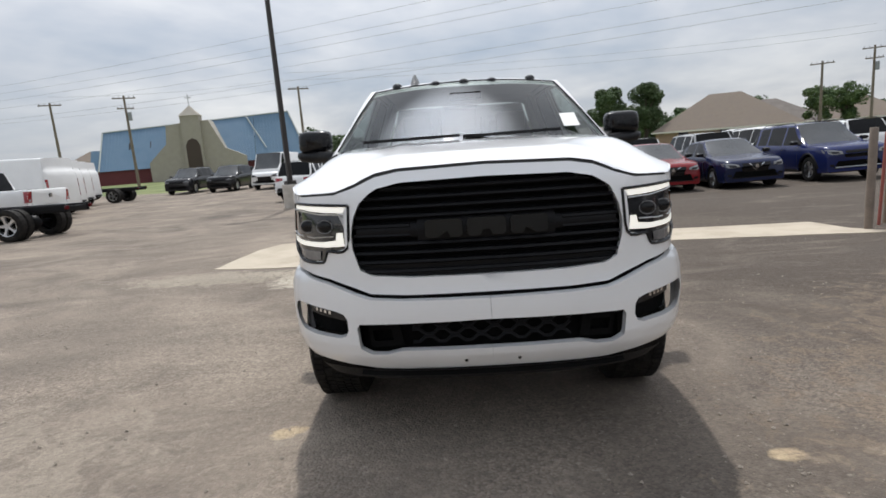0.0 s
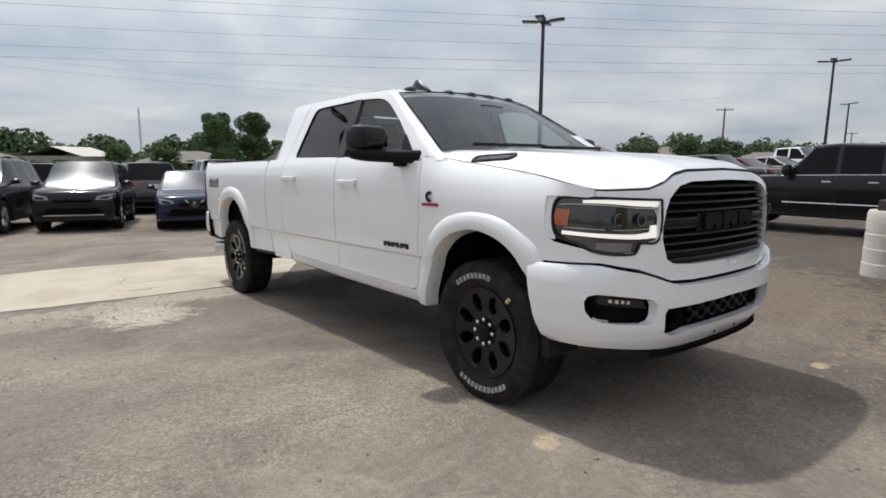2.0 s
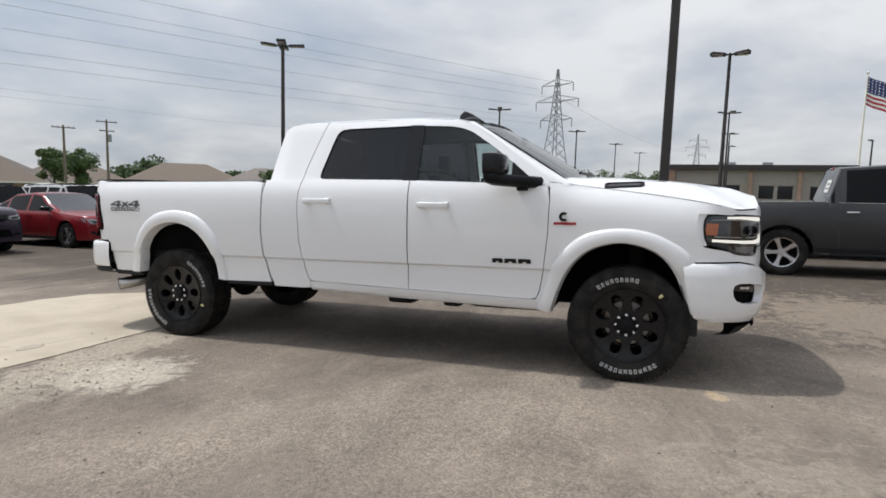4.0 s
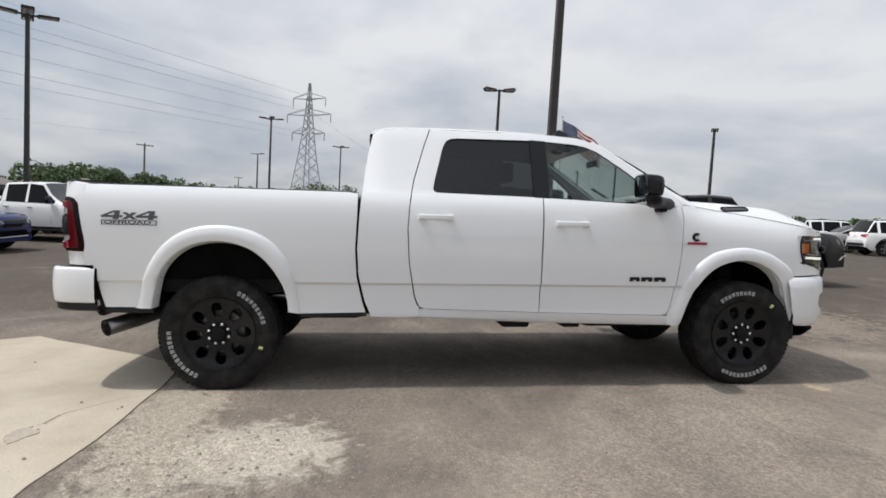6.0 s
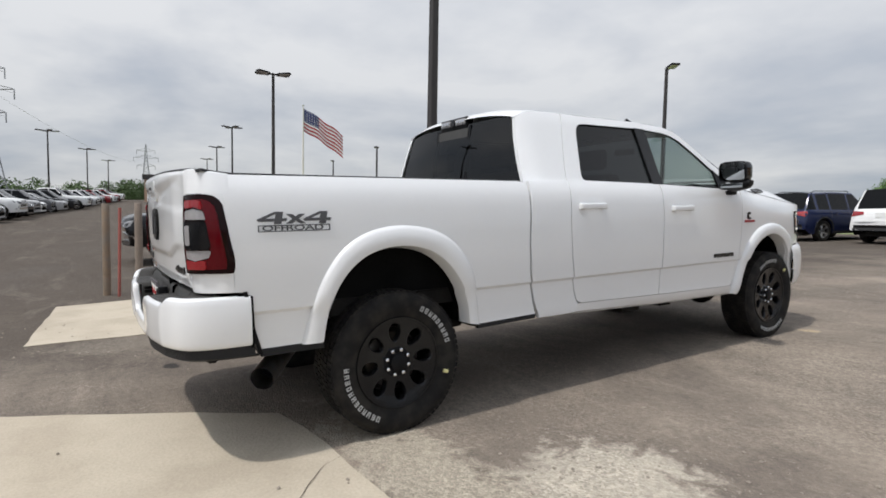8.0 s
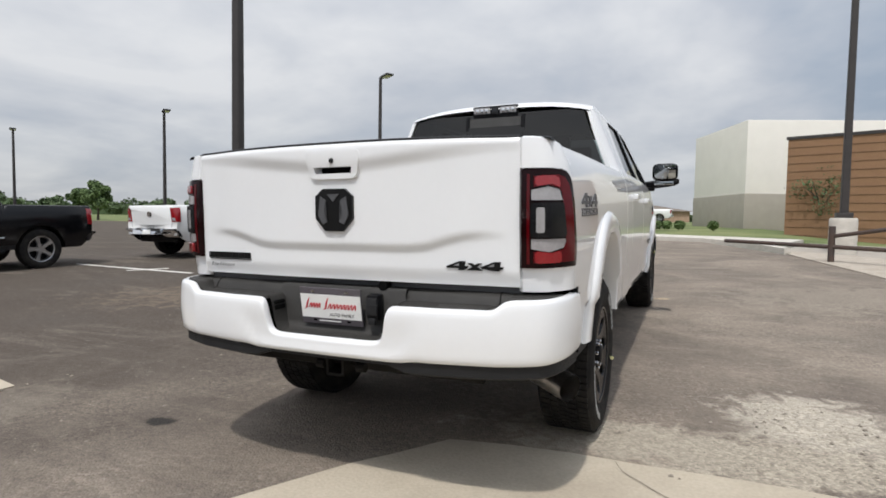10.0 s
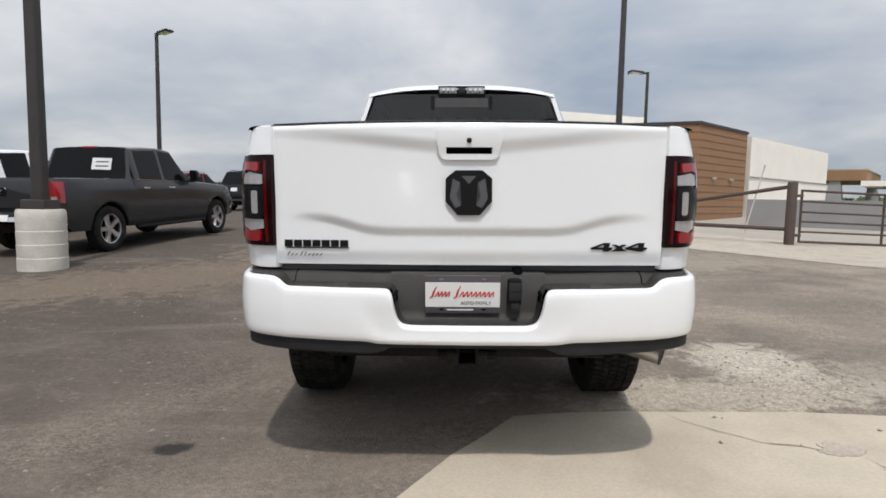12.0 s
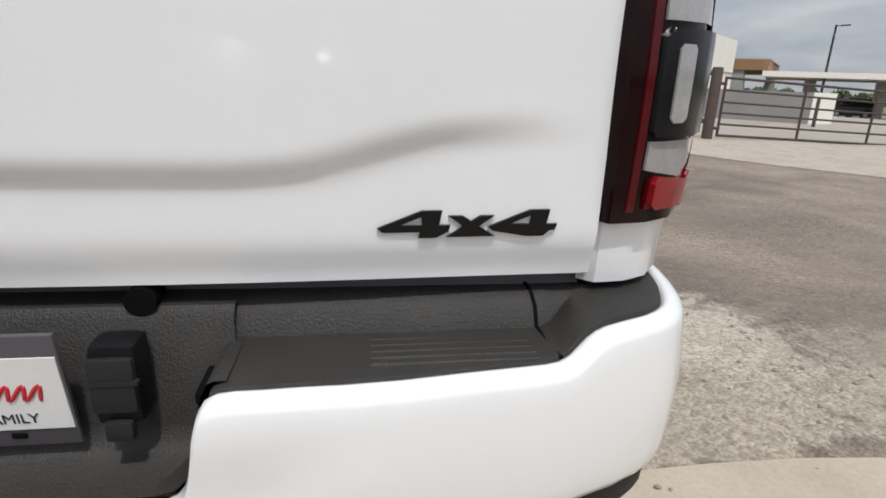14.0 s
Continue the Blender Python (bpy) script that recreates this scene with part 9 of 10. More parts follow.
def cloth(u, v):
    """A point of the flag: u along the fly, v down the hoist."""
    wave = 0.35 * math.sin(u * 1.7 - v * 0.8) * min(1, u / 1.5)
    side = Vector((FD.y, -FD.x, 0))
    return FD * (u * 0.95) + side * wave + Vector((0, 0, 14.9 - v - 0.50 * u - 0.02 * u * u - 0.08 * math.sin(u * 2.3)))


for k in range(13):
    v0, v1 = 3.2 * k / 13, 3.2 * (k + 1) / 13
    u0 = 2.3 if k < 7 else 0.0
    bm = bmesh.new()
    loft(bm, [[cloth(u0 + (5.9 - u0) * i / 24, v) for i in range(25)] for v in (v0, v1)])
    part("stripe", bm, FLAG_RED if k % 2 == 0 else FLAG_WHITE, flag)
bm = bmesh.new()
loft(bm, [[cloth(2.3 * i / 10, 3.2 * 7 / 13 * j / 4) for i in range(11)] for j in range(5)])
part("canton", bm, FLAG_BLUE, flag)
for j in range(5):
    for i in range(6):
        bm = bmesh.new()
        u, v = 0.2 + 0.37 * i, 0.18 + 0.33 * j
        c = cloth(u, v)
        side = Vector((FD.y, -FD.x, 0)) * 0.02
        pts = []
        for q in range(10):
            r = 0.11 if q % 2 == 0 else 0.045
            a = math.pi / 2 + q * math.pi / 5
            pts.append((r * math.cos(a), r * math.sin(a)))
        for s in (-1, 1):
            bm.faces.new([bm.verts.new(c + FD * p[0] + Vector((0, 0, p[1])) + side * s) for p in pts])
        part("star", bm, FLAG_WHITE, flag)


# posts on the small slab
def wooden_post(x, y, h, r, mat, label, lean=(0, 0)):
    bm = bmesh.new()
    pts = [(lean[0] * z, lean[1] * z, z) for z in (-0.05, h * 0.3, h * 0.7, h - 0.01, h)]
    rod(bm, pts, [r, r * 1.02, r * 0.98, r * 0.96, r * 0.85], 14)
    return solo("wooden_post", bm, mat, label, "post", stand(x, y), group="posts by the slab")


wooden_post(6.42, 5.24, 1.45, 0.055, WOOD, "weathered orange-brown wooden post on the concrete slab")
wooden_post(5.85, 4.84, 1.45, 0.055, surface("grey_wood", (0.23, 0.185, 0.15), 0.9, vary=0.3, scale=4, fine=60, bump=0.5), "weathered grey-brown wooden post on the concrete slab")
bm = bmesh.new()
rod(bm, [(0, 0, -0.05), (0.01, -0.015, 0.7), (0.015, -0.03, 1.38)], 0.022, 8)
solo("survey_stake", bm, RED_STAKE, "thin red-painted steel stake between the wooden posts", "stake", stand(6.18, 5.09))

# parking lines
for x, y, w, l in ((9.1, -0.75, 0.10, 3.8),):
    flat_area("parking_line", [(x - l / 2, y + 0.22 - w / 2), (x + l / 2, y - 0.10 - w / 2), (x + l / 2, y - 0.10 + w / 2), (x - l / 2, y + 0.22 + w / 2)], 0.006, LINE_PAINT, "worn white painted parking line", "road marking", 5, 0.02)
flat_area("parking_line", [(8.3, -0.95), (8.75, -0.35), (8.85, -0.40), (8.40, -1.0)], 0.0065, LINE_PAINT, "worn white painted parking line", "road marking", 5, 0.02)


# pipe fence and gate at the gravel verge
FENCE_O, FENCE_U = Vector((-6.95, -4.30, 0)), Vector((-0.80, 0.60, 0))


def along(d, z):
    p = FENCE_O + FENCE_U * d
    return Vector((p.x, p.y, ground_z(p.x, p.y) + z))


flat_area("gravel_verge", [(-4.35, -3.3), (-6.05, -1.15), (-9.5, 2.1), (-17, 9), (-24, 8), (-15.5, 0.5), (-9.0, -4.3), (-6.2, -7.0), (-3.5, -9.5), (-3.55, -8.0)], 0.02, GRAVEL, "pale crushed stone verge beside the asphalt", "gravel", 1.5, 0.1)
flat_area("drive", [(-9.0, -4.3), (-15.5, 0.5), (-24, 8), (-60, 2), (-60, -44), (-18, -40), (-10.5, -18), (-4.8, -13.5), (-3.5, -9.5), (-6.2, -7.0)], -0.01, YARD, "pale concrete yard behind the pipe gate", "yard", 4, 0.08)
fence = thing("pipe_fence", "rusty brown pipe fence with a slanting brace", "fence")
bm = bmesh.new()
rod(bm, [along(0, -0.1), along(0, 1.29), along(0, 1.32)], [0.098, 0.098, 0.08], 14)
part("post", bm, RUST, fence)
bm = bmesh.new()
rod(bm, [along(-0.05, 1.22), along(-3.6, 0.55)], 0.042, 10)
part("brace", bm, RUST, fence)
bm = bmesh.new()
rod(bm, [along(-0.05, 0.34), along(-6.0, 0.34)], 0.045, 10)
part("rail", bm, RUST, fence)
bm = bmesh.new()
rod(bm, [along(-3.65, -0.1), along(-3.65, 0.75)], 0.06, 10)
part("short_post", bm, RUST, fence)
gate = thing("pipe_gate", "long rusty brown pipe gate with five bars, closed", "gate")


def gate_at(d, z):
    p = FENCE_O + Vector((-0.993, -0.115, 0)) * d
    return Vector((p.x, p.y, ground_z(FENCE_O.x, FENCE_O.y) + z - 0.03 * d))


for z in (0.09, 0.30, 0.51, 0.71, 0.93, 1.15):
    bm = bmesh.new()
    rod(bm, [gate_at(0.22, z), gate_at(5.4, z)], 0.020 if 0.2 < z < 1.1 else 0.025, 8)
    part("bar", bm, RUST, gate)
for d in (0.22, 2.1, 3.9, 5.4):
    bm = bmesh.new()
    rod(bm, [gate_at(d, 0.07), gate_at(d, 1.17)], 0.025, 8)
    part("upright", bm, RUST, gate)
for z in (0.22, 1.04):
    bm = bmesh.new()
    rod(bm, [gate_at(0.05, z), gate_at(0.24, z)], 0.03, 8)
    part("hinge", bm, RUST, gate)
bm = bmesh.new()
rod(bm, [along(-0.9, -0.05), along(-0.55, 1.55), along(-0.53, 1.66)], [0.014, 0.012, 0.02], 6)
solo("marker_rod", bm, CONCRETE_PALE, "thin pale marker rod leaning in the gravel", "marker")
for x, y in ((-14.2, -19.5), (-13.75, -17.3), (-16.2, -12.6)):
    bm = bmesh.new()
    rod(bm, [(0, 0, -0.1), (0, 0, 0.98), (0, 0, 1.0)], [0.06, 0.06, 0.045], 10)
    solo("bollard", bm, RUST, "dark steel bollard standing in the concrete yard", "bollard", stand(x, y), group="bollards")


def prism(bm, pts, z0, z1, mi=0):
    loft(bm, [[(x, y, z) for x, y in pts] for z in (z0, z1)], mi, closed=True, caps=True)


# brown and white building behind the gate
hall = thing("warehouse", "brown panelled building with a long white wing behind", "building")
cx, cy = -11.8, -20.3
gz1 = ground_z(cx, cy)
top = 4.84
back_dir = Vector((-0.20, -0.98, 0))
right_dir = Vector((-0.74, -0.67, 0))
left_dir = Vector((0.93, -0.36, 0))
A = Vector((cx, cy, 0))
B = A + right_dir * 5.8
C = A + left_dir * 7.0
D = C + right_dir * 5.8
bm = bmesh.new()
prism(bm, [(p.x, p.y) for p in (A, B, D, C)], gz1 - 0.3, top)
part("wall", bm, BROWN_PANEL, hall)
for k in range(1, 13):
    z = gz1 + (top - gz1) * k / 13
    bm = bmesh.new()
    e = 0.012
    for p, q in ((A, B), (A, C)):
        n = Vector(((q - p).y, -(q - p).x, 0)).normalized()
        if n.dot(Vector((0, 7, 0)) - p) < 0:
            n = -n
        rod(bm, [(p + n * e).to_tuple()[:2] + (z,), (q + n * e).to_tuple()[:2] + (z,)], 0.012, 4)
    part("panel_joint", bm, BROWN_JOINT, hall)
bm = bmesh.new()
prism(bm, [((p + (p - (A + D) / 2).normalized() * 0.08).x, (p + (p - (A + D) / 2).normalized() * 0.08).y) for p in (A, B, D, C)], top, top + 0.14)
part("parapet", bm, POLE, hall)
for d in (0.30, 0.66):
    p = A + right_dir * 5.8 * d + Vector((-0.67, 0.74, 0)) * 0.10
    bm = bmesh.new()
    box(bm, -0.10, 0.10, -0.10, 0.08, -0.09, 0.09, 0.04)
    bm.transform(pose(p.x, p.y, gz1 + 2.1, 0, 0, 48))
    part("wall_lamp", bm, STUCCO, hall)
W0 = B + Vector((-0.35, -0.2, 0))
W1 = W0 + Vector((-0.74, -0.67, 0)) * 14
bm = bmesh.new()
prism(bm, [(W0.x, W0.y), (W1.x, W1.y), (W1.x + 3, W1.y - 6), (W0.x + 3, W0.y - 6)], gz1 - 1.6, 4.75)
part("white_wing", bm, WHITE_WALL, hall)
bm = bmesh.new()
rod(bm, [(W0.x - 0.02, W0.y + 0.03, 2.55), (W1.x - 0.02, W1.y + 0.03, 2.55)], 0.04, 4)
part("wing_band", bm, STUCCO, hall)
yard = thing("yard_wall", "grey block yard wall with a white end", "wall", kind="structure")
p0, p1, p2 = Vector((-13.0, -17.8, 0)), Vector((-17.05, -13.9, 0)), Vector((-18.3, -14.2, 0))
low, high = ground_z(-15, -16) - 0.3, ground_z(-15, -16) + 1.14
bm = bmesh.new()
prism(bm, [(p0.x, p0.y), (p1.x, p1.y), (p1.x - 0.15, p1.y - 0.2), (p0.x - 0.15, p0.y - 0.2)], low, high)
part("wall_body", bm, GREY_BLOCK, yard)
bm = bmesh.new()
prism(bm, [(p1.x - 0.005, p1.y + 0.005), (p2.x, p2.y), (p2.x + 0.05, p2.y - 0.3), (p1.x - 0.16, p1.y - 0.22)], low, high + 0.004)
part("wall_end", bm, WHITE_WALL, yard)
# fuel station beyond the yard: a brown roof on pillars and a long flat canopy
shop = thing("low_building", "low shop with a brown fascia on grey pillars", "building")
fw, fv = Vector((-0.80, 0.60, 0)), Vector((-0.65, -0.76, 0))
F1 = Vector((-35.8, -42.3, 0))
F0 = F1 - fw * 9
bm = bmesh.new()
prism(bm, [(p.x, p.y) for p in (F0, F1, F1 + fv * 14, F0 + fv * 14)], 3.25, 4.16)
part("fascia", bm, BROWN_PANEL, shop)
bm = bmesh.new()
prism(bm, [((p + (p - F0).normalized() * 0.1).x, (p + (p - F0).normalized() * 0.1).y) for p in (F0 + fv * 0.01, F1, F1 + fv * 14, F0 + fv * 14)], 4.16, 4.26)
part("roof_edge", bm, STUCCO, shop)
for k, (along_front, deep, wide) in enumerate(((2.3, 0.6, 0.55), (0.5, 12.5, 0.5), (7.5, 0.6, 0.5), (7.5, 12.5, 0.5))):
    c = F1 - fw * along_front + fv * deep
    bm = bmesh.new()
    loft(bm, [[(c.x + fw.x * a * w + fv.x * b * w, c.y + fw.y * a * w + fv.y * b * w, z) for a, b in ((-1, -1), (1, -1), (1, 1), (-1, 1))] for z, w in ((ground_z(c.x, c.y) - 0.2, wide * 1.25), (1.6, wide * 1.1), (3.25, wide * 0.75))], closed=True, caps=True)
    part("pillar", bm, GREY_BLOCK, shop)
station = thing("station_canopy", "long flat white canopy on square grey columns", "canopy")
T0 = Vector((-34.4, -41.0, 0))
T1 = T0 + fw * 24
bm = bmesh.new()
prism(bm, [(p.x, p.y) for p in (T0, T1, T1 + fv * 7, T0 + fv * 7)], 2.70, 3.16)
part("slab", bm, WHITE_WALL, station)
bm = bmesh.new()
prism(bm, [(p.x, p.y) for p in (T0 + (fw + fv) * 0.3, T1 + (fv - fw) * 0.3, T1 + fv * 6.7 - fw * 0.3, T0 + fv * 6.7 + fw * 0.3)], 2.60, 2.70)
part("soffit", bm, STUCCO, station)
for d in (3.6, 8.8, 14.0, 19.2):
    c = T0 + fw * d + fv * 3.4
    bm = bmesh.new()
    prism(bm, [((c + fw * a + fv * b).x, (c + fw * a + fv * b).y) for a, b in ((-0.45, -0.45), (0.45, -0.45), (0.45, 0.45), (-0.45, 0.45))], ground_z(c.x, c.y) - 0.2, 2.60)
    part("column", bm, GREY_BLOCK, station)

# cream building and kerb by the grass
cream = thing("cream_building", "cream rendered building with a dark bracket lamp", "building", stand(-11.2, -16.4, 0))
cream.matrix_basis = stand(-7.2, -31.5, 20)
bm = bmesh.new()
box(bm, -7, 3.2, -8, 0, -0.5, 6.4, 0.03)
part("wall", bm, WHITE_WALL, cream)
bm = bmesh.new()
box(bm, -7.05, 3.25, -8, 0.05, -0.5, 2.1, 0.02)
part("plinth", bm, STUCCO, cream)


def kerb(pts, name="kerb"):
    bm = bmesh.new()
    rows = []
    for i, (x, y) in enumerate(pts):
        a, b = Vector((*pts[max(0, i - 1)], 0)), Vector((*pts[min(len(pts) - 1, i + 1)], 0))
        n = Vector((-(b - a).y, (b - a).x, 0)).normalized()
        z = ground_z(x, y)
        rows.append([(x + n.x * o, y + n.y * o, z + h) for o, h in ((-0.08, -0.1), (-0.08, 0.13), (-0.05, 0.15), (0.05, 0.15), (0.08, 0.13), (0.08, -0.1))])
    loft(bm, rows, caps=True)
    return solo(name, bm, CONCRETE_PALE, "pale concrete kerb along the asphalt", "kerb", kind="structure")


kerb([(2.75, -21), (2.5, -15.25), (1.6, -14.7), (0.0, -13.7), (-1.8, -12.65), (-2.9, -10.6), (-3.55, -8.6)])
flat_area("walkway", [(2.4, -15.5), (-1.9, -12.9), (-3.4, -9.8), (-4.6, -13.3), (-1.0, -15.4), (2.5, -17.2)], 0.10, CONCRETE_PALE, "pale concrete strip behind the kerb", "walkway", 3, 0.2)


# ---- vegetation
def leaf_mesh(name, clouds, leaf, seed, mat, bm=None):
    """One mesh of many small leaf faces in ball-shaped clouds (centre, size, count), with the mesh of bm added."""
    rng = np.random.default_rng(seed)
    quads = []
    for centre, size, count in clouds:
        d = rng.normal(size=(count, 3))
        d /= np.linalg.norm(d, axis=1)[:, None]
        p = d * (rng.uniform(0.12, 1.0, count) ** 0.45)[:, None] * np.array(size) + np.array(tuple(centre))
        n = rng.normal(size=(count, 3)) + d * 0.9 + np.array((0, 0, 0.5))
        n /= np.linalg.norm(n, axis=1)[:, None]
        a = np.cross(n, rng.normal(size=(count, 3)))
        a /= np.linalg.norm(a, axis=1)[:, None]
        b = np.cross(n, a)
        s = (leaf * rng.uniform(0.5, 1.35, count))[:, None]
        quads.append(np.stack([p - a * s - b * s * 0.3, p + a * s * 0.1 - b * s * 0.7, p + a * s + b * s * 0.2, p + b * s * 0.8], axis=1).reshape(-1, 3))
    co = np.concatenate(quads)
    faces = np.arange(len(co)).reshape(-1, 4).tolist()
    verts = co.tolist()
    if bm is not None:
        start = len(verts)
        bm.verts.index_update()
        verts += [tuple(v.co) for v in bm.verts]
        faces += [[start + v.index for v in f.verts] for f in bm.faces]
        bm.free()
    me = bpy.data.meshes.new(name)
    me.from_pydata(verts, [], faces)
    me.materials.append(mat)
    return me


def tree(x, y, h, spread, seed, mat=None, trunk=0.28, leaf=0.14, count=6000, low=0.25, label="leafy green broadleaf tree with a full crown"):
    rnd = random.Random(seed)
    t = thing("tree", label, "tree", stand(x, y, rnd.uniform(0, 360)), group="trees")
    bm = bmesh.new()
    rod(bm, [(0, 0, -0.2), (0.05, 0.0, h * 0.2), (-0.05, 0.08, h * 0.45), (0.05, 0.0, h * 0.7)], [h * 0.035, h * 0.026, h * 0.018, h * 0.008], 8)
    ends = []
    for k in range(9):
        a = 2 * math.pi * k / 9 + rnd.uniform(-0.3, 0.3)
        z0 = h * rnd.uniform(low, 0.55)
        r = spread * rnd.uniform(0.45, 0.8)
        e = Vector((r * math.cos(a), r * math.sin(a), min(h * 0.9, z0 + h * rnd.uniform(0.12, 0.35))))
        rod(bm, [(0, 0, z0), e * 0.5 + Vector((0, 0, z0 * 0.5 + 0.02 * h)), e], [h * 0.013, h * 0.009, h * 0.004], 5)
        ends.append(e)
    part("trunk", bm, BARK, t)
    clumps = ends + [Vector((rnd.uniform(-0.35, 0.35) * spread, rnd.uniform(-0.35, 0.35) * spread, h * rnd.uniform(low, 0.9))) for _ in range(12)]
    clouds = []
    for c in clumps:
        s = spread * rnd.uniform(0.30, 0.48)
        clouds.append((c, (s, s, s * rnd.uniform(0.65, 0.95)), count // len(clumps)))
    crown = new("crown", leaf_mesh("crown", clouds, leaf, seed * 31, mat or LEAF))
    crown.parent = t
    return t


tree(22.0, 76.0, 10.0, 3.0, 1, LEAF_DARK, count=16000, leaf=0.15, low=0.1)
tree(28.2, 80.0, 9.9, 3.0, 2, LEAF_DARK, count=16000, leaf=0.15, low=0.1)
tree(13.5, 98.0, 4.6, 1.9, 15, LEAF, count=4000)
tree(19.0, 92.0, 5.2, 2.3, 16, LEAF_DARK, count=5000)
tree(-8.0, 84.0, 6.2, 3.4, 17, LEAF_YOUNG, count=9000, low=0.1)
tree(49.0, 74.0, 6.8, 2.2, 3, count=6000)
tree(52.5, 74.0, 7.0, 2.4, 4, count=6000)
tree(65.0, 40.0, 5.6, 2.7, 5, LEAF_DARK, count=7000)
tree(70.0, 36.0, 6.4, 2.6, 6, LEAF_DARK, count=7000)
tree(75.0, 34.0, 6.0, 3.0, 7, LEAF_DARK, count=7000)
tree(59.0, 46.5, 4.6, 2.2, 8, LEAF, count=5000)
tree(58.0, -34.0, 4.2, 1.6, 9, count=5000)
tree(62.0, -35.0, 3.8, 1.5, 10, count=5000)
tree(4.1, -32.8, 3.6, 0.85, 11, LEAF_YOUNG, leaf=0.06, count=2600, label="slim young tree with fresh green leaves")
tree(2.5, -33.0, 2.9, 0.7, 12, LEAF_YOUNG, leaf=0.05, count=1500, label="slim young tree with sparse leaves")
tree(-6.6, -22.5, 3.4, 1.3, 13, LEAF_DARK, leaf=0.05, count=1800, label="small ornamental tree with sparse leaves")
tree(9.6, -34.0, 3.2, 1.1, 14, LEAF_YOUNG, leaf=0.06, count=2200, label="slim young tree with fresh green leaves")


def shrub(x, y, r, seed, label="clipped round green shrub in the grass"):
    bm = bmesh.new()
    bmesh.ops.create_icosphere(bm, subdivisions=2, radius=r * 0.72, matrix=Matrix.Translation((0, 0, r * 0.7)))
    ob = new("shrub", leaf_mesh("shrub", [((0, 0, r * 0.75), (r, r, r * 0.85), 900)], 0.06, seed, LEAF, bm))
    ob.matrix_basis = stand(x, y)
    return tagged(ob, label, "shrub", "shrubs")


for k, (x, y) in enumerate(((0.8, -25.2), (0.35, -25.25), (-0.15, -25.3), (-0.8, -25.35), (-2.4, -25.0))):
    shrub(x, y, 0.27, 40 + k)
for k, (x, y) in enumerate(((-9.6, -16.9), (-10.6, -18.2), (-8.4, -15.6))):
    shrub(x, y, 0.28, 50 + k, "small green shrub at the foot of the wall")
planter = thing("low_wall", "low cream retaining wall in the grass", "wall", kind="structure")
bm = bmesh.new()
prism(bm, [(2.4, -24.95), (1.05, -25.15), (1.0, -25.5), (2.45, -25.3)], ground_z(1, -25) - 0.2, ground_z(1, -25) + 0.42)
part("wall_body", bm, CONCRETE_PALE, planter)


def tree_belt(name, a, b, h, depth, seed, count, label, leaf=0.55):
    """Far woods as one mass of leaf clumps with an uneven skyline."""
    rnd = random.Random(seed)
    a, b = Vector((*a, 0)), Vector((*b, 0))
    n = int((b - a).length / (h * 0.30))
    side = (b - a).normalized().cross(Vector((0, 0, 1)))
    clouds = []
    for k in range(n):
        p = a.lerp(b, (k + rnd.random()) / n) + side * rnd.uniform(-depth, depth)
        hh = h * rnd.uniform(0.5, 1.0) * (0.85 + 0.4 * noise.noise((k * 0.11, seed * 3.1, 0)))
        w = h * rnd.uniform(0.28, 0.5)
        clouds.append(((p.x, p.y, ground_z(p.x, p.y) + hh * 0.52), (w, w, hh * 0.5), count // n))
    bm = bmesh.new()
    loft(bm, [[(p.x, p.y, ground_z(p.x, p.y) - 0.5), (p.x, p.y, ground_z(p.x, p.y) + h * (0.34 + 0.15 * noise.noise((k * 0.37, seed, 0))))] for k, p in enumerate(a.lerp(b, k / 40) + side * depth * 0.5 for k in range(41))])
    ob = new(name, leaf_mesh(name, clouds, leaf, seed * 77, LEAF_DARK, bm))
    return tagged(ob, label, "trees", "far woods", "stuff")


tree_belt("far_trees", (-70, 118), (45, 128), 9.0, 6, 21, 42000, "dark green line of far trees", 0.40)
tree_belt("far_trees", (45, 128), (150, 92), 8.4, 8, 22, 36000, "dark green line of far trees", 0.40)
tree_belt("far_trees", (120, 74), (300, 60), 10.5, 8, 23, 24000, "dark green line of far trees", 0.55)
tree_belt("far_trees", (260, 50), (330, -90), 16.0, 10, 24, 20000, "low dark line of far trees", 0.6)
tree_belt("far_trees", (240, -60), (140, -170), 8.5, 10, 25, 20000, "dark green line of far trees", 0.55)
tree_belt("far_trees", (150, -130), (10, -190), 6.5, 10, 26, 20000, "dark green line of far trees", 0.55)
tree_belt("far_trees", (0, -190), (-160, -120), 5.0, 10, 27, 16000, "dark green line of far trees", 0.55)
tree_belt("far_trees", (-160, -120), (-190, 120), 6.0, 10, 28, 6000, "dark green line of far trees", 0.9)
tree_belt("far_trees", (-190, 120), (-70, 118), 6.0, 10, 29, 6000, "dark green line of far trees", 0.9)
tree_belt("hedge", (55, 58), (88, 46), 3.2, 1.0, 30, 9000, "uneven green hedge in front of the houses", 0.18)
tree_belt("hedge", (-30, 92), (30, 96), 2.6, 2.0, 31, 20000, "uneven green bushes behind the car park", 0.20)


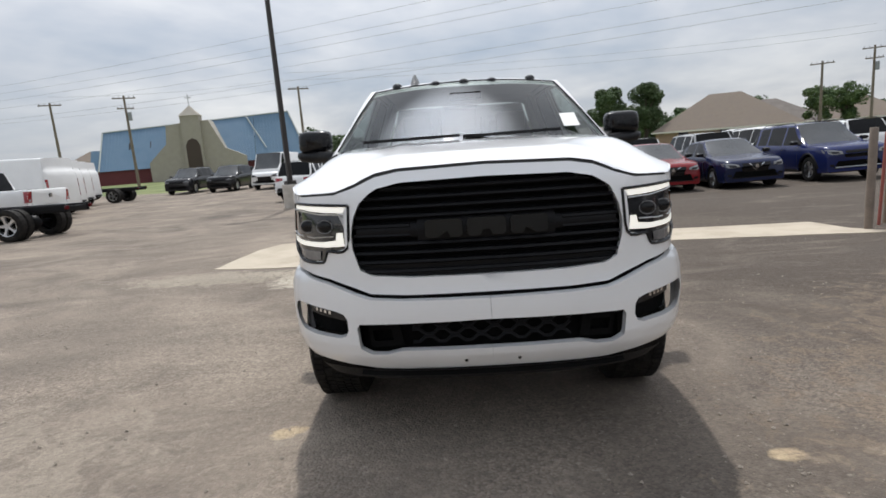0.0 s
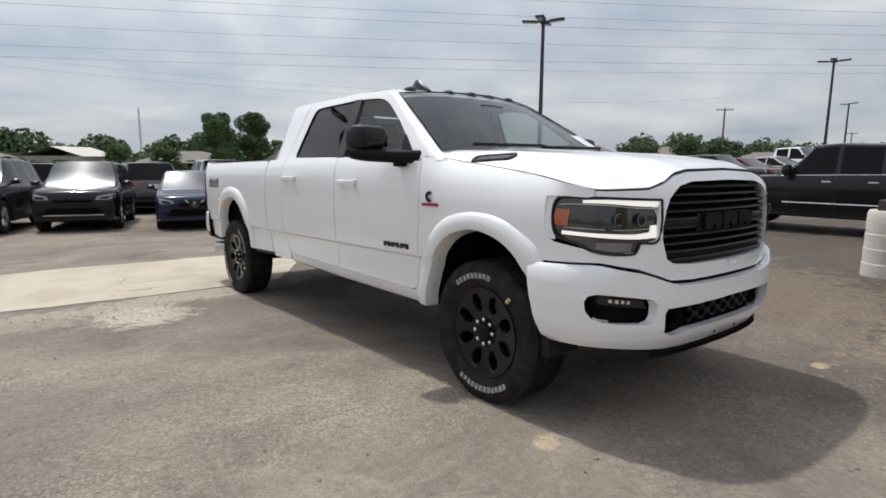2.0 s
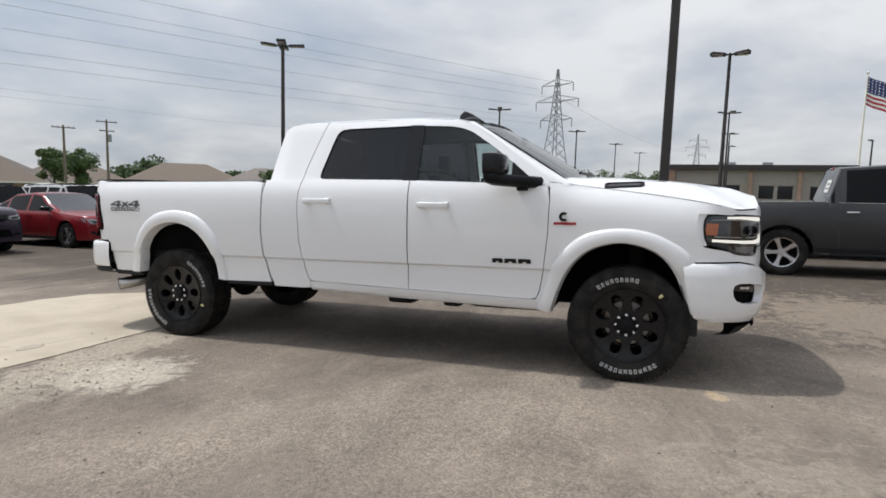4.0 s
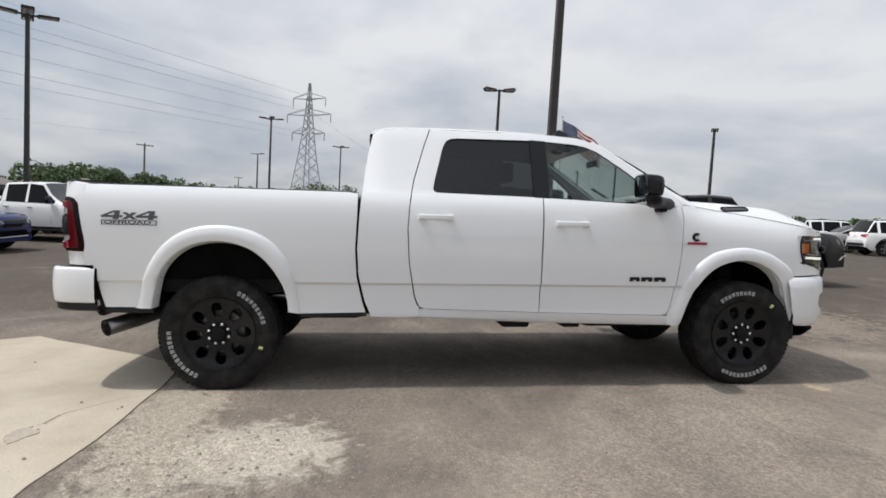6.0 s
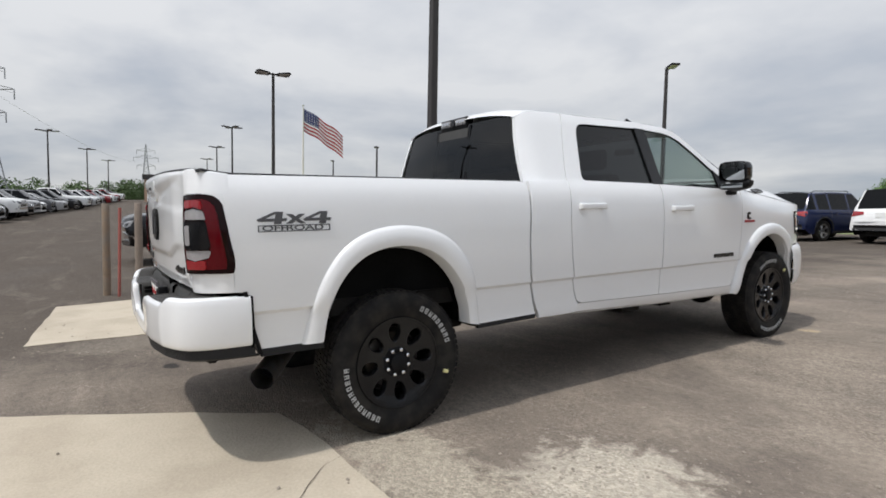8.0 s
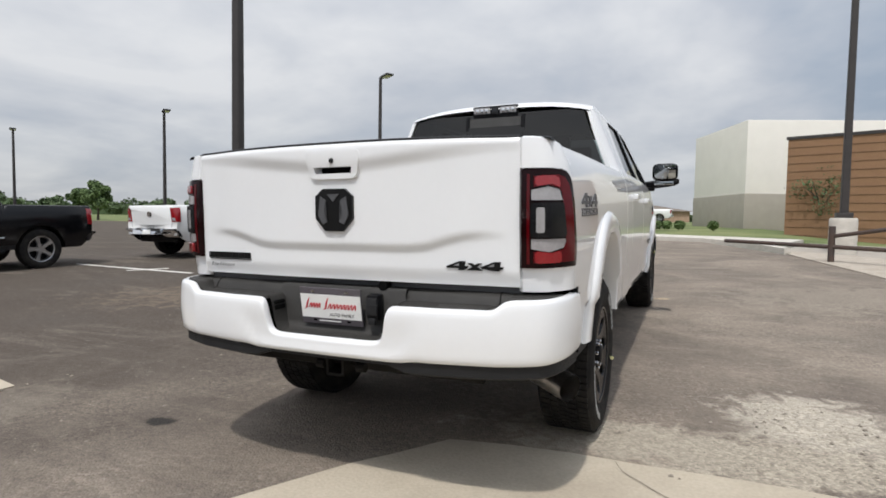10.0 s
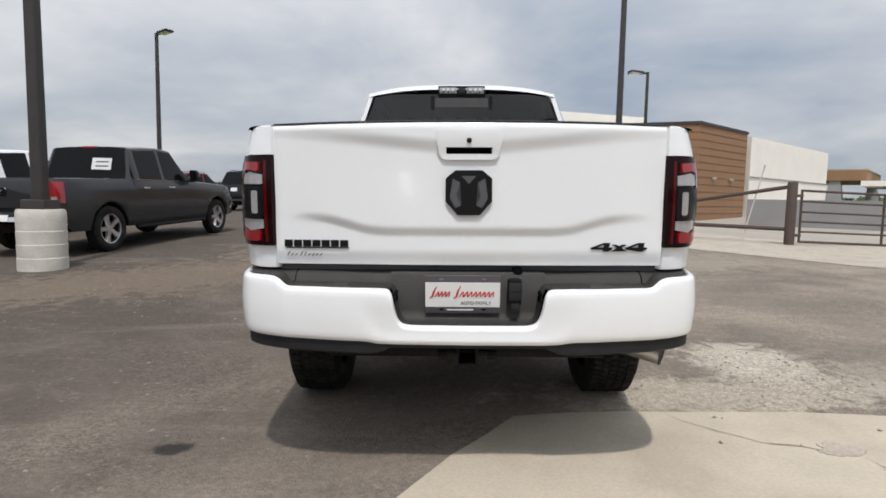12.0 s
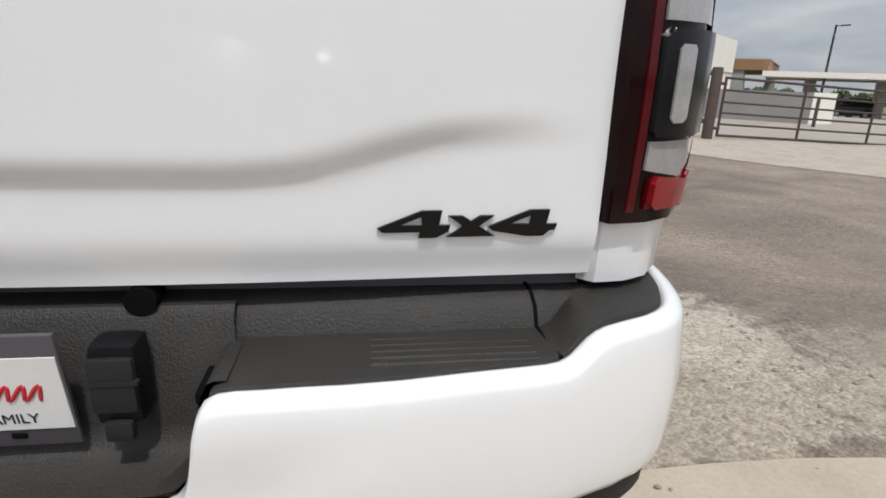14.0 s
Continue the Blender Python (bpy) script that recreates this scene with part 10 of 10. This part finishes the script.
def house(x, y, w, d, wall, ridge, turn, roof=None, hip=0.5, label="tan house with a brown hipped shingle roof"):
    ho = thing("house", label, "house", stand(x, y, turn), group="houses")
    bm = bmesh.new()
    box(bm, -w / 2, w / 2, -d / 2, d / 2, -1.0, wall)
    part("wall", bm, BRICK_WALL, ho)
    bm = bmesh.new()
    e = 0.5
    base = [(-w / 2 - e, -d / 2 - e, wall), (w / 2 + e, -d / 2 - e, wall), (w / 2 + e, d / 2 + e, wall), (-w / 2 - e, d / 2 + e, wall)]
    r0, r1 = (-w / 2 + hip * d, 0, ridge), (w / 2 - hip * d, 0, ridge)
    v = [bm.verts.new(p) for p in base + [r0, r1]]
    for q in ((0, 1, 5, 4), (1, 2, 5), (2, 3, 4, 5), (3, 0, 4), (3, 2, 1, 0)):
        bm.faces.new([v[i] for i in q])
    part("roof", bm, roof or SHINGLE, ho)
    bm = bmesh.new()
    box(bm, -w / 2 - e - 0.02, w / 2 + e + 0.02, -d / 2 - e - 0.04, -d / 2 - e + 0.02, wall - 0.16, wall + 0.02)
    part("gutter", bm, WHITE_WALL, ho)
    for k in range(3):
        win = new("window")
        win.parent = ho
        xx = -w / 2 + w * (k + 0.7) / 3.4
        bm = bmesh.new()
        box(bm, xx - 0.6, xx + 0.6, -d / 2 - 0.04, -d / 2 - 0.01, 0.9, 2.1)
        part("pane", bm, SMOKE_LENS, win)
        bm = bmesh.new()
        box(bm, xx - 0.7, xx + 0.7, -d / 2 - 0.05, -d / 2, 2.1, 2.2)
        box(bm, xx - 0.7, xx + 0.7, -d / 2 - 0.07, -d / 2, 0.8, 0.9)
        part("frame", bm, WHITE_WALL, win)
    bm = bmesh.new()
    rod(bm, [(w * 0.1, d * 0.12, ridge - 1.2), (w * 0.1, d * 0.12, ridge + 0.15)], 0.09, 8)
    part("vent_pipe", bm, GALV, ho)
    return ho


house(38.5, 78.0, 17, 13, 2.1, 6.8, -25)
house(50.0, 92.0, 18, 12, 2.1, 6.0, -20, SHINGLE_GREY)
house(62.0, 88.0, 16, 12, 2.1, 5.6, -35)
house(74.0, 76.0, 20, 13, 2.1, 5.8, -40)
house(83.0, 64.0, 20, 13, 2.1, 5.4, -48, SHINGLE_GREY)
house(90.0, 52.0, 18, 12, 2.1, 5.0, -52)
house(24.5, 100.0, 15, 10, 1.8, 3.6, -10, SHINGLE_GREY)
house(-4.0, 104.0, 13, 10, 1.7, 3.3, 0, SHINGLE_GREY)
house(-60.0, 96.0, 16, 11, 2.1, 5.4, 30)
house(-74.0, 84.0, 14, 11, 2.1, 5.4, 30, SHINGLE_GREY)
house(126.0, 46.0, 20, 12, 2.1, 4.4, -60, SHINGLE_GREY)
house(21.0, -104.0, 22, 11, 2.0, 3.4, 8, SHINGLE_GREY)
house(9.0, -108.0, 18, 11, 2.0, 3.2, 12)
shed = thing("metal_shed", "pale metal shed with a low pitched roof", "shed", stand(8.2, 102.0, 62))
bm = bmesh.new()
box(bm, -7, 7, -4, 4, -1, 2.5)
part("wall", bm, STUCCO, shed)
bm = bmesh.new()
loft(bm, [[(x, y, z) for y, z in ((-4.2, 2.45), (0, 3.9), (4.2, 2.45))] for x in (-7.1, 7.2)])
part("roof", bm, CONCRETE_PALE, shed)
mast = thing("radio_mast", "thin grey lattice radio mast far away", "mast", stand(96, 490))
bm = bmesh.new()
for a in (0, 2.1, 4.2):
    rod(bm, [(0.7 * math.cos(a), 0.7 * math.sin(a), 0), (0.5 * math.cos(a), 0.5 * math.sin(a), 39)], 0.2, 4)
part("lattice", bm, GALV, mast)

# long low showroom across the lot
low_shop = thing("showroom", "long low beige showroom with a dark roof fascia", "building")
P0, P1 = Vector((91.2, -3.4, 0)), Vector((87.0, -27.0, 0))
run = (P1 - P0).normalized()
out_n = Vector((run.y, -run.x, 0))
out_n = out_n if out_n.x < 0 else -out_n
shop_z = ground_z(90, -12)
quad = lambda a, b, d0, d1: [(q.x, q.y) for q in (P0 + run * a + out_n * d0, P0 + run * b + out_n * d0, P0 + run * b + out_n * d1, P0 + run * a + out_n * d1)]
bm = bmesh.new()
prism(bm, quad(0.2, 24.0, 0.0, -9.0), shop_z - 1.5, 5.2)
part("wall", bm, STUCCO, low_shop)
bm = bmesh.new()
prism(bm, quad(-0.5, 24.4, 0.9, -9.4), 5.15, 5.85)
part("roof_fascia", bm, POLE, low_shop)
for a, b in ((-0.3, 1.2), (11.4, 11.9), (17.6, 18.1)):
    bm = bmesh.new()
    prism(bm, quad(a, b, 0.5, 0.01), shop_z - 1.5, 5.16)
    part("pillar", bm, BRICK_WALL, low_shop)
for a in (2.4, 5.4, 8.4, 12.8, 15.2, 19.2, 21.6):
    shop_win = new("window")
    shop_win.parent = low_shop
    bm = bmesh.new()
    prism(bm, quad(a, a + 1.9, 0.03, 0.005), shop_z + 0.7, shop_z + 2.5)
    part("pane", bm, SMOKE_LENS, shop_win)
    bm = bmesh.new()
    prism(bm, quad(a - 0.08, a + 1.98, 0.07, 0.005), shop_z + 2.5, shop_z + 2.62)
    part("frame", bm, POLE, shop_win)
for a, b in ((7.0, 9.4), (13.0, 14.4)):
    bm = bmesh.new()
    prism(bm, quad(a, b, -2.0, -3.6), 5.85, 6.35)
    part("roof_unit", bm, GALV, low_shop)

# blue-roofed hall with a stone-coloured gable and tower
church = thing("blue_roofed_hall", "large hall with blue metal roof, grey gable and small tower", "building", stand(-37.6, 83.1, 14))
ridge_z = lambda x: 7.4 + 0.055 * (x + 13)
for name, x0, x1 in (("roof_left", -13.0, 8.0), ("roof_right", 8.05, 15.6)):
    bm = bmesh.new()
    rows = []
    for x in (x0, x1):
        top_x = x if x < 15 else 13.2
        rows.append([(x, -5.0, 1.9), (top_x, -0.6, ridge_z(top_x)), (top_x, 6.0, ridge_z(top_x) - 2)])
    loft(bm, rows)
    part(name, bm, BLUE_ROOF, church)
bm = bmesh.new()
loft(bm, [[(-14.3, -4.4, 1.9), (-14.3, -2.6, 4.9), (-14.3, 5, 5.0)], [(-13.0, -4.4, 1.9), (-13.0, -2.6, 4.9), (-13.0, 5, 5.0)]])
part("roof_annex", bm, BLUE_ROOF, church)
for (x0, z0, y0), (x1, z1, y1) in (((7.0, 8.5, -0.7), (9.6, 3.6, -3.9)), ((-13.0, 1.9, -5.05), (-13.0, 7.4, -0.65)), ((15.6, 1.9, -5.05), (13.2, 8.85, -0.65)), ((-13, 7.42, -0.65), (13.2, 8.88, -0.65))):
    bm = bmesh.new()
    rod(bm, [(x0, y0, z0 + 0.03), (x1, y1, z1 + 0.03)], 0.10, 5)
    part("roof_trim", bm, METAL_ROOF, church)
for k in range(58):
    x = -12.6 + k * 0.45
    bm = bmesh.new()
    rod(bm, [(x, -5.0, 1.93), (x, -0.6, ridge_z(x) + 0.03)], 0.03, 4)
    part("roof_rib", bm, BLUE_ROOF, church)
for x in (-9.2, -6.4):
    bm = bmesh.new()
    rod(bm, [(x, -2.9, 4.75), (x, -2.2, 5.65)], 0.12, 5)
    part("roof_vent", bm, POLE, church)
bm = bmesh.new()
prism(bm, [(-14.2, 6), (15.4, 6), (15.4, -4.7), (-14.2, -4.7)], -1.5, 1.95)
part("wall", bm, MAROON, church)
bm = bmesh.new()
pts = [(-6.1, -1.2), (-6.1, 2.6), (-3.6, 5.0), (-3.3, 7.5), (-1.3, 7.8), (2.3, 8.0), (4.1, 4.0), (6.8, 2.7), (6.8, -1.2)]
loft(bm, [[(x, y, z) for x, z in pts] for y in (-6.0, -5.4, -0.6)], closed=True, caps=True)
part("gable", bm, STUCCO, church, sharp=20)
bm = bmesh.new()
prism(bm, [(-1.25, -6.6), (1.25, -6.6), (1.25, -4.0), (-1.25, -4.0)], -1.2, 8.7)
part("tower", bm, STUCCO, church)
bm = bmesh.new()
v = [bm.verts.new(p) for p in ((-1.35, -6.75, 8.7), (1.35, -6.75, 8.7), (1.35, -3.9, 8.7), (-1.35, -3.9, 8.7), (0, -5.3, 10.2))]
for q in ((0, 1, 4), (1, 2, 4), (2, 3, 4), (3, 0, 4), (3, 2, 1, 0)):
    bm.faces.new([v[i] for i in q])
part("tower_roof", bm, STUCCO, church)
bm = bmesh.new()
rod(bm, [(0, -5.3, 10.1), (0, -5.3, 11.7)], 0.05, 6)
rod(bm, [(-0.45, -5.3, 11.2), (0.45, -5.3, 11.2)], 0.05, 6)
part("cross", bm, GALV, church)
door = new("entrance")
door.parent = church
bm = bmesh.new()
pts = [(-0.95, -0.5), (-0.95, 4.6), (-0.6, 5.3), (0.0, 5.6), (0.6, 5.3), (0.95, 4.6), (0.95, -0.5)]
sheet(bm, pts, lambda x, z: (x, -6.66, z), thick=(0, 0.05, 0))
part("door_leaf", bm, surface("dark_brown_door", (0.06, 0.04, 0.03), 0.6), door)
